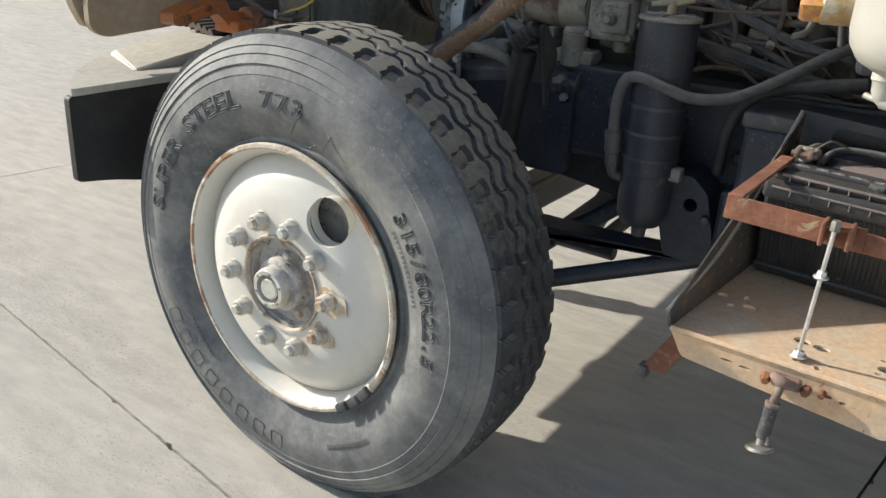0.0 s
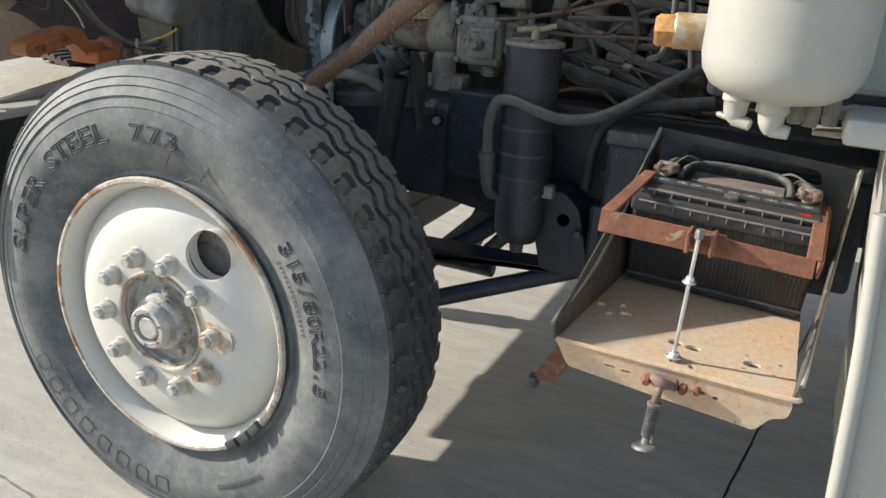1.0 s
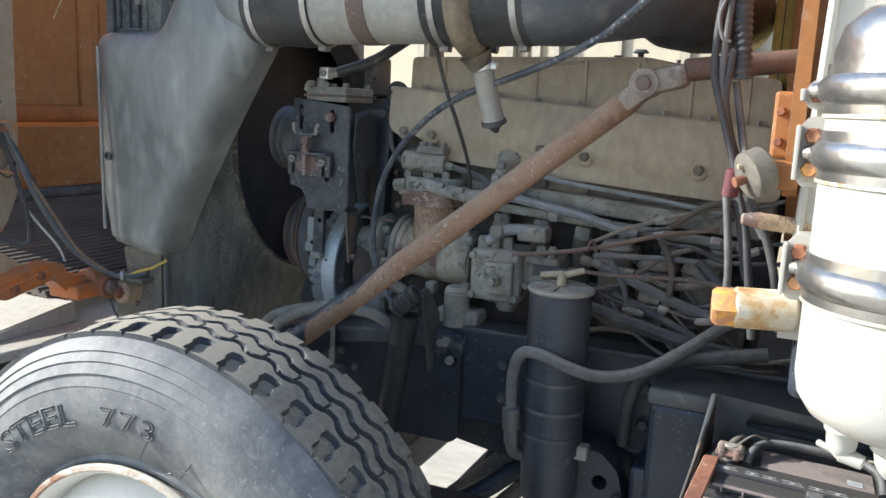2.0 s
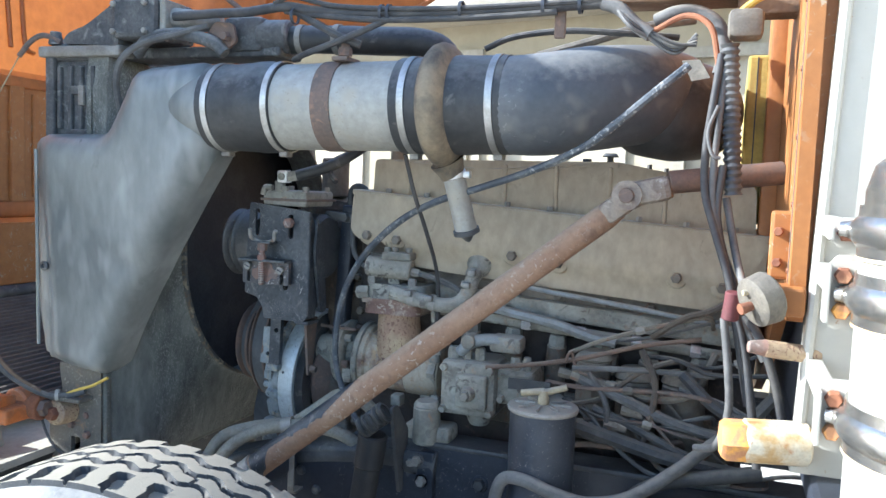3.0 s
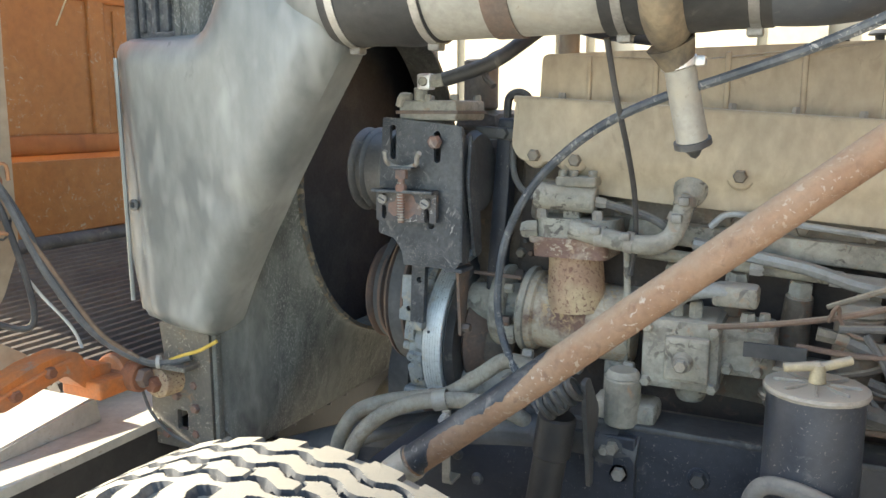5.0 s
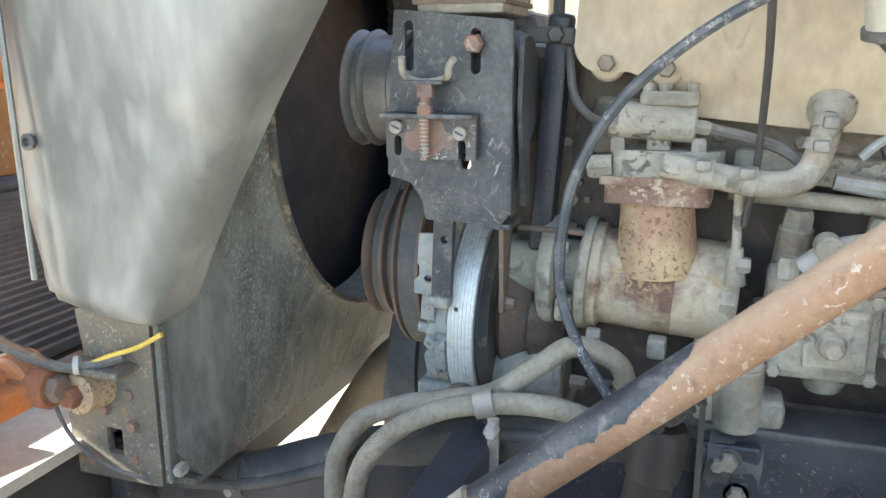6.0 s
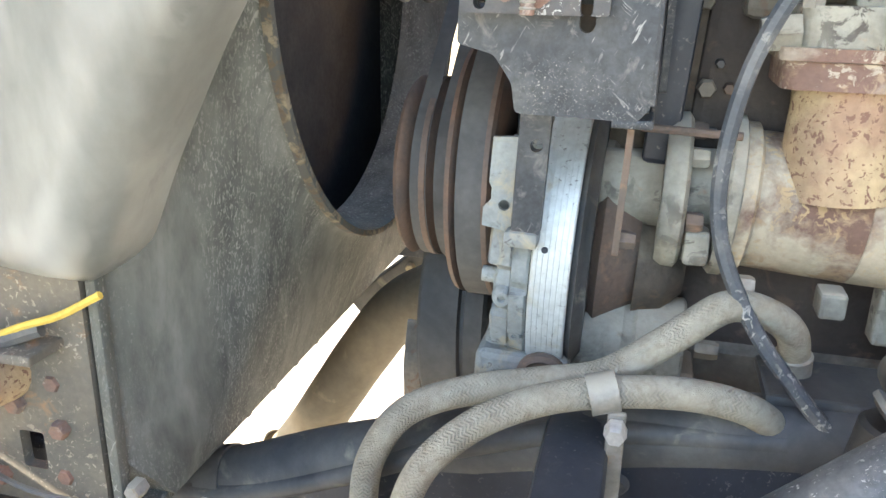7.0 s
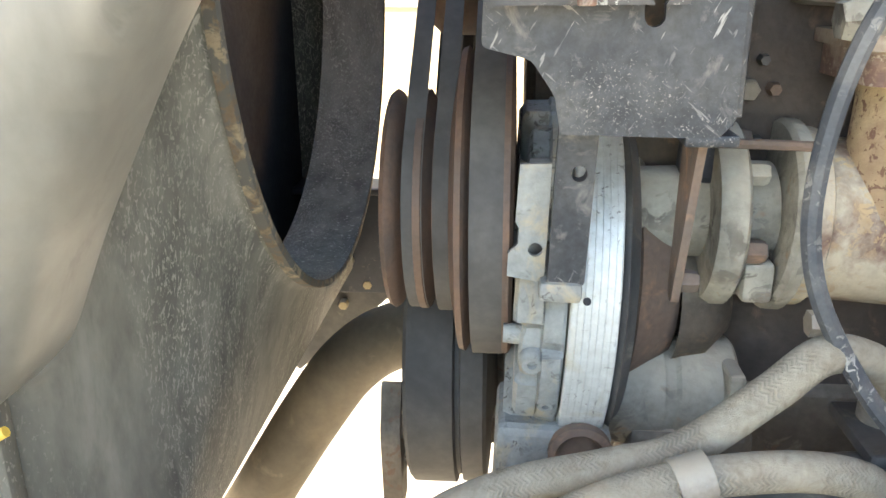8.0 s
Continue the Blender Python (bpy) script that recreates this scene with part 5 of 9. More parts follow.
valve = thing("drain_valve", (0.36, 0.69, 1.40), "bare metal drain valve hanging from the intake pipe", "valve")
part("neck", sweep(fresh(), [(0.345, 0.655, 1.55), (0.350, 0.662, 1.535), (0.354, 0.668, 1.518)], 0.024, 20, 4, [0.034, 0.028, 0.022]), "rib_brown", valve)
part("barrel", rod(fresh(), (0.354, 0.668, 1.528), (0.374, 0.706, 1.412), 0.0215, 0.0225, 28, 0.05), "aluminium", valve)
part("collar", rod(fresh(), (0.353, 0.667, 1.530), (0.356, 0.671, 1.518), 0.0255, seg=28), "zinc", valve)
part("collar_screw", box(fresh(), (0.378, 0.655, 1.518), (0.392, 0.672, 1.532), 0.003), "zinc", valve)
part("cap", lathe(fresh(), basis((0.373, 0.704, 1.418), (0.378, 0.713, 1.388)), [(0, 0.020), (0.001, 0.0265), (0.010, 0.0268), (0.013, 0.019), (0.018, 0.011), (0.026, 0.006), (0.030, 0.0)], 28), "black_dusty", valve)

# ---- engine ----
engine = thing("engine", (0.45, 1.15, 0.93), "dusty tan diesel engine with a long valve cover", "engine")
SLOPE = Matrix.Translation((0.08, 0, 1.38)) @ Matrix.Rotation(radians(3.8), 4, "Y") @ Matrix.Translation((-0.08, 0, -1.38))


def sloped(bm):
    bm.transform(SLOPE)
    return bm


part("block", sloped(box(fresh(), (0.03, 0.955, 0.90), (0.95, 1.38, 1.33), 0.012)), "block_brown", engine, "grimy brown engine block")
lower = rounded([(0.036, 1.477), (0.94, 1.477), (0.94, 1.335), (0.85, 1.318), (0.60, 1.318), (0.30, 1.318), (0.155, 1.322), (0.12, 1.372), (0.055, 1.368), (0.036, 1.39)], 0.018, 4)


def cover_face(x, z):
    return 0.010 * max(0, min(1, (z - 1.33) / 0.05)) + (0.008 if z > 1.36 else 0.0)


cover = part("lower_cover", sloped(plate(fresh(), xz_frame(0.885), lower, 0.30, (), grid2(0.05, 0.93, 1.33, 1.47, 40, 8), cover_face)), "engine_tan", engine, "tan rocker cover dulled with dust", smooth=40)
part("cover_lip", sloped(box(fresh(), (0.030, 0.872, 1.470), (0.945, 1.20, 1.482), 0.003)), "engine_tan", cover)
upper_line = rounded([(0.075, 1.46), (0.080, 1.557), (0.64, 1.564), (0.78, 1.538), (0.915, 1.522), (0.92, 1.40), (0.50, 1.43)], 0.014, 4)
upper = part("upper_cover", plate(fresh(), xz_frame(0.905), upper_line, 0.26, (), grid2(0.09, 0.90, 1.47, 1.55, 30, 5), lambda x, z: 0.004 * math.sin(55 * x) ** 8), "engine_tan", engine, "tan upper cover")
for k in range(9):
    x = 0.115 + 0.095 * k
    part("cover_screw", sloped(hexa(fresh(), (x, 0.888, 1.480), (x, 0.888, 1.492), 0.007)), "steel_dull", cover)
for k in range(7):
    x = 0.16 + 0.115 * k
    part("cover_rib", box(fresh(), (x, 0.900, 1.478 - 0.066 * x), (x + 0.009, 0.908, 1.553 - 0.10 * max(0.0, x - 0.62)), 0.003), "engine_tan", upper)
for x, z in ((0.08, 1.380), (0.155, 1.378), (0.428, 1.378), (0.53, 1.375), (0.775, 1.378), (0.865, 1.370)):
    bm = fresh()
    lathe(bm, basis((x, 0.880, z), (x, 0.866, z)), [(0, 0.024), (0.008, 0.022), (0.011, 0.018), (0.011, 0.0)], 24)
    b = part("cover_boss", sloped(bm), "engine_tan", cover)
    part("cover_bolt", sloped(hexa(fresh(), (x, 0.870, z), (x, 0.856, z), 0.0115)), "engine_dark", b)
part("head", sloped(box(fresh(), (0.06, 0.925, 1.255), (0.94, 1.30, 1.335), 0.010)), "engine_dark", engine)
for k in range(8):
    x = 0.13 + 0.10 * k
    part("head_bolt", sloped(hexa(fresh(), (x, 0.926, 1.298), (x, 0.910, 1.298), 0.011)), "engine_dark", engine)
part("side_rail", sloped(box(fresh(), (0.25, 0.905, 1.245), (0.92, 0.935, 1.285), 0.008)), "cast_grey", engine)
for k in range(6):
    x = 0.34 + 0.10 * k
    u = part("unit_pump", sloped(rod(fresh(), (x, 0.935, 1.06), (x, 0.915, 1.19), 0.026, 0.022, 16)), "engine_dark", engine)
    part("unit_cap", sloped(hexa(fresh(), (x, 0.918, 1.185), (x, 0.912, 1.215), 0.020)), "cast_grey", u)
part("fuel_gallery", sloped(rod(fresh(), (0.25, 0.90, 1.228), (0.90, 0.90, 1.228), 0.011)), "cast_grey", engine)
for k in range(4):
    x = 0.46 + 0.12 * k
    part("gallery_fitting", sloped(hexa(fresh(), (x, 0.90, 1.228), (x + 0.022, 0.90, 1.228), 0.014)), "zinc", engine)
part("side_cover", sloped(box(fresh(), (0.30, 0.925, 0.985), (0.92, 0.96, 1.08), 0.012)), "engine_dark", engine)
for k in range(7):
    x = 0.33 + 0.09 * k
    part("side_bolt", sloped(hexa(fresh(), (x, 0.926, 1.07), (x, 0.914, 1.07), 0.009)), "engine_dark", engine)
part("timing_case", sloped(box(fresh(), (-0.06, 0.96, 0.92), (0.045, 1.36, 1.40), 0.02)), "engine_grime", engine, "dark oily timing case")
part("front_filler", sloped(box(fresh(), (0.035, 0.935, 1.31), (0.32, 1.19, 1.42), 0.008)), "engine_grime", engine)
part("front_post", sloped(box(fresh(), (-0.01, 0.905, 1.11), (0.022, 0.945, 1.44), 0.006)), "black_paint", engine)
part("post_arm", sloped(box(fresh(), (-0.05, 0.895, 1.40), (0.03, 0.915, 1.422), 0.004)), "black_dusty", engine)
part("post_bolt", sloped(hexa(fresh(), (0.006, 0.905, 1.412), (0.006, 0.885, 1.412), 0.012)), "black_dusty", engine)
part("lift_eye", sloped(sweep(fresh(), [(0.0, 0.93, 1.43), (0.0, 0.93, 1.475), (0.02, 0.93, 1.487), (0.04, 0.93, 1.475), (0.04, 0.93, 1.44)], 0.008, 8)), "black_dusty", engine)
part("oil_cap", rod(fresh(), (0.612, 0.98, 1.55), (0.612, 0.98, 1.578), 0.007), "black_dusty", upper)
part("oil_cap_head", rod(fresh(), (0.612, 0.98, 1.577), (0.612, 0.98, 1.585), 0.018, 0.014, 20), "black_dusty", upper)
part("filler_base", rod(fresh(), (0.56, 0.985, 1.55), (0.56, 0.985, 1.572), 0.010), "black_dusty", upper)
part("breather", rod(fresh(), (0.105, 0.98, 1.55), (0.105, 0.98, 1.64), 0.019, seg=20), "engine_tan", upper)
for x in (0.70, 0.735):
    part("cover_stud", rod(fresh(), (x, 0.95, 1.53), (x, 0.95, 1.566 - 0.2 * (x - 0.68)), 0.005, seg=10), "black_dusty", upper)

for x, z, r, mt in ((0.029, 1.187, 0.010, "engine_dark"), (0.050, 1.188, 0.006, "rust_grey"), (0.040, 1.143, 0.006, "black_dusty"), (0.039, 1.212, 0.005, "black_dusty"), (0.006, 1.226, 0.006, "rust_grey"), (0.020, 1.120, 0.007, "engine_dark"), (0.02, 1.27, 0.008, "engine_dark")):
    part("case_bolt", hexa(fresh(), (x, 0.958, z), (x, 0.942, z), r), mt, engine)
# ---- air compressor with rusty head ----
comp = thing("air_compressor", (0.16, 0.92, 1.0), "air brake compressor with flaking rust on its barrel and head", "compressor")
part("barrel", lathe(fresh(), basis((0.062, 0.935, 1.083), (0.262, 0.935, 1.070)), [(0, 0), (0, 0.072), (0.004, 0.0765), (0.016, 0.0765), (0.020, 0.069), (0.118, 0.070), (0.120, 0.066)], 40), "pump_rust", comp, "barrel mottled with rust and bare metal")
part("barrel_rear", lathe(fresh(), basis((0.062, 0.935, 1.083), (0.262, 0.935, 1.070)), [(0.116, 0.066), (0.119, 0.0702), (0.185, 0.069), (0.20, 0.062), (0.20, 0)], 40), "pump_cream", comp, "dust-caked rear of the barrel")
part("front_flange", lathe(fresh(), basis((0.050, 0.935, 1.084), (0.066, 0.935, 1.083)), [(0, 0), (0, 0.078), (0.004, 0.082), (0.014, 0.082), (0.016, 0.078), (0.016, 0)], 40), "cast_grey", comp)
neck = part("cylinder_neck", lathe(fresh(), basis((0.155, 0.905, 1.10), (0.150, 0.905, 1.205)), [(0, 0.053), (0.03, 0.053), (0.06, 0.051), (0.085, 0.049), (0.105, 0.049)], 36), "neck_rust", comp, "cylinder neck scaled with orange rust")
part("head_flange", plate(fresh(), Matrix.Translation((0, 0, 1.226)), rounded([(0.084, 0.848), (0.218, 0.848), (0.222, 0.96), (0.084, 0.96)], 0.018), 0.024), "head_rust", comp, "rust-red head flange")
part("head_flange_top", plate(fresh(), Matrix.Translation((0, 0, 1.238)), rounded([(0.078, 0.842), (0.226, 0.842), (0.228, 0.965), (0.078, 0.965)], 0.016), 0.011), "head_rust", comp)
hd = part("head", plate(fresh(), Matrix.Translation((0, 0, 1.272)), rounded([(0.092, 0.846), (0.20, 0.846), (0.232, 0.862), (0.232, 0.95), (0.092, 0.95)], 0.02), 0.034), "cast_grey", comp, "grey cast cylinder head")
for x, y in ((0.10, 0.858), (0.20, 0.858), (0.215, 0.93), (0.10, 0.93)):
    part("head_bolt", hexa(fresh(), (x, y, 1.270), (x, y, 1.288), 0.010), "steel_dull", hd)
part("side_plug", hexa(fresh(), (0.094, 0.862, 1.250), (0.062, 0.862, 1.247), 0.017), "cast_grey", comp)
part("outlet_pipe", sweep(fresh(), [(0.16, 0.836, 1.258), (0.22, 0.832, 1.246), (0.29, 0.834, 1.238), (0.325, 0.842, 1.250), (0.340, 0.853, 1.285), (0.345, 0.866, 1.318)], 0.0165, 16), "cast_grey", comp, "grey bent outlet pipe")
for a, b in (((0.205, 0.833, 1.249), (0.219, 0.833, 1.247)), ((0.255, 0.833, 1.242), (0.269, 0.833, 1.240)), ((0.334, 0.850, 1.275), (0.339, 0.853, 1.288)), ((0.343, 0.860, 1.302), (0.345, 0.866, 1.315))):
    c = part("pipe_clamp", ring_band(fresh(), a, b, 0.017, 0.0015, 20), "steel_dull", comp)
    part("clamp_screw", box(fresh(), (a[0] - 0.006, a[1] - 0.026, a[2] + 0.004), (a[0] + 0.012, a[1] - 0.012, a[2] + 0.018), 0.003), "screw_grey", c)
part("outlet_boss", lathe(fresh(), basis((0.345, 0.868, 1.310), (0.350, 0.905, 1.335)), [(0, 0.018), (0.01, 0.022), (0.03, 0.034), (0.045, 0.038)], 24), "cast_grey", comp)
part("rear_flange", lathe(fresh(), basis((0.240, 0.935, 1.075), (0.258, 0.935, 1.074)), [(0, 0.06), (0, 0.076), (0.018, 0.076), (0.018, 0.06)], 6, closed=True), "cast_grey", comp)
for x, y, z in ((0.07, 0.858, 1.015), (0.255, 0.862, 1.015), (0.255, 0.866, 1.128)):
    part("flange_bolt", hexa(fresh(), (x, y, z), (x + 0.018, y, z), 0.011), "steel_dull", comp)
part("base_lug", box(fresh(), (0.15, 0.868, 0.985), (0.175, 0.90, 1.012), 0.004), "cast_grey", comp)
part("base_lug", box(fresh(), (0.21, 0.90, 0.95), (0.245, 0.93, 1.01), 0.004), "cast_grey", comp)
part("dip_tube", rod(fresh(), (0.255, 0.872, 1.115), (0.252, 0.862, 1.225), 0.006), "cast_grey", comp)
part("dip_socket", rod(fresh(), (0.256, 0.873, 1.10), (0.255, 0.870, 1.15), 0.014, 0.008), "cast_grey", comp)
coupling = part("drive_coupling", lathe(fresh(), basis((-0.005, 0.935, 1.085), (0.05, 0.935, 1.084)), [(0, 0), (0, 0.075), (0.008, 0.08), (0.020, 0.08), (0.024, 0.074), (0.026, 0.045), (0.055, 0.045)], 40), "cast_grey", comp, "grey cast drive flange")
for k in range(6):
    a = radians(60 * k + 15)
    p = Vector((0.02, 0.935 + 0.062 * math.cos(a), 1.085 + 0.062 * math.sin(a)))
    part("coupling_bolt", hexa(fresh(), p, p + Vector((0.016, 0, 0)), 0.010), "rust_grey" if k % 2 else "cast_grey", coupling)
part("drive_shaft", rod(fresh(), (-0.08, 0.935, 1.087), (0.0, 0.935, 1.085), 0.036, 0.04, 24), "cast_grey", comp)
part("governor_lug", box(fresh(), (0.02, 0.87, 1.025), (0.045, 0.90, 1.06), 0.005), "cast_grey", comp)
gov = thing("air_governor", (0.14, 0.865, 1.29), "pale cast air governor on top of the compressor", "governor")
part("body", lathe(fresh(), basis((0.088, 0.858, 1.311), (0.194, 0.866, 1.305)), [(0, 0), (0, 0.0215), (0.002, 0.0235), (0.104, 0.0235), (0.107, 0.021), (0.107, 0)], 24), "cast_grey", gov)
part("saddle", box(fresh(), (0.125, 0.845, 1.328), (0.198, 0.905, 1.346), 0.006), "cast_grey", gov)
for x in (0.135, 0.155, 0.188):
    part("saddle_bolt", rod(fresh(), (x, 0.862, 1.342), (x, 0.862, 1.356), 0.008), "cast_grey", gov)
part("leg", box(fresh(), (0.135, 0.865, 1.265), (0.165, 0.91, 1.30), 0.004), "cast_grey", gov)
part("fitting", hexa(fresh(), (0.192, 0.866, 1.303), (0.212, 0.868, 1.300), 0.010), "steel_dull", gov)

# ---- alternator ----
alt = thing("alternator", (-0.10, 0.92, 0.9), "dusty alternator with a bright bare-metal stator ring", "alternator")
AY, AZ, AR = 0.980, 1.014, 0.162


def alt_ring(name, x0, x1, r0, r1, material, label="", edge=0.003, parent=None):
    return part(name, lathe(fresh(), basis((x0, AY, AZ), (x1, AY, AZ)), [(0, 0.02), (0, r0 - edge), (edge, r0), (x1 - x0 - edge, r1), (x1 - x0, r1 - edge), (x1 - x0, 0.02)], 56), material, alt if parent is None else parent, label)


stator = alt_ring("stator_ring", -0.120, -0.0820, AR, AR, "stator", "bright laminated stator ring", 0.0015)
for k in range(6):
    alt_ring("stator_line", -0.1150 + 0.0054 * k, -0.1141 + 0.0054 * k, AR + 0.0006, AR + 0.0006, "stator", "", 0.0003, stator)
PADS = ((0, 21, 0.004, 0.008), (24, 38, -0.003, 0.002), (40, 57, 0.003, 0.004), (60, 72, -0.001, 0.011))


def pad_at(deg):
    """How far the casting stands out, and reaches forward, at an angle round it."""
    d = deg % 73
    for a, b, rise, reach in PADS:
        if a <= d <= b:
            ease = min(1.0, (d - a) / 1.6, (b - d) / 1.6)
            return -0.006 + (rise + 0.006) * ease, reach * ease
    return -0.006, 0.0


bm = fresh()
hoops = []
for k in range(240):
    deg = 1.5 * k
    a = radians(deg)
    (r1, f1), (r2, f2) = pad_at(deg - 12), pad_at(deg + 33)
    wob = 0.0012 * math.sin(7 * a) + 0.0008 * math.sin(17 * a + 1)
    hoops.append([bm.verts.new((x, AY + r * math.cos(a), AZ + r * math.sin(a))) for x, r in (
        (-0.155 - f1, 0.06), (-0.155 - f1, AR - 0.014 + r1), (-0.152 - f1, AR - 0.009 + r1 + wob), (-0.1405, AR - 0.008 + r1 + wob), (-0.1385, AR - 0.005 + r2),
        (-0.124, AR - 0.004 + 0.6 * r2 + wob), (-0.1215, AR - 0.006), (-0.1205, 0.06))])
for p, q in zip(hoops, hoops[1:] + hoops[:1]):
    for j in range(len(p) - 1):
        bm.faces.new((p[j], p[j + 1], q[j + 1], q[j]))
front = part("front_housing", bm, "alt_green", alt, "weathered cast front housing", smooth=32)
for a, x, r in ((166, -0.131, 0.0065), (190, -0.146, 0.008), (207, -0.132, 0.006), (150, -0.148, 0.006)):
    c = Vector((x, AY + (AR - 0.012) * math.cos(radians(a)), AZ + (AR - 0.012) * math.sin(radians(a))))
    way = Vector((0, math.cos(radians(a)), math.sin(radians(a))))
    part("housing_boss", lathe(fresh(), basis(c, c + way), [(0, r + 0.003), (0.008, r + 0.0015), (0.010, r), (0.010, 0.5 * r), (0.006, 0.45 * r), (0.006, 0)], 16), "alt_green", front)
part("bracket_strap", plate(fresh(), xz_frame(0.806), rounded([(-0.140, 1.062), (-0.113, 1.062), (-0.112, 1.188), (-0.140, 1.188)], 0.003, 2), 0.014, [circle2(-0.1235, 1.146, 0.0058, 16)]), "scuffed", alt, "drilled steel adjusting strap")
part("strap_ledge", box(fresh(), (-0.146, 0.802, 1.048), (-0.114, 0.83, 1.064), 0.004), "alt_green", alt)
part("rivet", rod(fresh(), (-0.108, 0.8225, 1.044), (-0.108, 0.8195, 1.044), 0.0032, seg=12), "black_paint", alt)
part("pointer", plate(fresh(), xz_frame(0.818), [(-0.170, 1.062), (-0.142, 1.058), (-0.142, 1.150), (-0.165, 1.148), (-0.166, 1.105), (-0.163, 1.100), (-0.163, 1.088), (-0.170, 1.080)], 0.006, [circle2(-0.150, 1.084, 0.0055, 12)]), "alt_green", alt)
part("ear", lathe(fresh(), basis((-0.170, 0.845, 1.003), (-0.150, 0.845, 1.003)), [(0, 0), (0, 0.008), (0.02, 0.009), (0.02, 0)], 16), "alt_green", alt)
alt_ring("rear_housing", -0.0820, -0.066, AR - 0.005, AR - 0.016, "black_dusty", "", 0.006)
alt_ring("rear_cap", -0.066, -0.02, AR - 0.055, AR - 0.075, "rust_grey", "", 0.008)
part("rear_brace", plate(fresh(), yz_frame(-0.040), rounded([(0.795, 1.185), (0.850, 1.185), (0.838, 1.05), (0.822, 1.045)], 0.006), 0.006), "rust_grey", alt, "rusty brace from the plate")
part("brace_bolt", hexa(fresh(), (-0.046, 0.830, 1.062), (-0.026, 0.830, 1.062), 0.009), "rust_grey", alt)
part("mount_foot", box(fresh(), (-0.172, 0.842, 0.78), (-0.074, 0.93, 0.918), 0.008), "alt_green", alt)
part("pivot_hole", lathe(fresh(), basis((-0.100, 0.844, 0.899), (-0.100, 0.832, 0.899)), [(0, 0.027), (0.010, 0.027), (0.012, 0.021), (0.004, 0.016), (0.002, 0)], 24), "rust_grey", alt)
part("end_bell", lathe(fresh(), basis((-0.02, 0.945, 1.0), (0.03, 0.945, 1.0)), [(0, 0.055), (0.03, 0.048), (0.05, 0.026), (0.05, 0)], 32), "engine_grime", alt)
TIP_A = radians(2.2)
alt.rotation_euler = (0, TIP_A, 0)
alt.location.x -= 0.145 * math.sin(TIP_A)
starter = thing("starter_motor", (0.0, 0.94, 0.92), "dusty grey motor casing below the compressor", "motor")
part("casing", lathe(fresh(), basis((-0.10, 0.932, 0.914), (0.034, 0.932, 0.911)), [(0, 0), (0, 0.046), (0.004, 0.050), (0.070, 0.051), (0.074, 0.0485), (0.080, 0.0485), (0.084, 0.052), (0.131, 0.053), (0.134, 0.050), (0.134, 0)], 40), "cast_grey", starter)
part("end_flange", box(fresh(), (0.020, 0.872, 0.925), (0.034, 0.93, 0.958), 0.004), "cast_grey", starter)
part("terminal", hexa(fresh(), (0.045, 0.89, 0.93), (0.068, 0.888, 0.93), 0.010), "engine_dark", starter)
part("mount", box(fresh(), (-0.06, 0.88, 0.83), (0.05, 0.96, 0.90), 0.01), "engine_dark", starter)

# ---- belt drive ----
PUL_Y, PUL_Z = 0.968, 1.083
pul = thing("belt_pulley", (-0.22, PUL_Y, 1.0), "rusty multi-groove belt pulley", "pulley")
part("sheave", lathe(fresh(), basis((-0.275, PUL_Y, PUL_Z), (-0.160, PUL_Y, PUL_Z)), [(0, 0.03), (0, 0.098), (0.004, 0.101), (0.008, 0.098), (0.016, 0.082), (0.020, 0.082), (0.028, 0.101), (0.034, 0.101), (0.042, 0.086), (0.050, 0.086), (0.058, 0.104), (0.064, 0.137), (0.069, 0.139), (0.078, 0.122), (0.092, 0.122), (0.101, 0.140), (0.107, 0.140), (0.110, 0.135), (0.112, 0.05), (0.115, 0.03)], 64), "pulley", pul)
CP_Y, CP_Z, CP_R = 0.872, 1.345, 0.080


def belt_loop(c0, r0, c1, r1, x, w, thick=0.008, n=28):
    """An open belt round two pulleys whose axes run along x."""
    a, b = Vector((0, *c0)), Vector((0, *c1))
    d = b - a
    base, dist = math.atan2(d.z, d.y), d.length
    off = math.acos((r0 - r1) / dist)
    pts = []
    for k in range(n + 1):
        t = base + off + (2 * math.pi - 2 * off) * k / n
        pts.append((a.y + r0 * math.cos(t), a.z + r0 * math.sin(t), math.cos(t), math.sin(t)))
    for k in range(n + 1):
        t = base - off + 2 * off * k / n
        pts.append((b.y + r1 * math.cos(t), b.z + r1 * math.sin(t), math.cos(t), math.sin(t)))
    bm = fresh()
    rows = [[bm.verts.new((x + dx, y + nx * dr, z + nz * dr)) for dx, dr in ((-w / 2, 0), (w / 2, 0), (w * 0.36, -thick), (-w * 0.36, -thick))] for y, z, nx, nz in pts]
    for k in range(len(rows)):
        p, q = rows[k], rows[(k + 1) % len(rows)]
        for j in range(4):
            bm.faces.new((p[j], p[(j + 1) % 4], q[(j + 1) % 4], q[j]))
    return bm


drive = thing("drive_belts", (-0.24, 0.95, 1.0), "worn black rubber drive belts over the pulleys", "belt")
part("belt", belt_loop((PUL_Y, PUL_Z), 0.1000, (1.20, 1.30), 0.088, -0.248, 0.017), "belt", drive)
part("belt", belt_loop((PUL_Y, PUL_Z), 0.1025, (1.20, 1.30), 0.088, -0.222, 0.017), "belt", drive)
part("belt", belt_loop((PUL_Y, PUL_Z), 0.1405, (1.20, 1.30), 0.098, -0.186, 0.026), "belt", drive)
wp = thing("water_pump", (-0.1, 1.1, 1.0), "dark cast water pump at the engine front", "pump")
part("housing", box(fresh(), (-0.155, 1.02, 0.93), (-0.05, 1.34, 1.46), 0.03), "engine_grime", wp)
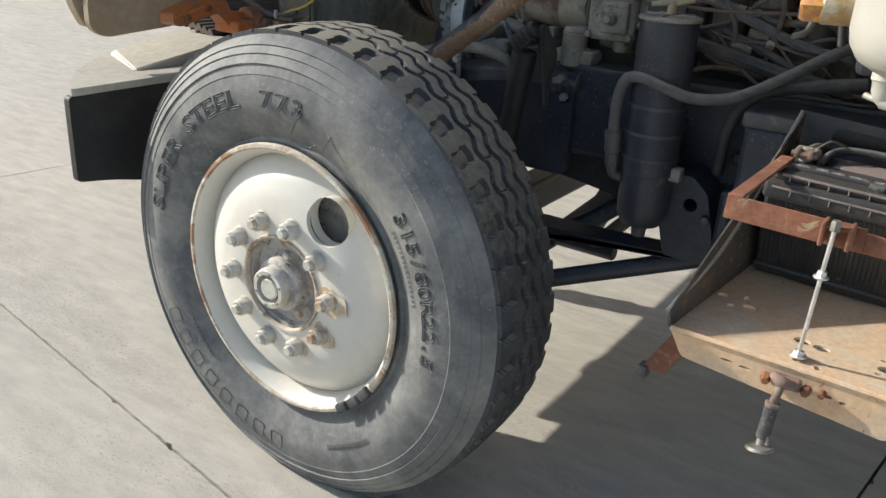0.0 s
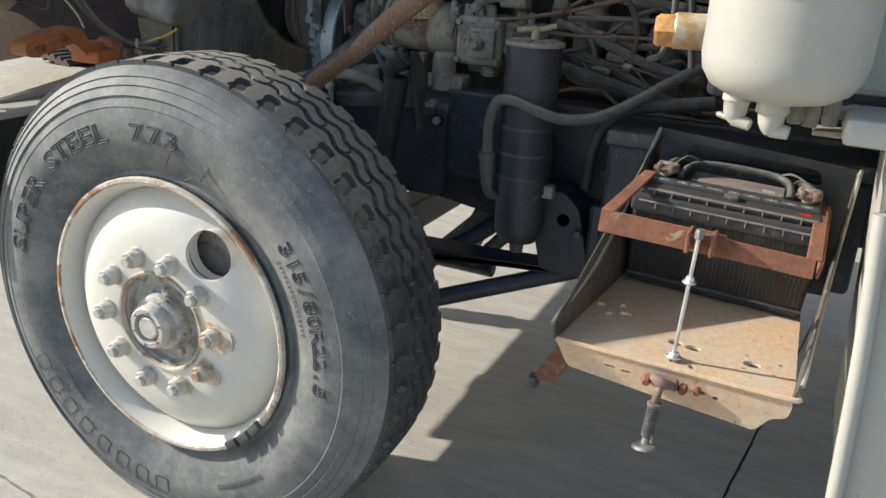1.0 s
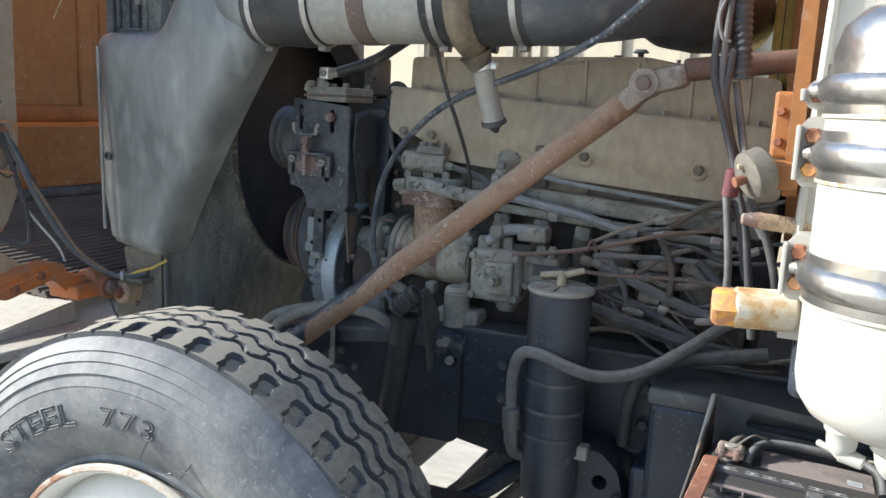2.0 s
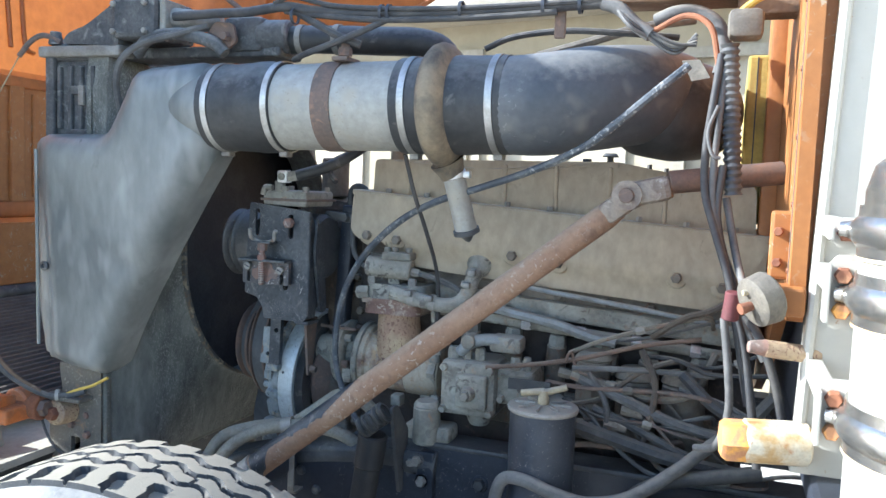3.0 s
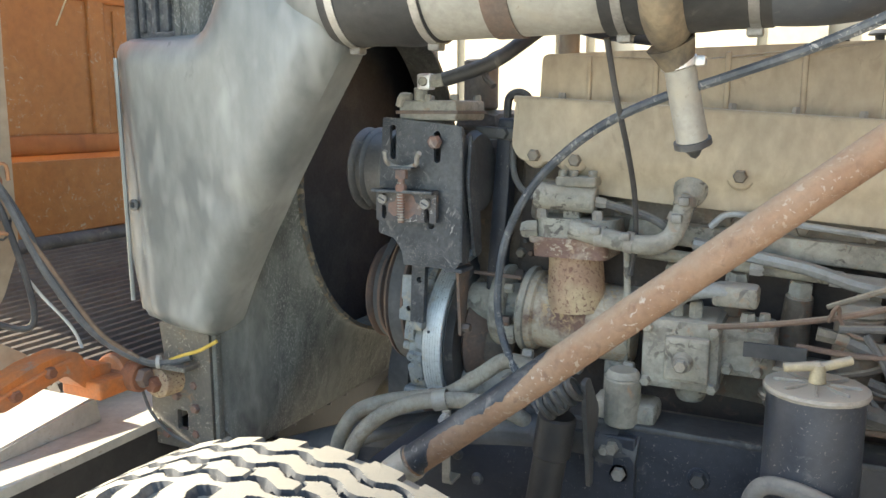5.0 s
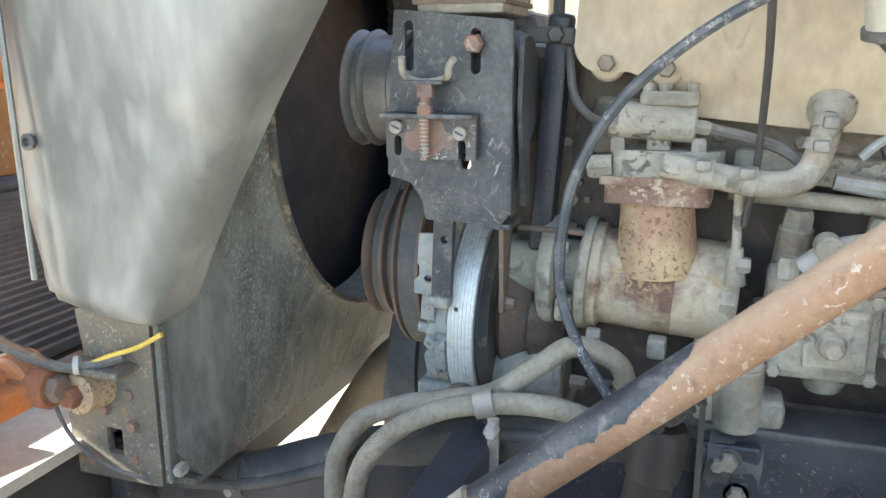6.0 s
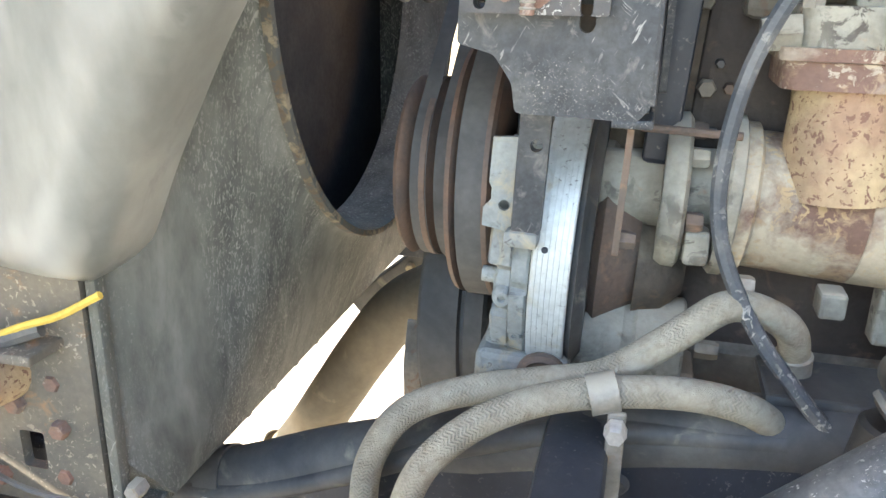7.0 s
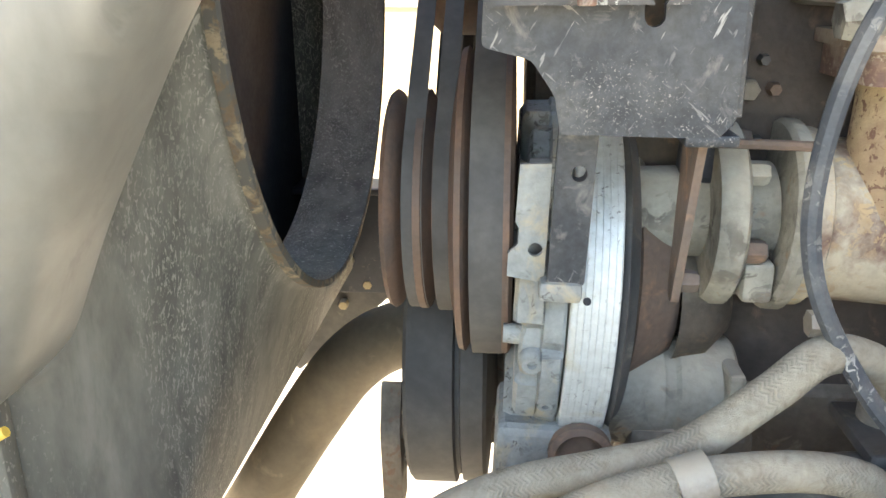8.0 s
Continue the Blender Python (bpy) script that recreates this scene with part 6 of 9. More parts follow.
part("outlet", rod(fresh(), (-0.10, 1.05, 1.46), (-0.10, 1.05, 1.56), 0.035), "engine_dark", wp)
idler = thing("fan_pulley", (-0.2, 1.20, 1.25), "dark fan drive pulley at the engine front", "pulley")
part("sheave", rod(fresh(), (-0.258, 1.20, 1.30), (-0.165, 1.20, 1.30), 0.084, seg=32), "pulley", idler)
part("spindle", rod(fresh(), (-0.26, 1.20, 1.30), (-0.03, 1.20, 1.30), 0.03), "engine_dark", idler)
part("pulley_shaft", rod(fresh(), (-0.165, PUL_Y, PUL_Z), (-0.05, PUL_Y, PUL_Z), 0.045, seg=24), "engine_dark", pul)
crank = thing("crank_pulley", (-0.22, 1.08, 0.75), "large dark crankshaft pulley with a wide belt", "pulley")
part("damper", lathe(fresh(), basis((-0.272, 1.115, 0.875), (-0.178, 1.115, 0.875)), [(0, 0.03), (0, 0.161), (0.004, 0.165), (0.050, 0.165), (0.052, 0.156), (0.056, 0.156), (0.058, 0.163), (0.080, 0.163), (0.084, 0.157), (0.094, 0.05)], 64), "belt", crank)
part("crank_hub", rod(fresh(), (-0.18, 1.115, 0.875), (-0.05, 1.115, 0.875), 0.07, seg=28), "engine_dark", crank)
bracket_low = thing("front_mount", (-0.28, 1.0, 0.7), "dark engine mount bracket below the pulleys", "bracket")
part("leg", plate(fresh(), yz_frame(-0.284), rounded([(1.02, 0.70), (1.06, 0.70), (1.06, 0.84), (1.03, 0.86), (1.01, 0.80)], 0.01), 0.022), "engine_dark", bracket_low)
part("arm", box(fresh(), (-0.295, 1.02, 0.79), (-0.05, 1.05, 0.825), 0.006), "engine_dark", bracket_low)
part("strap", sweep(fresh(), [(-0.315, 1.03, 0.62), (-0.30, 1.03, 0.70), (-0.285, 1.04, 0.76)], 0.008, 8), "steel_dull", bracket_low)
lower_hose = thing("radiator_hose", (-0.4, 1.25, 0.55), "thick brown-dusted lower radiator hose", "hose")
part("hose", sweep(fresh(), [(-0.66, 1.22, 0.42), (-0.61, 1.235, 0.44), (-0.555, 1.245, 0.51), (-0.500, 1.25, 0.60), (-0.448, 1.25, 0.684), (-0.390, 1.25, 0.765), (-0.330, 1.25, 0.809), (-0.24, 1.25, 0.83), (-0.12, 1.25, 0.83)], 0.046, 22, 8), "hose_brown", lower_hose)
part("hose_end", sweep(fresh(), [(-0.70, 1.215, 0.42), (-0.66, 1.22, 0.42), (-0.61, 1.235, 0.44), (-0.590, 1.239, 0.463)], 0.053, 20), "rib_brown", lower_hose)
part("hose_clamp", ring_band(fresh(), (-0.598, 1.237, 0.455), (-0.588, 1.239, 0.468), 0.053, 0.003, 28), "steel_dull", lower_hose)
low_bar = thing("radiator_support_bar", (-0.4, 1.65, 0.62), "black steel cross bar with two small bolts", "bracket")
TIP_B = Matrix.Rotation(radians(-41), 4, "Y")
part("bar", box(fresh(), (-0.64, 1.635, 0.655), (-0.30, 1.70, 0.725), 0.004, TIP_B), "black_dusty", low_bar)
part("rail_end", box(fresh(), (-0.36, 1.64, 0.74), (-0.10, 1.70, 0.80), 0.004), "black_dusty", low_bar)
part("hanger", box(fresh(), (-0.30, 1.64, 0.655), (-0.25, 1.665, 0.80), 0.004), "black_dusty", low_bar)
for x, z in ((-0.479, 0.698), (-0.431, 0.740)):
    part("bolt", hexa(fresh(), (x, 1.637, z), (x, 1.618, z), 0.010), "brass", low_bar)

# ---- air-conditioning compressor on its slotted plate ----
plate_t = thing("tensioner_plate", (-0.10, 0.78, 1.18), "scuffed black steel mounting plate with slots", "bracket")
pl = rounded([(-0.176, 1.447), (-0.026, 1.432), (-0.024, 1.190), (-0.034, 1.178), (-0.136, 1.180), (-0.140, 1.205), (-0.156, 1.228), (-0.188, 1.236), (-0.184, 1.34)], 0.004, 2)
slots = [slot2(-0.156, 1.402, 0.012, 0.062), slot2(-0.068, 1.395, 0.013, 0.056), slot2(-0.166, 1.279, 0.011, 0.030), slot2(-0.080, 1.266, 0.013, 0.036)]
face = part("face_plate", plate(fresh(), xz_frame(0.776), pl, 0.008, slots), "scuffed", plate_t)
part("edge_bend", sweep(fresh(), [(-0.0255, 0.7805, 1.43), (-0.0245, 0.7805, 1.30), (-0.0245, 0.7805, 1.192)], 0.0048, 8), "scuffed", plate_t)
part("side_flange", plate(fresh(), yz_frame(-0.0245), rounded([(0.780, 1.430), (0.79, 1.430), (0.835, 1.36), (0.845, 1.29), (0.815, 1.185), (0.780, 1.185)], 0.004), 0.007), "scuffed", plate_t)
part("gusset", plate(fresh(), yz_frame(-0.012), rounded([(0.80, 1.42), (0.83, 1.36), (0.85, 1.20), (0.82, 1.195), (0.79, 1.33)], 0.01), 0.006), "scuffed", plate_t)
part("foot_flange", box(fresh(), (-0.055, 0.776, 1.172), (-0.02, 0.83, 1.180), 0.002), "scuffed", plate_t)
part("slot_bolt", hexa(fresh(), (-0.068, 0.770, 1.404), (-0.068, 0.757, 1.404), 0.0125), "lug_rust", plate_t, "rusty slot bolt")
cross_p = part("tension_lug", plate(fresh(), xz_frame(0.758), rounded([(-0.182, 1.262), (-0.062, 1.262), (-0.062, 1.320), (-0.182, 1.320)], 0.003, 2), 0.010, [slot2(-0.166, 1.278, 0.010, 0.026), slot2(-0.080, 1.274, 0.010, 0.026)]), "lug_dark", plate_t, "scuffed black lug with a rusty middle")
part("lug_lip", box(fresh(), (-0.183, 0.738, 1.314), (-0.061, 0.770, 1.320), 0.002), "scuffed", cross_p)
part("rust_patch", plate(fresh(), xz_frame(0.7572), rounded([(-0.158, 1.281), (-0.146, 1.270), (-0.134, 1.276), (-0.118, 1.266), (-0.104, 1.277), (-0.092, 1.274), (-0.088, 1.292), (-0.101, 1.296), (-0.106, 1.309), (-0.116, 1.313), (-0.138, 1.312), (-0.143, 1.298), (-0.156, 1.294)], 0.0025, 2), 0.0012), "lug_rust", cross_p, "orange rust patch")
for x, z in ((-0.166, 1.302), (-0.081, 1.296)):
    s = part("slot_screw", rod(fresh(), (x, 0.759, z), (x, 0.749, z), 0.0095, 0.009, 20), "screw_grey", plate_t)
    part("screw_slot", box(fresh(), (x - 0.006, 0.7478, z - 0.0012), (x + 0.006, 0.7500, z + 0.0012), 0, Matrix.Rotation(radians(25), 4, "Y")), "black_paint", s)
tb = part("tension_bolt", rod(fresh(), (-0.125, 0.745, 1.262), (-0.123, 0.745, 1.352), 0.0058, seg=14), "lug_rust", plate_t, "threaded tension bolt")
for k in range(14):
    z = 1.266 + 0.005 * k
    part("thread", lathe(fresh(), basis((-0.125, 0.745, z), (-0.125, 0.745, z + 0.0025)), [(0, 0.0058), (0.00125, 0.0068), (0.0025, 0.0058)], 12), "steel_dull", tb)
part("bolt_head", hexa(fresh(), (-0.123, 0.745, 1.340), (-0.1225, 0.745, 1.358), 0.011), "lug_rust", tb)
part("bolt_collar", hexa(fresh(), (-0.124, 0.745, 1.318), (-0.124, 0.745, 1.330), 0.010), "lug_rust", tb)
part("top_yoke", sweep(fresh(), [(-0.150, 0.735, 1.388), (-0.152, 0.742, 1.372), (-0.146, 0.750, 1.362), (-0.123, 0.750, 1.358), (-0.098, 0.750, 1.364), (-0.092, 0.744, 1.378), (-0.084, 0.738, 1.386)], 0.0045, 8), "steel_dull", plate_t, "bent steel yoke")
part("yoke_plate", box(fresh(), (-0.146, 0.735, 1.356), (-0.098, 0.770, 1.361), 0.0015), "scuffed", plate_t)
ac = thing("ac_compressor", (-0.10, 0.85, 1.3), "dusty air-conditioning compressor with a ribbed pulley", "compressor")
part("body", lathe(fresh(), basis((-0.178, CP_Y, CP_Z), (-0.02, CP_Y, CP_Z)), [(0, 0), (0, 0.07), (0.01, 0.078), (0.14, 0.078), (0.155, 0.07), (0.158, 0)], 36), "black_dusty", ac)
top = part("top_block", box(fresh(), (-0.150, 0.785, 1.440), (-0.036, 0.92, 1.476), 0.007), "cast_grey", ac)
part("top_gasket", box(fresh(), (-0.154, 0.782, 1.452), (-0.032, 0.925, 1.458), 0.001), "rust_grey", ac)
for x, y in ((-0.142, 0.795), (-0.095, 0.792), (-0.046, 0.80), (-0.142, 0.90), (-0.046, 0.90)):
    part("top_bolt", hexa(fresh(), (x, y, 1.474), (x, y, 1.486), 0.008), "cast_grey", top)
part("top_lug", sweep(fresh(), [(-0.148, 0.785, 1.466), (-0.140, 0.782, 1.482), (-0.122, 0.782, 1.482)], 0.007, 8), "cast_grey", top)
part("service_valve", rod(fresh(), (-0.110, 0.795, 1.475), (-0.110, 0.795, 1.498), 0.012), "cast_grey", ac)
fitb = part("hose_fitting", box(fresh(), (-0.112, 0.782, 1.494), (-0.086, 0.808, 1.522), 0.004), "zinc", ac, "bright hose fitting")
part("fitting_screw", rod(fresh(), (-0.098, 0.783, 1.508), (-0.098, 0.776, 1.508), 0.008, seg=14), "cast_grey", fitb)
part("fitting_nut", hexa(fresh(), (-0.086, 0.795, 1.509), (-0.066, 0.797, 1.511), 0.013), "cast_grey", ac)
part("clutch_pulley", lathe(fresh(), basis((-0.270, CP_Y, CP_Z), (-0.183, CP_Y, CP_Z)), [(0, 0.02), (0, 0.060), (0.004, 0.078), (0.008, 0.081), (0.011, 0.078), (0.016, 0.068), (0.024, 0.068), (0.029, 0.080), (0.032, 0.081), (0.035, 0.078), (0.038, 0.073), (0.070, 0.073), (0.074, 0.079), (0.087, 0.079), (0.087, 0.02)], 48), "pulley_dark", ac, "worn steel clutch pulley")

# ---- injection pump cluster ----
inj = thing("injection_pump", (0.39, 0.85, 1.0), "dust-caked fuel pump with fittings and levers", "fuel pump")
part("body", box(fresh(), (0.295, 0.80, 1.005), (0.42, 0.93, 1.125), 0.012), "cast_grey", inj)
part("face_cover", box(fresh(), (0.335, 0.785, 1.025), (0.405, 0.805, 1.100), 0.006), "cast_grey", inj)
part("shaft_boss", rod(fresh(), (0.365, 0.792, 1.060), (0.365, 0.768, 1.060), 0.018, 0.014, 20), "cast_grey", inj)
part("shaft_nut", hexa(fresh(), (0.365, 0.770, 1.060), (0.365, 0.756, 1.060), 0.011), "steel_dull", inj)
part("rear_body", box(fresh(), (0.41, 0.82, 1.035), (0.50, 0.93, 1.115), 0.012), "cast_grey", inj)
part("lower_bowl", rod(fresh(), (0.37, 0.86, 1.01), (0.37, 0.86, 0.975), 0.035, 0.022, 20), "cast_grey", inj)
part("side_bowl", rod(fresh(), (0.52, 0.855, 1.06), (0.52, 0.855, 0.985), 0.040, 0.036, 24), "cast_grey", inj)
part("bowl_band", rod(fresh(), (0.52, 0.855, 1.012), (0.52, 0.855, 1.0), 0.044, seg=24), "engine_dark", inj)
part("stop_lever", box(fresh(), (0.455, 0.775, 1.085), (0.545, 0.780, 1.108), 0.001), "black_dusty", inj)
for k, (x, z, r) in enumerate(((0.315, 1.128, 0.014), (0.345, 1.132, 0.011), (0.375, 1.130, 0.012), (0.455, 1.118, 0.013), (0.48, 1.12, 0.010))):
    part("fitting", hexa(fresh(), (x, 0.835, z - 0.01), (x, 0.835, z + 0.022), r), "cast_grey", inj)
for x, z in ((0.305, 1.018), (0.410, 1.018), (0.305, 1.11), (0.41, 1.112), (0.43, 1.05), (0.475, 1.075), (0.475, 1.05)):
    part("screw", hexa(fresh(), (x, 0.80 if x < 0.42 else 0.82, z), (x, 0.788 if x < 0.42 else 0.805, z), 0.009), "cast_grey", inj)
part("inlet", sweep(fresh(), [(0.33, 0.83, 1.14), (0.36, 0.82, 1.165), (0.40, 0.82, 1.175), (0.44, 0.825, 1.17)], 0.013, 12), "line_steel", inj)
part("banjo", rod(fresh(), (0.355, 0.80, 1.168), (0.355, 0.84, 1.168), 0.016, seg=16), "cast_grey", inj)
part("lug", box(fresh(), (0.40, 0.81, 1.15), (0.47, 0.86, 1.185), 0.008), "cast_grey", inj)
part("red_cap", rod(fresh(), (0.53, 0.86, 0.952), (0.53, 0.86, 0.99), 0.032, seg=20), "red_dull", inj, "dull red cap")
strainer = thing("fuel_strainer", (0.63, 0.88, 1.05), "dusty grey fuel strainer on the engine side", "fuel filter")
part("bowl", rod(fresh(), (0.615, 0.875, 1.04), (0.615, 0.875, 1.145), 0.036, seg=24), "engine_dark", strainer)
part("cap", rod(fresh(), (0.615, 0.875, 1.145), (0.615, 0.875, 1.165), 0.040, 0.03, 24), "cast_grey", strainer)
part("mount", box(fresh(), (0.585, 0.89, 1.11), (0.66, 0.94, 1.15), 0.006), "engine_dark", strainer)
cooler = thing("oil_cooler", (0.75, 0.90, 1.0), "dark oil filter canisters on the engine side", "oil filter")
for x in (0.705, 0.80):
    c = part("canister", rod(fresh(), (x, 0.885, 0.965), (x, 0.885, 1.11), 0.043, seg=24), "engine_dark", cooler)
    part("canister_cap", rod(fresh(), (x, 0.885, 1.11), (x, 0.885, 1.135), 0.046, 0.038, 24), "engine_dark", c)
stub = thing("steering_box_cap", (0.275, 0.80, 0.95), "dusty cylindrical steel cap beside the frame", "fitting")
part("cap", rod(fresh(), (0.268, 0.80, 0.935), (0.268, 0.80, 1.018), 0.030, seg=24), "cast_grey", stub)
part("cap_top", rod(fresh(), (0.268, 0.80, 1.016), (0.268, 0.80, 1.030), 0.030, 0.026, 24), "cast_grey", stub)
part("base", box(fresh(), (0.215, 0.79, 0.935), (0.325, 0.86, 0.975), 0.012), "cast_grey", stub)

# ---- rusty support strut ----
strut = thing("support_strut", (0.35, 0.57, 1.2), "rusty brown strut pipe with peeling black paint", "strut")
S0, S1 = Vector((0.0, 0.515, 0.92)), Vector((0.693, 0.62, 1.484))
part("pipe", lathe(fresh(), basis(S0, S1), [(0.0, 0), (0.0, 0.022), (0.01, 0.0245), (0.86, 0.0235), (0.885, 0.020), (0.905, 0.011)], 28), "strut_rust", strut)
way = (S1 - S0).normalized()
bm = fresh()
m = basis(S0, S1)
top_way = m.to_3x3().inverted() @ Vector((0, 0, 1))
a_top = math.atan2(top_way.y, top_way.x)
rng_p = random.Random(12)
rows = []
for k in range(97):
    h = 0.025 + 0.275 * k / 96
    drip = 0.20 * max(0.0, math.sin(120 * h + 2 * math.sin(37 * h))) ** 4 + rng_p.uniform(-0.04, 0.04)
    wide = [1.10 + 0.16 * math.sin(31 * h + sgn) + drip for sgn in (0, 2)]
    if h < 0.075:
        wide = [w + 1.7 * (0.075 - h) / 0.05 for w in wide]
    if h > 0.215:
        wide = [w * math.sqrt(max(0.002, 1 - ((h - 0.215) / 0.0855) ** 2)) for w in wide]
    lo, hi = a_top - min(wide[0], 3.1), a_top + min(wide[1], 3.1)
    rows.append([bm.verts.new(m @ Vector((0.0250 * math.cos(lo + (hi - lo) * j / 24), 0.0250 * math.sin(lo + (hi - lo) * j / 24), h))) for j in range(25)])
for p, q in zip(rows, rows[1:]):
    for j in range(24):
        bm.faces.new((p[j], p[j + 1], q[j + 1], q[j]))
part("paint_remnant", bm, "scuffed", strut, "flaking black paint on the lower end", smooth=60)
part("lower_boot", sweep(fresh(), [S0 - way * 0.065, S0 - way * 0.02, S0 + way * 0.02], 0.03, 20, 6, [0.020, 0.026, 0.028]), "steel_dull", strut)
part("lower_bracket", box(fresh(), (-0.09, 0.49, 0.84), (-0.03, 0.79, 0.90), 0.01), "black_paint", strut)
knuckle = part("knuckle", box(fresh(), (0.685, 0.588, 1.483), (0.775, 0.633, 1.526), 0.012, Matrix.Rotation(radians(-14), 4, "Y")), "clevis_grey", strut, "greyed rusty clevis joint")
part("clevis_pin", rod(fresh(), (0.70, 0.575, 1.497), (0.70, 0.645, 1.497), 0.013, seg=16), "rust_grey", knuckle)
part("clevis_tip", box(fresh(), (0.655, 0.590, 1.455), (0.705, 0.628, 1.495), 0.008, Matrix.Rotation(radians(-38), 4, "Y")), "clevis_grey", knuckle)
for sy in (0.582, 0.630):
    part("clevis_ear", lathe(fresh(), basis((0.700, sy, 1.497), (0.700, sy + 0.010, 1.497)), [(0, 0), (0, 0.026), (0.010, 0.026), (0.010, 0)], 20), "clevis_grey", knuckle)
part("rear_tube", rod(fresh(), (0.765, 0.612, 1.522), (0.95, 0.66, 1.545), 0.020, seg=20), "pulley", strut)

# ---- fuel filter canister ----
filt = thing("fuel_filter", (0.56, 0.64, 0.64), "tall black filter canister with a wing-nut lid", "filter")
FX, FY = 0.560, 0.642
part("canister", lathe(fresh(), basis((FX, FY, 0.625), (FX, FY, 1.092)), [(0, 0), (0.0, 0.022), (0.008, 0.045), (0.03, 0.056), (0.06, 0.058), (0.13, 0.058), (0.132, 0.062), (0.46, 0.062), (0.467, 0.060)], 40), "black_paint", filt)
lid = part("lid", lathe(fresh(), basis((FX, FY, 1.088), (FX, FY, 1.112)), [(0, 0.060), (0.0, 0.0655), (0.004, 0.0670), (0.008, 0.0655), (0.010, 0.058), (0.008, 0.040), (0.011, 0.018), (0.012, 0.0)], 40), "steel_dull", filt, "dull silver lid")
for k in range(8):
    a = radians(45 * k)
    bm = box(fresh(), (0.016, -0.0015, 1.096), (0.054, 0.0015, 1.1015), 0.001)
    bm.transform(Matrix.Translation((FX, FY, 0)) @ Matrix.Rotation(a, 4, "Z"))
    part("lid_rib", bm, "steel_dull", lid)
wing = part("wing_nut", rod(fresh(), (FX, FY, 1.10), (FX, FY, 1.126), 0.011, 0.009, 16), "brass", filt, "brass wing nut")
part("wing", rod(fresh(), (FX - 0.042, FY - 0.008, 1.118), (FX + 0.002, FY, 1.124), 0.0062, 0.0070, 12), "brass", wing)
part("wing", rod(fresh(), (FX - 0.002, FY, 1.120), (FX + 0.040, FY + 0.016, 1.132), 0.0070, 0.0062, 12), "brass", wing)
for z in (0.905, 0.845, 0.79):
    part("band", ring_band(fresh(), (FX, FY, z), (FX, FY, z + 0.007), 0.0622, 0.0015), "black_dusty", filt)
part("drain", rod(fresh(), (FX, FY, 0.60), (FX, FY, 0.63), 0.016, 0.019, 12), "black_dusty", filt)
part("mount", box(fresh(), (FX - 0.03, FY + 0.05, 0.76), (FX + 0.03, 0.787, 0.86), 0.006), "black_paint", filt)
part("clamp_lug", box(fresh(), (0.612, 0.625, 0.748), (0.640, 0.655, 0.778), 0.004), "steel_dull", filt)
fhose = thing("filter_hose", (0.6, 0.62, 0.9), "grey rubber hose from the filter along the frame", "hose")
part("hose", sweep(fresh(), [(0.487, 0.60, 0.80), (0.484, 0.596, 0.87), (0.488, 0.593, 0.93), (0.505, 0.588, 0.965), (0.545, 0.575, 0.972), (0.60, 0.572, 0.958), (0.66, 0.585, 0.945), (0.73, 0.62, 0.955), (0.80, 0.67, 0.995), (0.88, 0.74, 1.05), (0.95, 0.80, 1.08)], 0.0120, 16), "cable_grey", fhose)
part("ferrule", rod(fresh(), (0.487, 0.60, 0.795), (0.485, 0.597, 0.845), 0.018, seg=16), "black_dusty", fhose)
part("fitting", hexa(fresh(), (0.488, 0.602, 0.765), (0.487, 0.60, 0.797), 0.016), "black_dusty", fhose)
part("elbow", sweep(fresh(), [(0.488, 0.602, 0.768), (0.493, 0.61, 0.745), (0.515, 0.628, 0.735)], 0.013, 12), "black_dusty", fhose)
fhose2 = thing("return_hose", (0.75, 0.75, 0.8), "black rubber hose dropping beside the frame", "hose")
part("hose", sweep(fresh(), [(0.95, 0.72, 1.0), (0.86, 0.70, 0.985), (0.78, 0.69, 0.965), (0.725, 0.70, 0.925), (0.70, 0.71, 0.86), (0.69, 0.73, 0.76)], 0.014, 14), "cable", fhose2)
side_box = thing("frame_side_box", (0.85, 0.75, 0.7), "black steel box hung on the frame rail", "box")
part("box_body", box(fresh(), (0.755, 0.62, 0.66), (1.28, 0.784, 0.90), 0.012), "black_paint", side_box)
part("box_lid", box(fresh(), (0.750, 0.614, 0.898), (1.285, 0.784, 0.932), 0.008), "black_dusty", side_box)
for x in (0.79, 1.0, 1.21):
    part("box_bolt", hexa(fresh(), (x, 0.621, 0.70), (x, 0.608, 0.70), 0.011), "black_dusty", side_box)


# ---- battery and tray ----
tray = thing("battery_tray", (1.02, 0.32, 0.62), "rusty open steel battery tray with worn paint", "tray")
T0, T1, T3 = Vector((0.827, 0.088, 0.677)), Vector((1.207, 0.098, 0.668)), Vector((0.868, 0.540, 0.690))


def quad_sheet(corners, thick, n=1):
    """A bent-steel panel between four corners with real thickness."""
    bm = fresh()
    a, b, c, d = [Vector(v) for v in corners]
    up = (b - a).cross(d - a).normalized() * thick
    lo = [bm.verts.new(v) for v in (a, b, c, d)]
    hi = [bm.verts.new(v + up) for v in (a, b, c, d)]
    bm.faces.new(lo[::-1])
    bm.faces.new(hi)
    for k in range(4):
        l = (k + 1) % 4
        bm.faces.new((lo[k], lo[l], hi[l], hi[k]))
    bmesh.ops.bevel(bm, geom=list(bm.edges), offset=thick * 0.3, segments=1, affect="EDGES")
    return bm


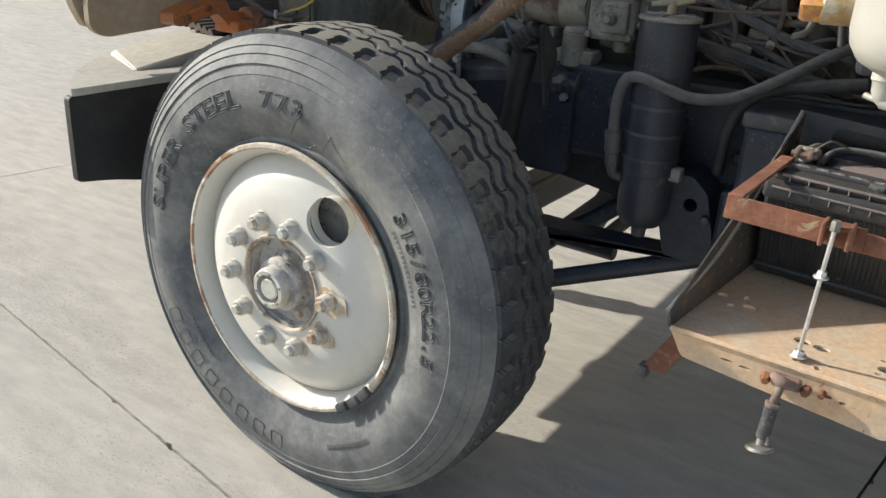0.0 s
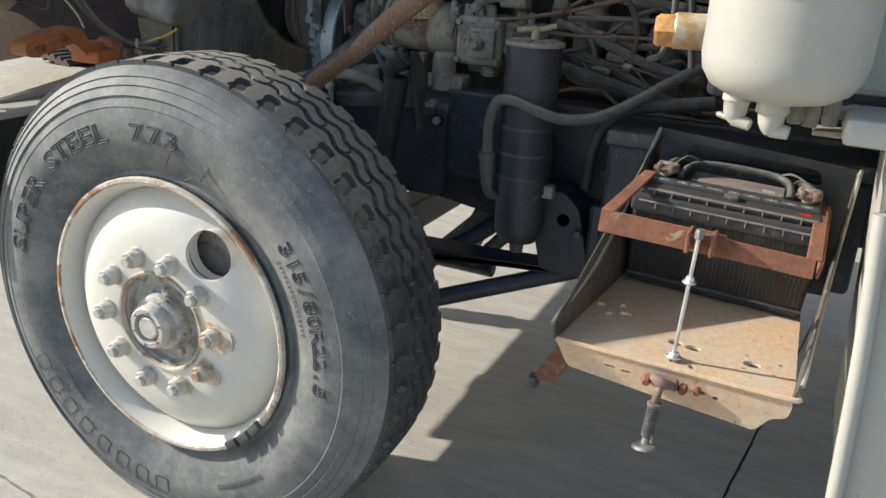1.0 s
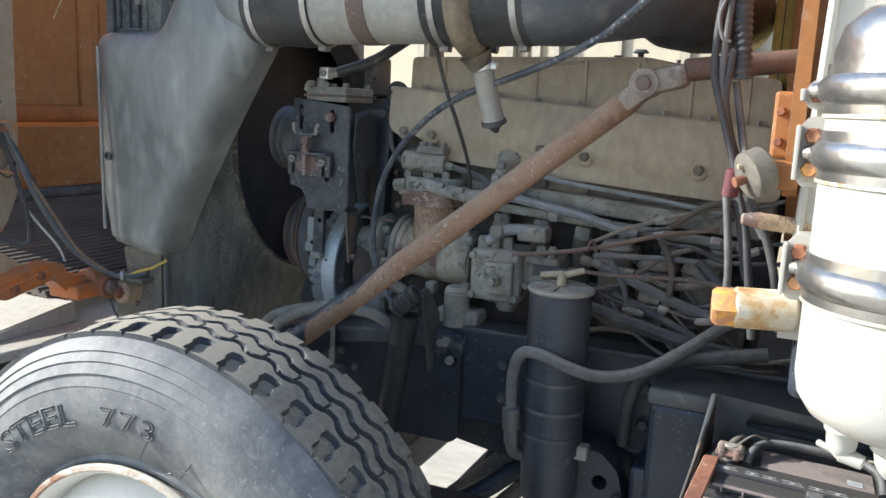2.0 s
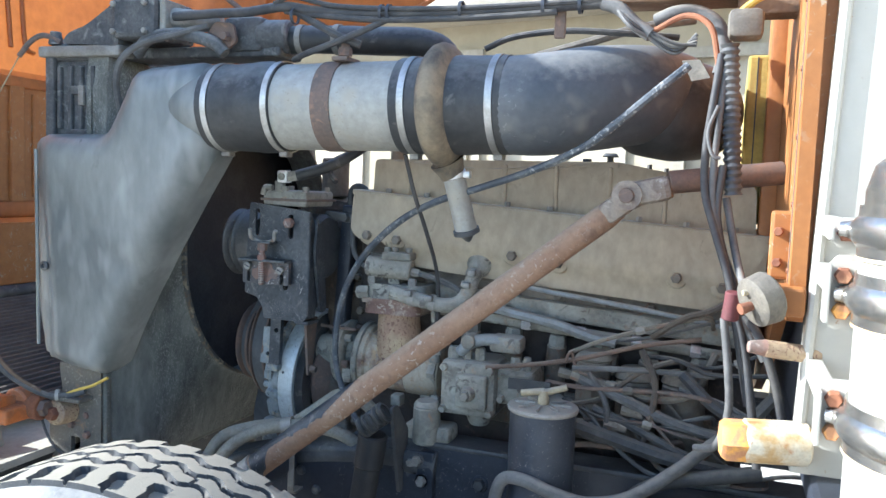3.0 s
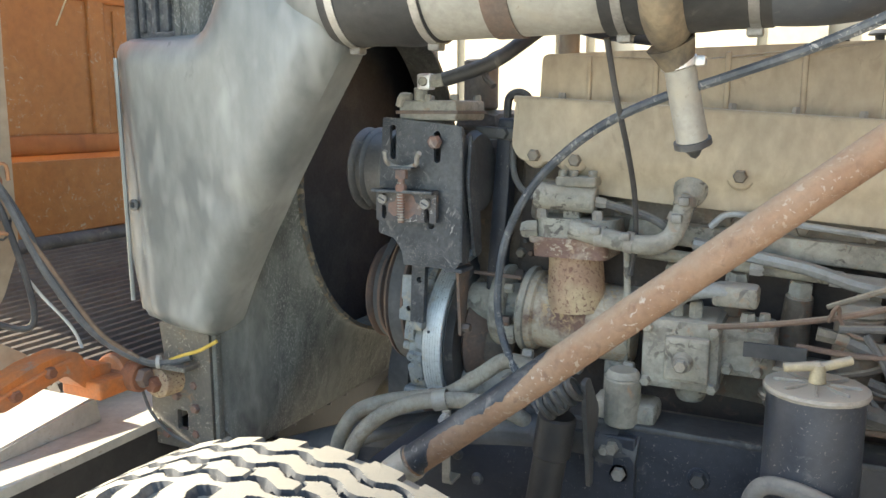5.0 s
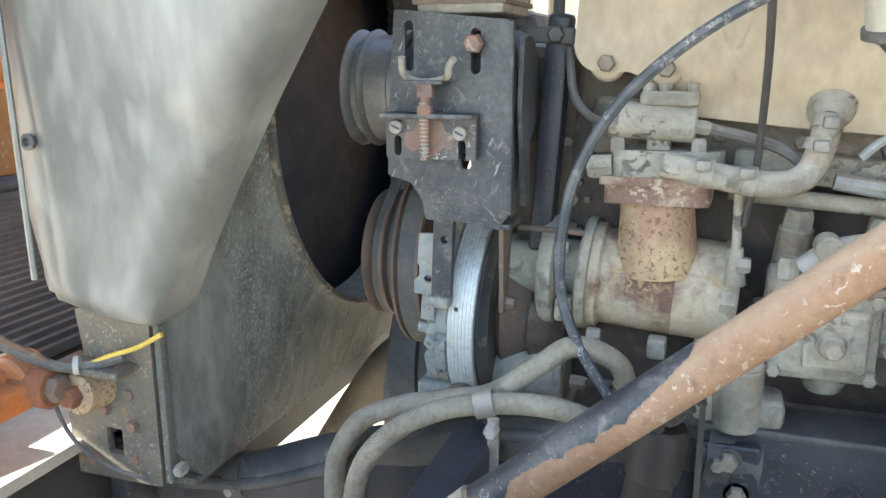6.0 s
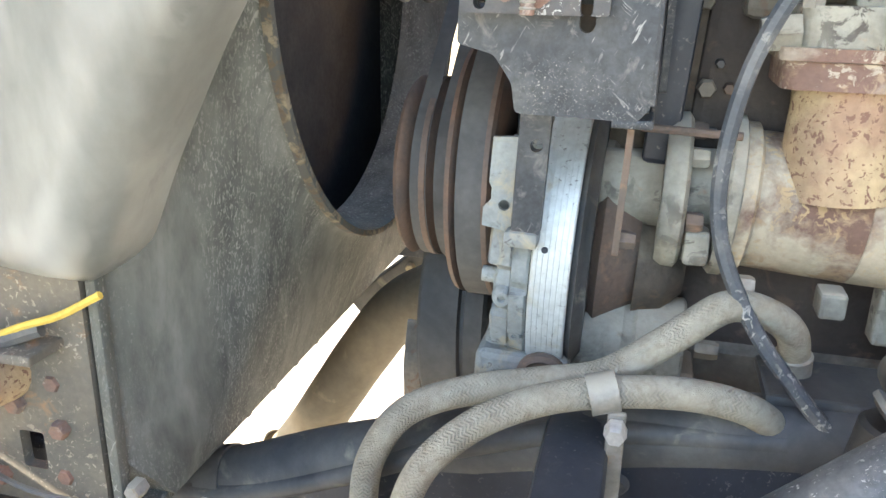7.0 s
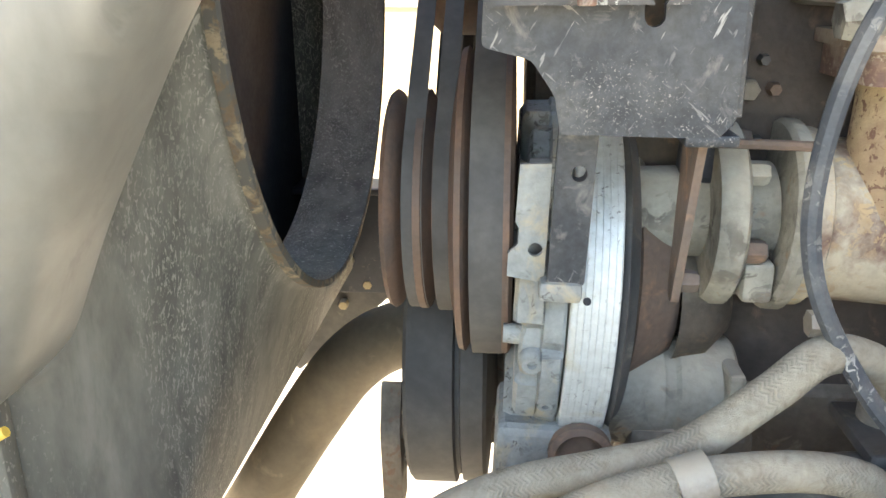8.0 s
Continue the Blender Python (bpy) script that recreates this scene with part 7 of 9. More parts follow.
ex, ey = (T1 - T0).normalized(), (T3 - T0).normalized()
ez = ex.cross(ey).normalized()
ey = ez.cross(ex)
floor_m = Matrix((ex, ey, ez)).transposed().to_4x4()
floor_m.translation = T0
W_T, D_T = (T1 - T0).length, 0.452
holes = [circle2(0.040, 0.174, 0.008, 12), slot2(0.062, 0.139, 0.010, 0.022), circle2(0.090, 0.157, 0.011, 14, 0.008), slot2(0.078, 0.187, 0.009, 0.020), circle2(0.188, 0.096, 0.013, 16, 0.010), circle2(0.218, 0.091, 0.013, 16, 0.009),
         circle2(0.312, 0.086, 0.014, 16, 0.010), circle2(0.306, 0.112, 0.007, 10, 0.003), circle2(0.358, 0.106, 0.006, 10, 0.003), circle2(0.303, 0.066, 0.0065, 10, 0.003), circle2(0.350, 0.068, 0.006, 10, 0.0025), circle2(0.192, 0.030, 0.005, 10), circle2(0.224, 0.026, 0.006, 10)]
bottom = part("bottom", plate(fresh(), floor_m, rounded([(0.006, 0.004), (W_T - 0.006, 0.004), (W_T, 0.02), (W_T, D_T), (0, D_T), (0, 0.02)], 0.010), 0.005, holes), "rust_tan", tray, "tan and rust stained tray floor with holes")
lip_m = Matrix((ex, ez, -ey)).transposed().to_4x4()
lip_m.translation = T0 - ey * 0.001
lip_line = rounded([(0.004, 0.004), (0.030, -0.042), (0.30, -0.064), (0.335, -0.067), (W_T - 0.026, -0.038), (W_T - 0.004, -0.032), (W_T, -0.010), (W_T - 0.004, 0.004)], 0.008, 3)
part("front_lip", plate(fresh(), lip_m, lip_line, 0.005, [circle2(0.246, -0.026, 0.009, 10, 0.003), circle2(0.270, -0.029, 0.005, 8, 0.003), circle2(0.100, -0.022, 0.010, 10, 0.002), circle2(0.128, -0.024, 0.009, 10, 0.002)]), "rust_tan", tray, "chipped front lip with an oblique end")
part("lip_fold", sweep(fresh(), [T0 + ex * 0.006 + ez * 0.002, T0.lerp(T1, 0.5) + ez * 0.002, T1 - ex * 0.010 + ez * 0.002, T1 + ex * 0.001 + ey * 0.014 + ez * 0.006], 0.005, 8), "rust_tan", tray)
# side walls get a darker colour than the floor for their shade
part("left_wall", quad_sheet([T0, Vector((0.874, 0.538, 0.690)), Vector((0.878, 0.538, 0.962)), T0 + Vector((-0.003, 0.0, 0.030))], 0.005), "tray_wall", tray, "rusty side wall, darkened for shade, with a bare edge")
part("left_edge", sweep(fresh(), [T0 + Vector((-0.004, 0, 0.028)), Vector((0.853, 0.27, 0.785)), Vector((0.876, 0.538, 0.964))], 0.0045, 8), "steel_dull", tray)
part("right_wall", quad_sheet([T1, T1 + Vector((0.006, 0, 0.030)), Vector((1.246, 0.540, 0.935)), Vector((1.238, 0.543, 0.676))], 0.005), "tray_wall", tray)
part("right_edge", sweep(fresh(), [T1 + Vector((0.006, 0, 0.028)), Vector((1.228, 0.33, 0.80)), Vector((1.247, 0.54, 0.938))], 0.004, 8), "steel_dull", tray)
back_m = Matrix(((1, 0, 0, 0), (0, 0, -1, 0.545), (0, 1, 0, 0), (0, 0, 0, 1)))
part("back_wall", plate(fresh(), back_m, rounded([(0.872, 0.68), (1.245, 0.68), (1.245, 0.938), (0.872, 0.966)], 0.008), 0.006, [rounded([(0.93, 0.915), (1.19, 0.897), (1.18, 0.925), (0.94, 0.944)], 0.012)]), "black_dusty", tray, "black slotted back wall")
for x in (0.985, 1.068):
    part("rivet", rod(fresh(), (x, 0.096, 0.650), (x, 0.080, 0.649), 0.005, seg=10), "rust", tray)
part("hook_tab", quad_sheet([Vector((0.800, 0.074, 0.598)), Vector((0.838, 0.082, 0.596)), Vector((0.876, 0.150, 0.664)), Vector((0.836, 0.150, 0.664))], 0.006), "rust", tray, "rusty bent tab")
part("tab_end", box(fresh(), (0.796, 0.066, 0.584), (0.812, 0.090, 0.606), 0.003), "black_dusty", tray)
tbolt = thing("tray_bolt", (1.015, 0.05, 0.58), "rusty T-bolt with sleeve under the tray", "bolt")
part("bracket", box(fresh(), (0.998, 0.074, 0.644), (1.040, 0.088, 0.664), 0.005), "lug_rust", tbolt)
part("bracket_nose", sweep(fresh(), [(1.000, 0.080, 0.660), (1.014, 0.062, 0.662), (1.032, 0.068, 0.658)], 0.008, 10, 5, [0.007, 0.010, 0.007]), "lug_rust", tbolt)
for x in (0.990, 1.047):
    part("bracket_bolt", hexa(fresh(), (x, 0.086, 0.652), (x, 0.070, 0.650), 0.0075), "rust", tbolt)
part("hook", sweep(fresh(), [(1.014, 0.066, 0.656), (1.014, 0.056, 0.650), (1.013, 0.050, 0.640), (1.011, 0.047, 0.622)], 0.0065, 10), "rod_rust", tbolt)
part("sleeve", rod(fresh(), (1.012, 0.048, 0.630), (1.009, 0.044, 0.572), 0.0100, seg=16), "lug_dark", tbolt)
part("sleeve_ring", rod(fresh(), (1.0122, 0.0482, 0.633), (1.0118, 0.0478, 0.626), 0.0112, seg=16), "lug_rust", tbolt)
part("stem", rod(fresh(), (1.009, 0.044, 0.575), (1.008, 0.042, 0.556), 0.006), "steel_dull", tbolt)
part("cotter", rod(fresh(), (1.017, 0.040, 0.580), (1.019, 0.038, 0.566), 0.0035, seg=8), "screw_grey", tbolt)
part("foot", lathe(fresh(), basis((1.008, 0.042, 0.560), (1.010, 0.040, 0.546)), [(0, 0.006), (0.002, 0.018), (0.006, 0.021), (0.010, 0.014), (0.010, 0)], 20), "screw_grey", tbolt)

battery = thing("battery", (1.04, 0.36, 0.675), "black truck battery with corroded terminals", "battery")
BT = Matrix.Translation((1.040, 0.410, 0.79)) @ Matrix.Rotation(radians(2.0), 4, "Y") @ Matrix.Translation((0, 0, -0.79))


def on_battery(bm):
    bm.transform(BT)
    return bm


def case_front(z):
    """Depth of the case's front face, which draws back towards its foot."""
    return -0.084 + 0.072 * max(0.0, (0.852 - z) / 0.17)


body = box(fresh(), (-0.160, -0.084, 0.684), (0.160, 0.085, 0.852), 0.006)
for v in body.verts:
    if v.co.y < 0:
        v.co.y += case_front(v.co.z) + 0.084
case = part("case", on_battery(body), "battery", battery)
for k in range(40):
    x = -0.153 + 0.0078 * k
    part("case_rib", on_battery(sweep(fresh(), [(x, case_front(0.845) - 0.0005, 0.845), (x, case_front(0.712) - 0.0005, 0.712)], 0.0024, 6, 2, smooth=False)), "battery", case)
part("foot_ledge", on_battery(sweep(fresh(), [(-0.160, case_front(0.703) - 0.002, 0.703), (0.160, case_front(0.703) - 0.002, 0.703)], 0.0042, 8, 2, smooth=False)), "battery", case)
part("lid", on_battery(box(fresh(), (-0.164, -0.090, 0.848), (0.164, 0.088, 0.880), 0.006)), "battery", battery, "black lid with faded printing")
lidtop = part("lid_step", on_battery(box(fresh(), (-0.156, -0.078, 0.877), (0.156, 0.084, 0.893), 0.007)), "battery", battery)
part("lid_ridge", on_battery(box(fresh(), (-0.148, -0.040, 0.890), (0.148, 0.082, 0.899), 0.005)), "battery", battery)
for k in range(9):
    x = -0.128 + 0.031 * k
    part("lid_notch", on_battery(box(fresh(), (x, -0.0825, 0.881), (x + 0.0022, -0.076, 0.891), 0.0005, seg=1)), "battery_dust", lidtop)
    part("lid_notch", on_battery(box(fresh(), (x + 0.008, -0.0925, 0.858), (x + 0.0100, -0.088, 0.869), 0.0005, seg=1)), "battery_dust", lidtop)
part("lid_groove", on_battery(box(fresh(), (-0.150, -0.0925, 0.868), (0.150, -0.0885, 0.8715), 0.0008)), "battery_dust", lidtop)
part("lid_groove", on_battery(box(fresh(), (-0.140, -0.0815, 0.8885), (0.146, -0.0765, 0.8925), 0.0008)), "battery_dust", lidtop)
part("vent_plug", on_battery(box(fresh(), (-0.011, -0.066, 0.892), (0.015, -0.042, 0.9005), 0.003)), "rubber_black", battery, "square black vent plug")
for x, w in ((-0.126, 0.034), (-0.088, 0.020), (-0.062, 0.022), (-0.030, 0.030), (0.004, 0.022), (0.032, 0.030), (0.066, 0.024), (0.096, 0.026), (0.126, 0.022)):
    part("print_bar", on_battery(box(fresh(), (x - w / 2, -0.034, 0.8985), (x + w / 2, -0.0325, 0.8995), 0)), "label_grey", lidtop)
    part("print_bar", on_battery(box(fresh(), (x - w / 2, -0.026, 0.8985), (x + w * 0.4, -0.0245, 0.8995), 0)), "label_grey", lidtop)
    part("print_bar", on_battery(box(fresh(), (x - w * 0.1, -0.0325, 0.8985), (x + w * 0.1, -0.026, 0.8993), 0)), "label_grey", lidtop)
part("handle_well", on_battery(box(fresh(), (-0.078, 0.004, 0.8980), (0.084, 0.072, 0.9005), 0.001)), "battery_dust", battery, "dusty red-brown handle well")
part("handle", on_battery(sweep(fresh(), [(-0.098, -0.004, 0.900), (-0.094, 0.024, 0.911), (-0.080, 0.054, 0.917), (-0.052, 0.066, 0.920), (0.0, 0.069, 0.921), (0.056, 0.066, 0.920), (0.082, 0.052, 0.917), (0.092, 0.024, 0.911), (0.094, -0.004, 0.900)], 0.0070, 10)), "rubber_black", battery)
part("sticker", on_battery(box(fresh(), (0.046, 0.012, 0.9003), (0.068, 0.030, 0.9012), 0)), "label_grey", battery)
part("red_mark", on_battery(box(fresh(), (0.116, -0.063, 0.8925), (0.136, -0.053, 0.8940), 0.0005)), "red", battery, "red polarity mark")
for sx, side in ((-0.126, 1), (0.124, -1)):
    t = part("terminal", on_battery(rod(fresh(), (sx, 0.010, 0.896), (sx, 0.010, 0.922), 0.011, 0.0095, 16)), "steel_dull", battery, "corroded lead post")
    part("clamp", on_battery(box(fresh(), (sx - 0.020, -0.006, 0.905), (sx + 0.022, 0.030, 0.921), 0.006)), "clevis_grey", t)
    part("clamp_jaw", on_battery(box(fresh(), (sx - 0.016, -0.018, 0.907), (sx - 0.006, 0.0, 0.922), 0.003)), "clevis_grey", t)
    part("clamp_jaw", on_battery(box(fresh(), (sx + 0.006, -0.018, 0.907), (sx + 0.016, 0.0, 0.922), 0.003)), "lug_rust", t)
    part("clamp_bolt", on_battery(hexa(fresh(), (sx - 0.021, -0.012, 0.914), (sx + 0.021, -0.012, 0.914), 0.0055)), "lug_rust", t)
    part("cable_end", on_battery(sweep(fresh(), [(sx, 0.026, 0.914), (sx + 0.010 * side, 0.050, 0.917), (sx + 0.022 * side, 0.078, 0.908), (sx + 0.030 * side, 0.098, 0.880), (sx + 0.032 * side, 0.102, 0.84)], 0.008, 10)), "cable", t)
    part("frayed_wire", on_battery(sweep(fresh(), [(sx + 0.01, 0.028, 0.918), (sx + 0.030 * side, 0.040, 0.934), (sx + 0.050 * side, 0.062, 0.926)], 0.0022, 6)), "lamp_grey", t)
holder = thing("battery_clamp", (1.03, 0.2, 0.85), "rusty angle-iron battery hold-down frame", "clamp")
part("front_bar", plate(fresh(), xz_frame(0.150), [(0.864, 0.859), (1.064, 0.853), (1.064, 0.889), (0.866, 0.896)], 0.006), "bar_rust", holder, "rusty bar with worn yellow paint")
part("front_bar", plate(fresh(), xz_frame(0.157), [(1.045, 0.852), (1.194, 0.845), (1.194, 0.875), (1.045, 0.882)], 0.006), "bar_rust", holder, "plain rusty bar")
part("left_bar", quad_sheet([Vector((0.866, 0.150, 0.893)), Vector((0.890, 0.150, 0.893)), Vector((0.905, 0.400, 0.905)), Vector((0.881, 0.400, 0.905))], 0.006), "bar_rust", holder)
part("right_bar", quad_sheet([Vector((1.180, 0.160, 0.874)), Vector((1.202, 0.160, 0.873)), Vector((1.206, 0.440, 0.884)), Vector((1.184, 0.440, 0.885))], 0.005), "bar_rust", holder)
part("right_leg", quad_sheet([Vector((1.198, 0.160, 0.846)), Vector((1.202, 0.440, 0.860)), Vector((1.206, 0.440, 0.884)), Vector((1.202, 0.160, 0.873))], 0.004), "bar_rust", holder)
for sx in (1.012, 1.048):
    part("hook_cheek", box(fresh(), (sx - 0.003, 0.112, 0.862), (sx + 0.003, 0.150, 0.897), 0.002), "bar_rust", holder)
part("hook_plate", box(fresh(), (1.012, 0.118, 0.888), (1.048, 0.151, 0.894), 0.002), "bar_rust", holder)
hrod = thing("hold_down_rod", (1.02, 0.12, 0.68), "bright zinc hold-down rod with nuts", "rod")
R0, R1 = Vector((1.019, 0.128, 0.678)), Vector((1.028, 0.112, 0.902))
part("rod", rod(fresh(), R0, R1, 0.0032, seg=14), "zinc", hrod)
part("top_nut", hexa(fresh(), R1 - Vector((0, 0, 0.012)), R1 + Vector((0, 0, 0.003)), 0.0075), "screw_grey", hrod)
mid = R0.lerp(R1, 0.62)
part("middle_nut", hexa(fresh(), mid, mid + Vector((0.0005, -0.001, 0.008)), 0.0075), "zinc", hrod)
part("washer", rod(fresh(), mid - Vector((0, 0, 0.003)), mid, 0.011, seg=16), "zinc", hrod)
part("bottom_nut", hexa(fresh(), R0 + Vector((0, 0, 0.002)), R0 + Vector((0.0005, -0.001, 0.010)), 0.009), "zinc", hrod)
part("bottom_washer", rod(fresh(), R0, R0 + Vector((0, 0, 0.003)), 0.013, seg=16), "zinc", hrod)

# ---- white tank on the cab ----
tank = thing("air_tank", (1.085, 0.06, 1.10), "white painted air tank held by bright steel straps", "tank")
KX, KY, KR = 1.098, 0.062, 0.104
shell_t = part("shell", lathe(fresh(), basis((KX, KY, 1.112), (KX, KY, 1.60)), [(0, 0), (0.001, 0.03), (0.008, 0.066), (0.020, 0.088), (0.038, 0.100), (0.058, KR), (0.355, KR)], 64), "white_paint", tank)
part("top_dome", lathe(fresh(), basis((KX, KY, 1.465), (KX, KY, 1.60)), [(0, KR - 0.001), (0.050, KR - 0.001), (0.075, 0.096), (0.092, 0.078), (0.101, 0.05), (0.104, 0.0)], 64), "strap", tank, "bare grey metal top of the tank")
part("top_plug", hexa(fresh(), (KX - 0.055, KY - 0.01, 1.556), (KX - 0.062, KY - 0.01, 1.585), 0.016), "steel_dull", tank)
for z in (1.475, 1.408, 1.280):
    part("strap_band", lathe(fresh(), basis((KX, KY, z - 0.026), (KX, KY, z + 0.026)), [(0, KR + 0.0005), (0.0, KR + 0.003), (0.011, KR + 0.0035), (0.013, KR + 0.006), (0.019, KR + 0.0105), (0.026, KR + 0.012), (0.033, KR + 0.0105), (0.039, KR + 0.006), (0.041, KR + 0.0035), (0.052, KR + 0.003), (0.052, KR + 0.0005)], 72), "strap", tank, "bright rounded strap")
    part("strap_rust", lathe(fresh(), basis((KX, KY, z - 0.0285), (KX, KY, z - 0.0245)), [(0, KR + 0.0008), (0.0005, KR + 0.0036), (0.0040, KR + 0.0036)], 72), "tank_rust", tank, "rust-stained lower strap edge")
for lo, hi, bolts, straps in ((1.456, 1.487, (1.471,), (1.475,)), (1.370, 1.448, (1.427, 1.390), (1.408,)), (1.240, 1.316, (1.297, 1.262), (1.280,))):
    ear = rounded([(0.970, lo + 0.010), (0.977, lo), (1.002, lo), (1.002, hi), (0.979, hi), (0.970, hi - 0.012)], 0.004, 2)
    a = part("strap_anchor", plate(fresh(), xz_frame(0.100), ear, 0.007), "white_paint", tank, "white strap plate with rusty bolts")
    part("anchor_fold", box(fresh(), (0.967, 0.082, lo + 0.008), (0.972, 0.108, hi - 0.010), 0.001), "white_paint", a)
    for k, z in enumerate(bolts):
        part("anchor_bolt", hexa(fresh(), (0.985, 0.101, z), (0.984, 0.086, z), 0.0092), "rust" if k == 0 else "hex_orange", a)
    part("mount_arm", box(fresh(), (0.978, 0.106, (lo + hi) / 2 - 0.012), (1.000, 0.354, (lo + hi) / 2 + 0.012), 0.003), "white_paint", tank)
    for z in straps:
        part("strap_tongue", sweep(fresh(), [(0.978, 0.091, z), (0.990, 0.086, z), (0.999, 0.068, z), (1.004, 0.030, z)], 0.011, 12, 5, [0.008, 0.0105, 0.0115, 0.0115]), "strap", tank)
part("drain_cock", lathe(fresh(), basis((1.050, 0.060, 1.128), (1.050, 0.058, 1.068)), [(0, 0.019), (0.018, 0.020), (0.021, 0.017), (0.034, 0.016), (0.042, 0.012), (0.049, 0.006), (0.049, 0)], 9), "white_paint", tank)
part("drain_cock", lathe(fresh(), basis((1.097, 0.045, 1.120), (1.099, 0.042, 1.060)), [(0, 0.021), (0.018, 0.022), (0.021, 0.018), (0.034, 0.016), (0.042, 0.012), (0.048, 0.006), (0.048, 0)], 9), "white_paint", tank)
part("cock_lever", rod(fresh(), (1.050, 0.060, 1.083), (1.027, 0.075, 1.086), 0.004), "steel_dull", tank)
part("cock_side", rod(fresh(), (1.050, 0.058, 1.085), (1.073, 0.052, 1.080), 0.010, 0.008, 12), "white_paint", tank)
part("cock_side", rod(fresh(), (1.099, 0.044, 1.080), (1.123, 0.042, 1.078), 0.011, 0.009, 12), "white_paint", tank)
port = thing("pipe_nipple", (0.92, 0.335, 1.17), "rust-streaked pipe nipple with an orange hex plug", "pipe fitting")
part("nipple", rod(fresh(), (0.905, 0.333, 1.171), (0.988, 0.351, 1.172), 0.0300, seg=28), "tank_rust", port)
part("hex_plug", hexa(fresh(), (0.908, 0.333, 1.171), (0.876, 0.328, 1.170), 0.0295, 0.2), "hex_orange", port)
under = thing("tank_fittings", (1.14, 0.10, 1.09), "small grey brass fittings under the tank", "pipe fitting")
for x, z in ((1.125, 1.098), (1.145, 1.096), (1.168, 1.10)):
    part("fitting", hexa(fresh(), (x, 0.09, z + 0.02), (x, 0.088, z - 0.014), 0.012), "cast_grey", under)
part("tee", rod(fresh(), (1.10, 0.092, 1.100), (1.20, 0.11, 1.104), 0.010), "cast_grey", under)

# ---- cab ----
cab = thing("truck_cab", (1.6, 1.2, 1.2), "white truck cab with an orange firewall", "truck cab")
wallb = part("firewall", plate(fresh(), yz_frame(0.972), rounded([(0.362, 1.335), (0.62, 1.32), (0.95, 1.16), (1.4, 1.0), (2.1, 1.0), (2.1, 2.3), (0.362, 2.3)], 0.012), 0.02), "orange_paint", cab, "orange painted firewall with rivets")
part("toe_board", plate(fresh(), yz_frame(1.004), [(0.366, 1.128), (1.42, 0.94), (1.42, 1.02), (0.97, 1.18), (0.64, 1.33), (0.366, 1.345)], 0.012), "black_paint", cab, "black toe board under the firewall")
part("firewall_edge", box(fresh(), (0.953, 0.384, 1.34), (1.012, 0.430, 2.3), 0.005), "orange_paint", cab)
part("edge_seam", box(fresh(), (0.9505, 0.402, 1.345), (0.9535, 0.405, 2.25), 0.001), "rust_grey", cab)
for k in range(9):
    z = 1.40 + 0.095 * k
    part("firewall_rivet", rod(fresh(), (0.954, 0.418, z), (0.9495, 0.418, z), 0.004, seg=10), "rust", wallb)
part("folded_strip", box(fresh(), (0.926, 0.436, 1.385), (0.971, 0.452, 1.485), 0.005), "orange_paint", cab, "orange folded bracket")
for z in (1.41, 1.455):
    part("strip_bolt", hexa(fresh(), (0.938, 0.437, z), (0.936, 0.424, z), 0.007), "rust", cab)
part("insulation", box(fresh(), (0.884, 0.955, 1.445), (0.971, 1.9, 1.79), 0.006), "yellow_foam", cab, "yellow insulation panel")
part("insulation_seam", box(fresh(), (0.902, 0.9535, 1.45), (0.9045, 0.957, 1.785), 0), "black_paint", cab)
part("firewall_flange", box(fresh(), (0.922, 0.90, 1.36), (0.971, 0.952, 2.25), 0.008), "orange_paint", cab)
part("front_pillar", quad_sheet([Vector((0.968, 0.352, 1.13)), Vector((1.13, 0.352, 1.13)), Vector((1.13, 0.352, 2.35)), Vector((1.007, 0.352, 2.35))], -0.030), "white_paint", cab, "white painted cab pillar")
part("pillar_bead", sweep(fresh(), [(0.975, 0.350, 1.14), (0.995, 0.350, 1.75), (1.014, 0.350, 2.34)], 0.007, 8), "white_paint", cab)
part("pillar_return", box(fresh(), (1.105, 0.20, 1.13), (1.13, 0.350, 2.35), 0.006), "white_paint", cab)
# panel is lengthened out of view to x = 2.9 to block low sky light
part("step_panel", quad_sheet([Vector((1.300, 0.08, 0.46)), Vector((1.245, 0.10, 1.105)), Vector((2.90, 0.10, 1.115)), Vector((2.90, 0.08, 0.46))], 0.03), "white_paint", cab, "white lower side panel")
part("step_return", quad_sheet([Vector((1.300, 0.08, 0.46)), Vector((1.300, 0.55, 0.46)), Vector((1.262, 0.55, 1.10)), Vector((1.245, 0.10, 1.10))], 0.02), "white_paint", cab)
part("step_bead", sweep(fresh(), [(1.293, 0.072, 0.46), (1.277, 0.078, 0.75), (1.257, 0.084, 0.98)], 0.012, 10), "white_paint", cab)
part("step_plate", box(fresh(), (1.185, 0.02, 1.075), (1.60, 0.16, 1.110), 0.008), "white_paint", cab)
part("step_tab", box(fresh(), (1.150, 0.14, 1.062), (1.24, 0.19, 1.070), 0.002), "steel_dull", cab)
part("cab_side", box(fresh(), (1.10, 0.17, 1.12), (2.9, 0.20, 2.35), 0.01), "white_paint", cab)
part("cab_floor", box(fresh(), (0.99, 0.2, 1.09), (2.9, 2.1, 1.13), 0.01), "black_paint", cab)
# two unseen boards, added to keep light from passing beneath the truck
part("far_light_block", box(fresh(), (1.20, 2.06, 0.42), (2.90, 2.10, 1.12), 0.01), "white_paint", cab)
part("rear_light_block", box(fresh(), (2.84, 0.14, 0.42), (2.88, 2.06, 0.70), 0.01), "black_paint", cab)
part("cab_roof", box(fresh(), (0.95, 0.16, 2.35), (2.9, 2.2, 2.42), 0.02), "white_paint", cab)
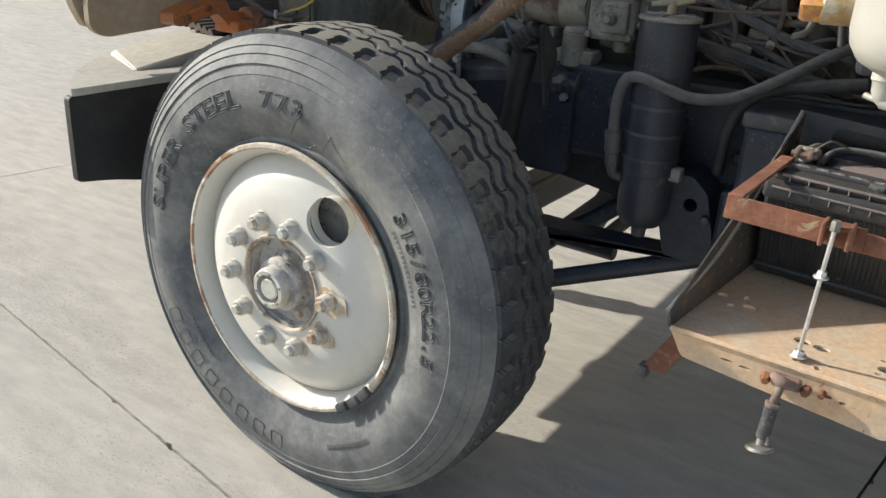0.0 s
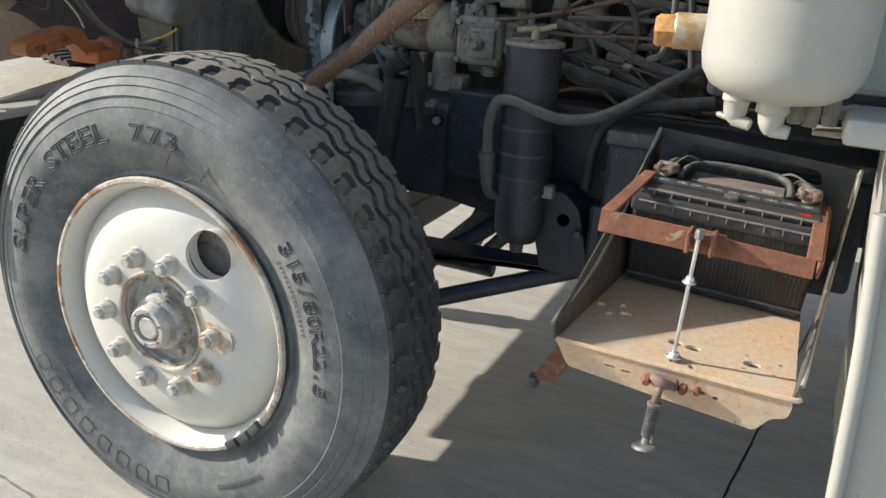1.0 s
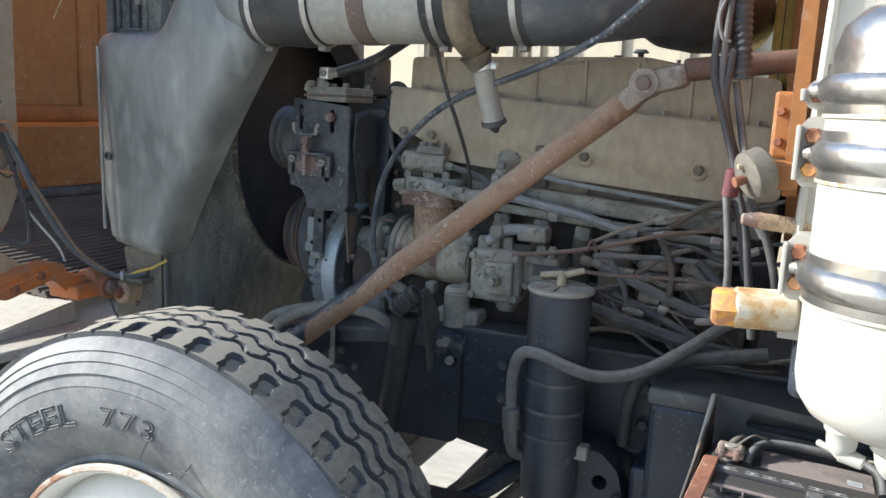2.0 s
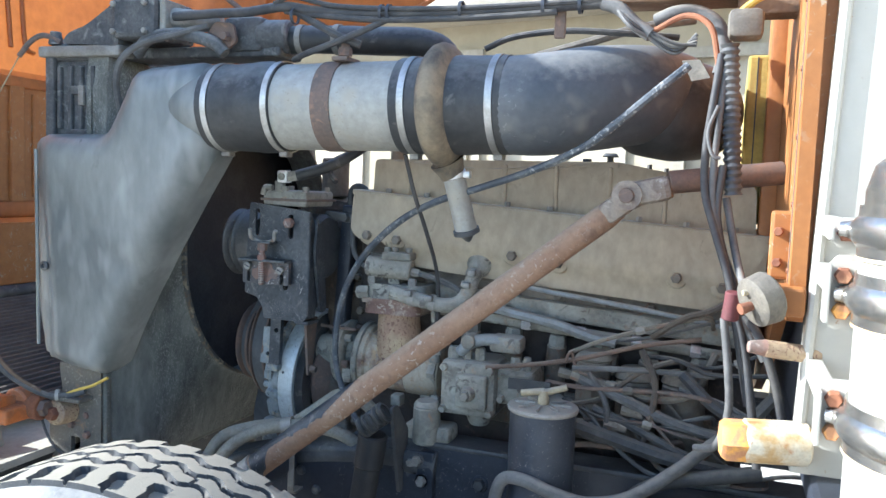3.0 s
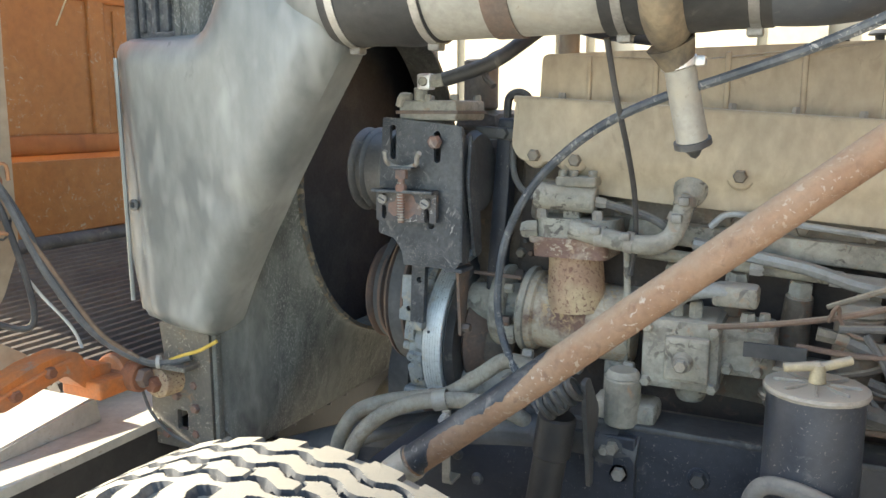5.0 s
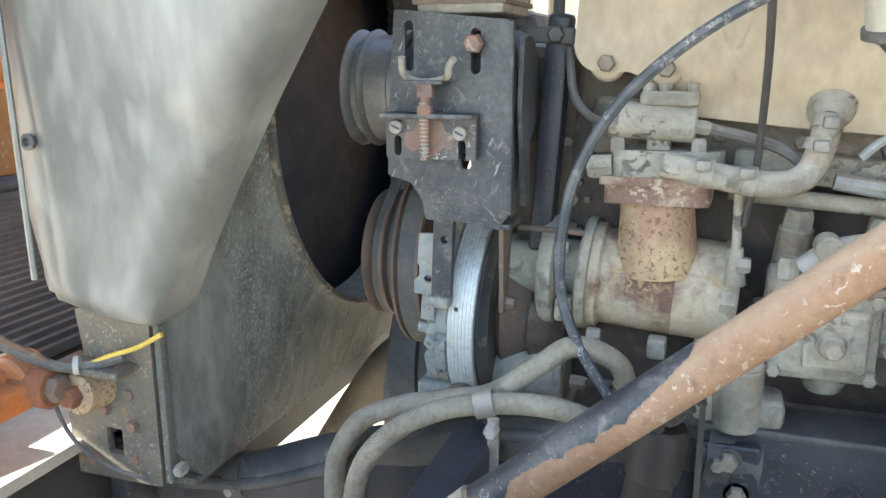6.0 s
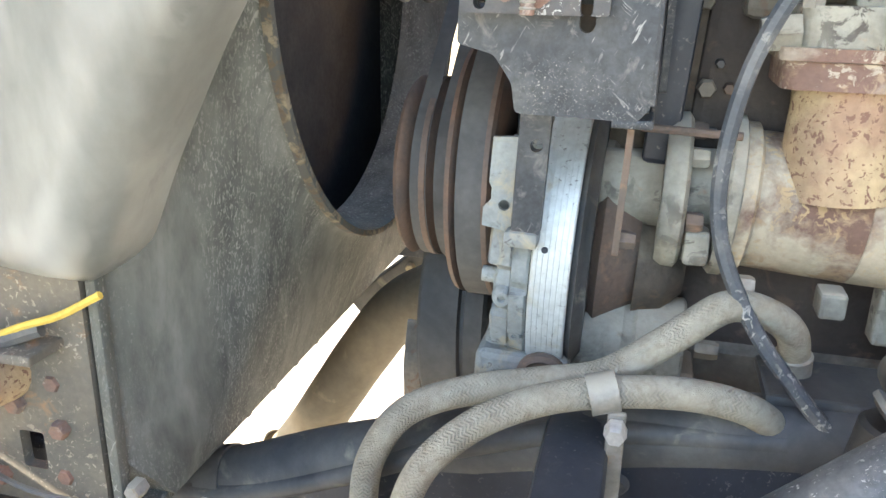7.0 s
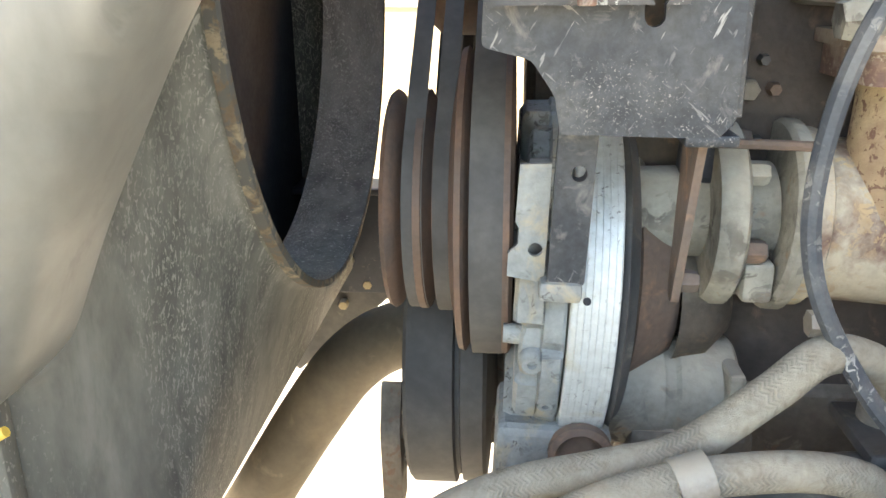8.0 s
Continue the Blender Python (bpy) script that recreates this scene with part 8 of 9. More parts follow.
part("cab_far_side", box(fresh(), (1.0, 2.1, 1.12), (2.9, 2.14, 2.35), 0.01), "white_paint", cab)
part("cab_back", box(fresh(), (2.86, 0.2, 1.12), (2.9, 2.1, 2.35), 0.01), "white_paint", cab)
chan = thing("cowl_channel", (0.75, 0.6, 1.83), "brown rusted steel channel under the cowl", "channel")
part("web", quad_sheet([Vector((0.652, 0.610, 1.838)), Vector((0.838, 0.560, 1.838)), Vector((0.862, 0.555, 1.885)), Vector((0.654, 0.612, 1.882))], 0.006), "channel_brown", chan)
part("lower_flange", box(fresh(), (0.65, 0.60, 1.826), (0.86, 0.68, 1.838), 0.003), "channel_brown", chan)
part("upper_flange", box(fresh(), (0.652, 0.60, 1.878), (0.90, 0.70, 1.888), 0.003), "channel_brown", chan)
part("tip", sweep(fresh(), [(0.80, 0.548, 1.835), (0.845, 0.545, 1.868), (0.885, 0.54, 1.892), (0.915, 0.535, 1.897)], 0.010, 8), "channel_brown", chan)
part("gusset", box(fresh(), (0.86, 0.60, 1.80), (0.965, 0.66, 1.885), 0.004), "channel_brown", chan)
lampd = thing("ground_disc", (0.905, 0.40, 1.36), "chalky grey round connector with corroded pins", "connector")
part("disc", lathe(fresh(), basis((0.903, 0.322, 1.361), (0.938, 0.345, 1.376)), [(0, 0), (0.001, 0.010), (0.0, 0.027), (0.004, 0.034), (0.028, 0.036), (0.034, 0.030), (0.036, 0.0)], 28), "lamp_grey", lampd)
part("pin", rod(fresh(), (0.890, 0.314, 1.353), (0.906, 0.324, 1.359), 0.008, 0.006, 10), "rust", lampd)
part("pin", rod(fresh(), (0.892, 0.320, 1.375), (0.906, 0.327, 1.377), 0.004), "brass", lampd)
part("bracket", box(fresh(), (0.930, 0.338, 1.345), (0.972, 0.395, 1.385), 0.005), "orange_paint", lampd)
part("red_boot", rod(fresh(), (0.878, 0.405, 1.325), (0.882, 0.40, 1.366), 0.012), "red_dull", lampd)
stubp = thing("brass_pipe_stub", (0.94, 0.36, 1.30), "yellowed pipe stub with frayed end", "pipe fitting")
part("stub", rod(fresh(), (0.924, 0.340, 1.300), (0.995, 0.362, 1.292), 0.012, seg=16), "neck_rust", stubp)
part("frayed_end", rod(fresh(), (0.904, 0.334, 1.301), (0.928, 0.341, 1.300), 0.008, 0.012, 10), "lug_rust", stubp)

# ---- hoses on the engine ----
h1 = thing("heater_hose", (0.0, 0.73, 0.95), "grey fabric-braided hose looping over the frame", "hose")
part("hose", sweep(fresh(), [(-0.262, 0.735, 0.70), (-0.262, 0.733, 0.80), (-0.252, 0.738, 0.85), (-0.222, 0.748, 0.893), (-0.165, 0.760, 0.918), (-0.095, 0.765, 0.935), (-0.04, 0.770, 0.949), (0.02, 0.780, 0.992), (0.058, 0.792, 1.018), (0.094, 0.808, 1.010), (0.122, 0.825, 0.985), (0.130, 0.84, 0.945)], 0.0145, 18), "hose_fabric", h1)
h2 = thing("braided_hose", (-0.1, 0.70, 0.9), "grey braided hose bending under the clamp", "hose")
part("hose", sweep(fresh(), [(-0.212, 0.690, 0.70), (-0.212, 0.690, 0.80), (-0.195, 0.700, 0.862), (-0.152, 0.712, 0.908), (-0.098, 0.724, 0.936), (-0.040, 0.734, 0.949), (0.03, 0.745, 0.952), (0.085, 0.762, 0.936), (0.12, 0.79, 0.90), (0.135, 0.83, 0.86), (0.14, 0.88, 0.83)], 0.0145, 18), "hose_fabric", h2)
part("ferrule", rod(fresh(), (0.128, 0.836, 0.962), (0.131, 0.843, 0.930), 0.018, seg=18), "steel_dull", h1)
part("ferrule", rod(fresh(), (0.137, 0.855, 0.845), (0.140, 0.880, 0.830), 0.018, seg=18), "steel_dull", h2)
hc = thing("hose_clip", (-0.03, 0.71, 0.93), "steel P-clip holding both hoses to a strap", "clip")
part("band", ring_band(fresh(), (-0.052, 0.731, 0.946), (-0.028, 0.736, 0.952), 0.0165, 0.002, 24), "steel_dull", hc)
part("clip_bolt", hexa(fresh(), (-0.026, 0.724, 0.922), (-0.026, 0.708, 0.920), 0.010), "zinc", hc)
part("strap", box(fresh(), (-0.034, 0.724, 0.80), (-0.018, 0.729, 0.936), 0.002), "steel_dull", hc)
part("strap_foot", box(fresh(), (-0.034, 0.726, 0.796), (-0.014, 0.79, 0.802), 0.001), "steel_dull", hc)
duct_l = thing("frame_gusset", (-0.35, 0.70, 0.70), "curved black pressed-steel gusset on the frame", "frame")
gus = [(-0.55, 0.66), (0.30, 0.66), (0.30, 0.90), (0.12, 0.905), (-0.05, 0.885), (-0.18, 0.845), (-0.30, 0.79), (-0.42, 0.745), (-0.55, 0.725)]
part("panel", plate(fresh(), xz_frame(0.762), rounded(gus, 0.03, 4), 0.02), "black_paint", duct_l)
part("panel_edge", sweep(fresh(), [(-0.55, 0.768, 0.727), (-0.42, 0.768, 0.747), (-0.30, 0.768, 0.792), (-0.18, 0.768, 0.847), (-0.05, 0.768, 0.887), (0.12, 0.768, 0.905)], 0.012, 10), "black_dusty", duct_l)
for x, z in ((-0.02, 0.84), (0.02, 0.80), (-0.12, 0.78)):
    part("rivet", rod(fresh(), (x, 0.763, z), (x, 0.755, z), 0.012, 0.009, 14), "black_dusty", duct_l)

# ---- cables, lines and harness ----


def run(name, points, r, material, label, category="cable", seg=8, steps=8):
    t = thing(name, points[len(points) // 2], label, category)
    part("sheath", sweep(fresh(), points, r, seg, steps), material, t)
    return t


run("throttle_cable", [(0.792, 0.54, 1.709), (0.742, 0.525, 1.664), (0.68, 0.535, 1.613), (0.621, 0.565, 1.574), (0.522, 0.62, 1.535), (0.412, 0.67, 1.501), (0.322, 0.70, 1.474), (0.236, 0.735, 1.437), (0.161, 0.765, 1.386), (0.100, 0.785, 1.324), (0.057, 0.796, 1.243), (0.040, 0.80, 1.151), (0.047, 0.797, 1.075), (0.082, 0.785, 1.004), (0.125, 0.775, 0.951), (0.165, 0.772, 0.905), (0.195, 0.776, 0.86)], 0.0072, "throttle", "scuffed black cable looping down the engine")
run("thin_tube", [(0.255, 0.66, 1.56), (0.262, 0.70, 1.48), (0.268, 0.76, 1.40), (0.270, 0.82, 1.32), (0.268, 0.85, 1.24), (0.26, 0.862, 1.18)], 0.0046, "cable", "thin dark plastic tube down the engine", "tube")
run("governor_line", [(0.212, 0.868, 1.300), (0.26, 0.86, 1.290), (0.30, 0.86, 1.276), (0.33, 0.87, 1.252)], 0.007, "cable_grey", "grey line from the governor", "tube")
run("small_line", [(0.095, 0.875, 1.30), (0.06, 0.885, 1.31), (0.035, 0.89, 1.34), (0.025, 0.90, 1.40)], 0.006, "cable_grey", "thin grey line behind the plate", "tube")
run("side_pipe", [(-0.03, 0.86, 1.16), (0.02, 0.862, 1.158), (0.06, 0.865, 1.156)], 0.004, "rust_grey", "short rusty pipe beside the plate", "tube")
run("fuel_line", [(0.36, 0.875, 1.240), (0.46, 0.872, 1.225), (0.54, 0.868, 1.212), (0.60, 0.865, 1.195), (0.66, 0.865, 1.185)], 0.011, "line_steel", "pale blue-grey fuel line along the engine", "tube")
run("fuel_line_thin", [(0.385, 0.868, 1.270), (0.41, 0.866, 1.292), (0.45, 0.866, 1.292), (0.50, 0.868, 1.284), (0.70, 0.87, 1.262), (0.90, 0.872, 1.235)], 0.0055, "line_steel", "thin steel fuel line with fittings", "tube")
lk = thing("throttle_link", (0.55, 0.80, 1.15), "thin rusty throttle rod with wire wrapped round", "rod")
part("rod", sweep(fresh(), [(0.40, 0.795, 1.120), (0.50, 0.795, 1.137), (0.60, 0.80, 1.160), (0.72, 0.82, 1.195), (0.83, 0.84, 1.215)], 0.0050, 8), "rod_rust", lk)
part("wire_wrap", sweep(fresh(), [(0.570, 0.788, 1.150), (0.576, 0.785, 1.168), (0.582, 0.792, 1.172), (0.586, 0.796, 1.152), (0.60, 0.79, 1.135), (0.625, 0.79, 1.128)], 0.0032, 6), "rod_rust", lk)
run("control_rod", [(0.585, 0.79, 1.140), (0.66, 0.795, 1.146), (0.76, 0.80, 1.150), (0.86, 0.81, 1.150)], 0.006, "cable_grey", "grey control cable on the engine side")
for k, pts in enumerate(([(0.60, 0.80, 1.120), (0.70, 0.79, 1.085), (0.80, 0.79, 1.05), (0.90, 0.80, 1.03)], [(0.66, 0.82, 1.11), (0.74, 0.81, 1.09), (0.82, 0.82, 1.11), (0.86, 0.84, 1.19)],
                        [(0.58, 0.78, 1.03), (0.68, 0.77, 1.01), (0.80, 0.77, 0.985), (0.92, 0.78, 0.97)], [(0.63, 0.80, 1.06), (0.70, 0.79, 1.04), (0.80, 0.78, 1.00), (0.90, 0.79, 0.96)],
                        [(0.80, 0.80, 1.15), (0.86, 0.78, 1.10), (0.92, 0.77, 1.08), (0.97, 0.78, 1.13)], [(0.62, 0.79, 1.135), (0.645, 0.785, 1.10), (0.66, 0.785, 1.06), (0.655, 0.79, 1.0)],
                        [(0.72, 0.80, 1.19), (0.75, 0.79, 1.13), (0.745, 0.785, 1.06), (0.73, 0.79, 0.99)])):
    run("side_hose", pts, (0.011, 0.008, 0.015, 0.009, 0.012, 0.006, 0.007)[k], ("cable_grey", "engine_dark", "cable", "cable", "cable", "cable_grey", "engine_grime")[k], "dusty hose on the side of the engine", "hose")
for k, (x, y, z) in enumerate(((0.70, 0.80, 1.065), (0.67, 0.79, 1.035), (0.64, 0.80, 1.115), (0.78, 0.80, 1.052), (0.57, 0.80, 1.128))):
    c = thing("pipe_union", (x, y, z), "small dusty brass pipe union", "pipe fitting")
    part("hex", hexa(fresh(), (x - 0.014, y, z), (x + 0.014, y, z - 0.004), 0.011), "engine_dark" if k % 2 else "lamp_grey", c)
    part("collar", rod(fresh(), (x + 0.012, y, z - 0.003), (x + 0.03, y, z - 0.008), 0.010), "cast_grey" if k == 3 else "engine_dark", c)

# thin dusty lines crowding the rear of the engine
rng = random.Random(7)
lines = thing("engine_lines", (0.75, 0.80, 1.05), "crowd of thin dusty lines and wires along the engine", "wiring")
for k in range(20):
    x0, z0 = rng.uniform(0.48, 0.80), rng.uniform(0.96, 1.22)
    y0 = rng.uniform(0.775, 0.845)
    pts = [(x0, y0 + 0.03, z0)]
    dx, dz = rng.uniform(0.04, 0.09), rng.uniform(-0.055, 0.045)
    for j in range(4):
        x0, z0 = x0 + dx, z0 + dz + rng.uniform(-0.02, 0.02)
        pts.append((x0, y0 + rng.uniform(-0.012, 0.012), max(0.95, z0)))
    pts.append((x0 + 0.01, y0 + 0.05, max(0.95, z0 - 0.03)))
    part("line", sweep(fresh(), pts, rng.uniform(0.0028, 0.0065), 7, 5), rng.choice(("cable_grey", "engine_dark", "engine_grime", "cable", "rust_grey")), lines)
    if k % 3 == 0:
        a, b = Vector(pts[2]), Vector(pts[3])
        part("line_nut", hexa(fresh(), a, a + (b - a).normalized() * 0.018, 0.009), rng.choice(("cast_grey", "lamp_grey", "steel_dull")), lines)

harness = thing("wiring_harness", (0.3, 0.62, 1.82), "black taped wiring harness strung above the intake pipe", "wiring")
part("main_loom", sweep(fresh(), [(-0.30, 0.66, 1.848), (-0.18, 0.64, 1.846), (-0.09, 0.622, 1.842), (0.0, 0.615, 1.848), (0.06, 0.61, 1.838), (0.16, 0.61, 1.828), (0.30, 0.61, 1.823), (0.42, 0.61, 1.822), (0.55, 0.61, 1.826), (0.66, 0.605, 1.828)], 0.010, 10), "cable", harness)
part("second_wire", sweep(fresh(), [(-0.02, 0.612, 1.855), (0.03, 0.60, 1.862), (0.12, 0.60, 1.842), (0.24, 0.60, 1.832), (0.38, 0.60, 1.828), (0.55, 0.60, 1.830), (0.65, 0.60, 1.832)], 0.005, 8), "cable", harness)
part("third_wire", sweep(fresh(), [(0.0, 0.62, 1.84), (0.10, 0.605, 1.824), (0.22, 0.602, 1.812), (0.40, 0.602, 1.810), (0.56, 0.603, 1.815)], 0.006, 8), "cable", harness)
part("branch", sweep(fresh(), [(0.02, 0.62, 1.842), (0.07, 0.61, 1.815), (0.13, 0.605, 1.785), (0.17, 0.62, 1.770)], 0.008, 8), "cable", harness)
part("branch", sweep(fresh(), [(0.25, 0.61, 1.822), (0.19, 0.60, 1.795), (0.12, 0.60, 1.770), (0.05, 0.62, 1.755), (0.0, 0.66, 1.75)], 0.0065, 8), "cable", harness)
for x in (0.03, 0.22, 0.235, 0.38, 0.535, 0.60):
    part("tie", ring_band(fresh(), (x - 0.003, 0.607, 1.826), (x + 0.003, 0.607, 1.826), 0.014, 0.002, 16), "black_paint", harness)
part("hanger", box(fresh(), (0.552, 0.618, 1.772), (0.572, 0.628, 1.830), 0.003), "rust_grey", harness, "dark rusty hanger strap")
part("connector_tail", sweep(fresh(), [(0.64, 0.605, 1.827), (0.67, 0.60, 1.815), (0.695, 0.595, 1.79), (0.725, 0.59, 1.768)], 0.012, 10), "cable_grey", harness)
for k in range(4):
    part("tail", sweep(fresh(), [(0.66, 0.60, 1.822), (0.69, 0.59 - 0.006 * k, 1.80 - 0.006 * k), (0.72, 0.585, 1.776 - 0.004 * k), (0.765, 0.58 + 0.004 * k, 1.752 - 0.005 * k), (0.80, 0.58, 1.748 + 0.006 * k)], 0.0032, 6), "cable_grey" if k % 2 else "cable", harness)
run("roof_cable", [(0.40, 0.70, 1.770), (0.46, 0.70, 1.792), (0.56, 0.70, 1.800), (0.66, 0.71, 1.795), (0.76, 0.74, 1.79)], 0.006, "cable", "dark blue cable over the intake elbow")
run("pale_cable", [(0.48, 0.80, 1.77), (0.58, 0.80, 1.795), (0.68, 0.82, 1.825), (0.78, 0.86, 1.845)], 0.009, "lamp_grey", "pale conduit over the intake elbow")
run("arched_hose", [(0.73, 0.61, 1.795), (0.765, 0.60, 1.806), (0.80, 0.60, 1.804), (0.832, 0.595, 1.781), (0.845, 0.59, 1.738), (0.838, 0.585, 1.70)], 0.012, "cable_grey", "grey hose arching beside the firewall", "hose", 12)
run("arched_cable", [(0.73, 0.59, 1.775), (0.78, 0.575, 1.795), (0.82, 0.56, 1.775), (0.835, 0.552, 1.72), (0.84, 0.545, 1.69)], 0.005, "rust", "copper-brown cable beside the firewall")
urh = run("upper_radiator_hose", [(-0.06, 0.74, 1.805), (0.02, 0.745, 1.805), (0.14, 0.75, 1.800), (0.24, 0.76, 1.795), (0.285, 0.78, 1.775), (0.30, 0.80, 1.72)], 0.030, "rubber_black", "thick black upper radiator hose", "hose", 20)
for p, q in (((-0.035, 0.741, 1.805), (-0.022, 0.742, 1.805)), ((0.05, 0.746, 1.804), (0.063, 0.747, 1.804))):
    part("hose_clamp", ring_band(fresh(), p, q, 0.0305, 0.002, 24), "steel_dull", urh)
run("radiator_cable", [(-0.215, 0.66, 1.825), (-0.27, 0.63, 1.805), (-0.34, 0.61, 1.785), (-0.39, 0.60, 1.75), (-0.415, 0.61, 1.70), (-0.42, 0.63, 1.64)], 0.0075, "cable_grey", "grey cable drooping over the radiator")
run("ac_hose", [(-0.066, 0.797, 1.511), (-0.03, 0.805, 1.522), (0.0, 0.815, 1.533), (0.03, 0.83, 1.550), (0.06, 0.85, 1.575), (0.085, 0.88, 1.60), (0.10, 0.93, 1.615), (0.16, 0.99, 1.60), (0.26, 1.0, 1.585)], 0.013, "rubber_black", "black rubber refrigerant hose at the compressor", "hose", 12)
run("ac_hose_lower", [(0.015, 0.83, 1.50), (-0.005, 0.84, 1.52), (0.0, 0.85, 1.55), (0.04, 0.87, 1.57)], 0.006, "cable", "thin black hose at the engine front", "hose")
bundle = thing("firewall_wiring", (0.86, 0.5, 1.5), "bundle of dusty wires and corrugated sleeves on the firewall", "wiring")
part("corrugated_sleeve", lathe(fresh(), basis((0.853, 0.505, 1.735), (0.872, 0.505, 1.50)), [(0.0055 * k, 0.0115 if k % 2 else 0.0150) for k in range(43)], 14), "black_dusty", bundle, "corrugated wire sleeve")
for k, (pts, r, mt) in enumerate((([(0.842, 0.50, 1.72), (0.836, 0.495, 1.66), (0.828, 0.495, 1.58), (0.830, 0.49, 1.51), (0.848, 0.48, 1.45), (0.875, 0.465, 1.37), (0.892, 0.455, 1.29), (0.912, 0.45, 1.19)], 0.0062, "cable"),
                                  ([(0.850, 0.50, 1.70), (0.843, 0.495, 1.60), (0.842, 0.49, 1.50), (0.86, 0.48, 1.42), (0.89, 0.46, 1.33), (0.93, 0.45, 1.26)], 0.0055, "cable_grey"),
                                  ([(0.855, 0.495, 1.55), (0.850, 0.49, 1.48), (0.862, 0.485, 1.42), (0.885, 0.475, 1.36)], 0.006, "cable"),
                                  ([(0.862, 0.505, 1.50), (0.875, 0.50, 1.44), (0.885, 0.48, 1.40), (0.895, 0.45, 1.37)], 0.006, "cable_grey"),
                                  ([(0.842, 0.49, 1.64), (0.830, 0.482, 1.60), (0.838, 0.478, 1.565), (0.85, 0.48, 1.56)], 0.003, "cable_grey"),
                                  ([(0.88, 0.46, 1.35), (0.90, 0.45, 1.28), (0.915, 0.44, 1.20), (0.93, 0.44, 1.10)], 0.0065, "cable"),
                                  ([(0.87, 0.45, 1.32), (0.88, 0.44, 1.25), (0.885, 0.44, 1.18), (0.87, 0.46, 1.12), (0.84, 0.50, 1.10)], 0.006, "cable_grey"),
                                  ([(0.90, 0.43, 1.33), (0.925, 0.42, 1.29), (0.95, 0.42, 1.22), (0.97, 0.43, 1.12)], 0.0065, "cable"))):
    part("wire", sweep(fresh(), pts, r, 10), mt, bundle)
part("yellow_lead", sweep(fresh(), [(0.855, 0.52, 1.775), (0.875, 0.52, 1.795), (0.90, 0.52, 1.81), (0.94, 0.54, 1.815)], 0.006, 8), "yellow_wire", bundle, "yellow lead")
part("junction", box(fresh(), (0.848, 0.50, 1.745), (0.90, 0.55, 1.79), 0.010), "lamp_grey", bundle)
part("label_tag", quad_sheet([Vector((0.778, 0.572, 1.722)), Vector((0.808, 0.562, 1.722)), Vector((0.826, 0.560, 1.692)), Vector((0.796, 0.570, 1.688))], 0.002), "lamp_grey", bundle)

# loose wires from the hood
loose = thing("hood_wiring", (-0.70, 0.45, 1.2), "loose headlight wires hanging from the hood", "wiring")
part("wire", sweep(fresh(), [(-0.790, 0.44, 1.36), (-0.76, 0.46, 1.28), (-0.72, 0.49, 1.16), (-0.66, 0.53, 1.05), (-0.60, 0.58, 0.99), (-0.56, 0.61, 0.982), (-0.515, 0.625, 0.995)], 0.007, 8), "cable_grey", loose)
part("wire", sweep(fresh(), [(-0.790, 0.45, 1.34), (-0.755, 0.47, 1.27), (-0.71, 0.50, 1.15), (-0.65, 0.54, 1.04), (-0.595, 0.59, 0.985), (-0.55, 0.615, 0.98)], 0.006, 8), "cable", loose)
part("wire", sweep(fresh(), [(-0.785, 0.43, 1.35), (-0.765, 0.45, 1.26), (-0.75, 0.47, 1.15), (-0.745, 0.475, 1.085), (-0.755, 0.46, 1.062), (-0.785, 0.41, 1.09), (-0.81, 0.36, 1.15), (-0.83, 0.33, 1.18)], 0.006, 8), "cable", loose)
part("orange_wire", sweep(fresh(), [(-0.800, 0.345, 1.215), (-0.795, 0.365, 1.19), (-0.79, 0.385, 1.15), (-0.775, 0.42, 1.10)], 0.006, 8), "orange_wire", loose, "orange wire")
part("orange_wire", sweep(fresh(), [(-0.790, 0.34, 1.18), (-0.785, 0.37, 1.20), (-0.785, 0.40, 1.21), (-0.79, 0.43, 1.22)], 0.005, 8), "orange_wire", loose)
part("white_wire", sweep(fresh(), [(-0.765, 0.47, 1.17), (-0.74, 0.49, 1.12), (-0.70, 0.515, 1.06), (-0.68, 0.52, 1.02)], 0.003, 6), "white_paint", loose, "thin white wire")
part("wire_clump", sweep(fresh(), [(-0.795, 0.40, 1.30), (-0.785, 0.42, 1.33), (-0.78, 0.44, 1.345), (-0.785, 0.455, 1.33), (-0.79, 0.44, 1.31), (-0.785, 0.42, 1.29), (-0.79, 0.40, 1.27)], 0.008, 8), "rust", loose)
rng_w = random.Random(11)
for k in range(9):
    y0, z0 = 0.40 + rng_w.uniform(-0.06, 0.04), 1.30 + rng_w.uniform(-0.05, 0.05)
    turn = rng_w.uniform(0, 6.28)
    pts = []
    for j in range(6):
        a = turn + 1.05 * j
        r = 0.018 + 0.030 * rng_w.random()
        pts.append((-0.775 + rng_w.uniform(-0.012, 0.015), y0 + r * math.cos(a), z0 + 1.5 * r * math.sin(a) - 0.012 * j))
    part("loose_wire", sweep(fresh(), pts, rng_w.uniform(0.0022, 0.0042), 6, 5), ("channel_brown", "rust_grey", "cable_grey", "orange_wire", "channel_brown", "cable")[k % 6], loose)
part("brown_wire", sweep(fresh(), [(-0.785, 0.43, 1.33), (-0.755, 0.465, 1.26), (-0.705, 0.50, 1.155), (-0.65, 0.535, 1.05), (-0.60, 0.578, 0.995)], 0.0045, 8), "channel_brown", loose, "bare brown wire")
part("yellow_lead", sweep(fresh(), [(-0.56, 0.612, 0.985), (-0.53, 0.618, 0.998), (-0.495, 0.625, 1.010), (-0.455, 0.630, 1.032)], 0.0035, 8), "yellow_wire", loose, "yellow lead")
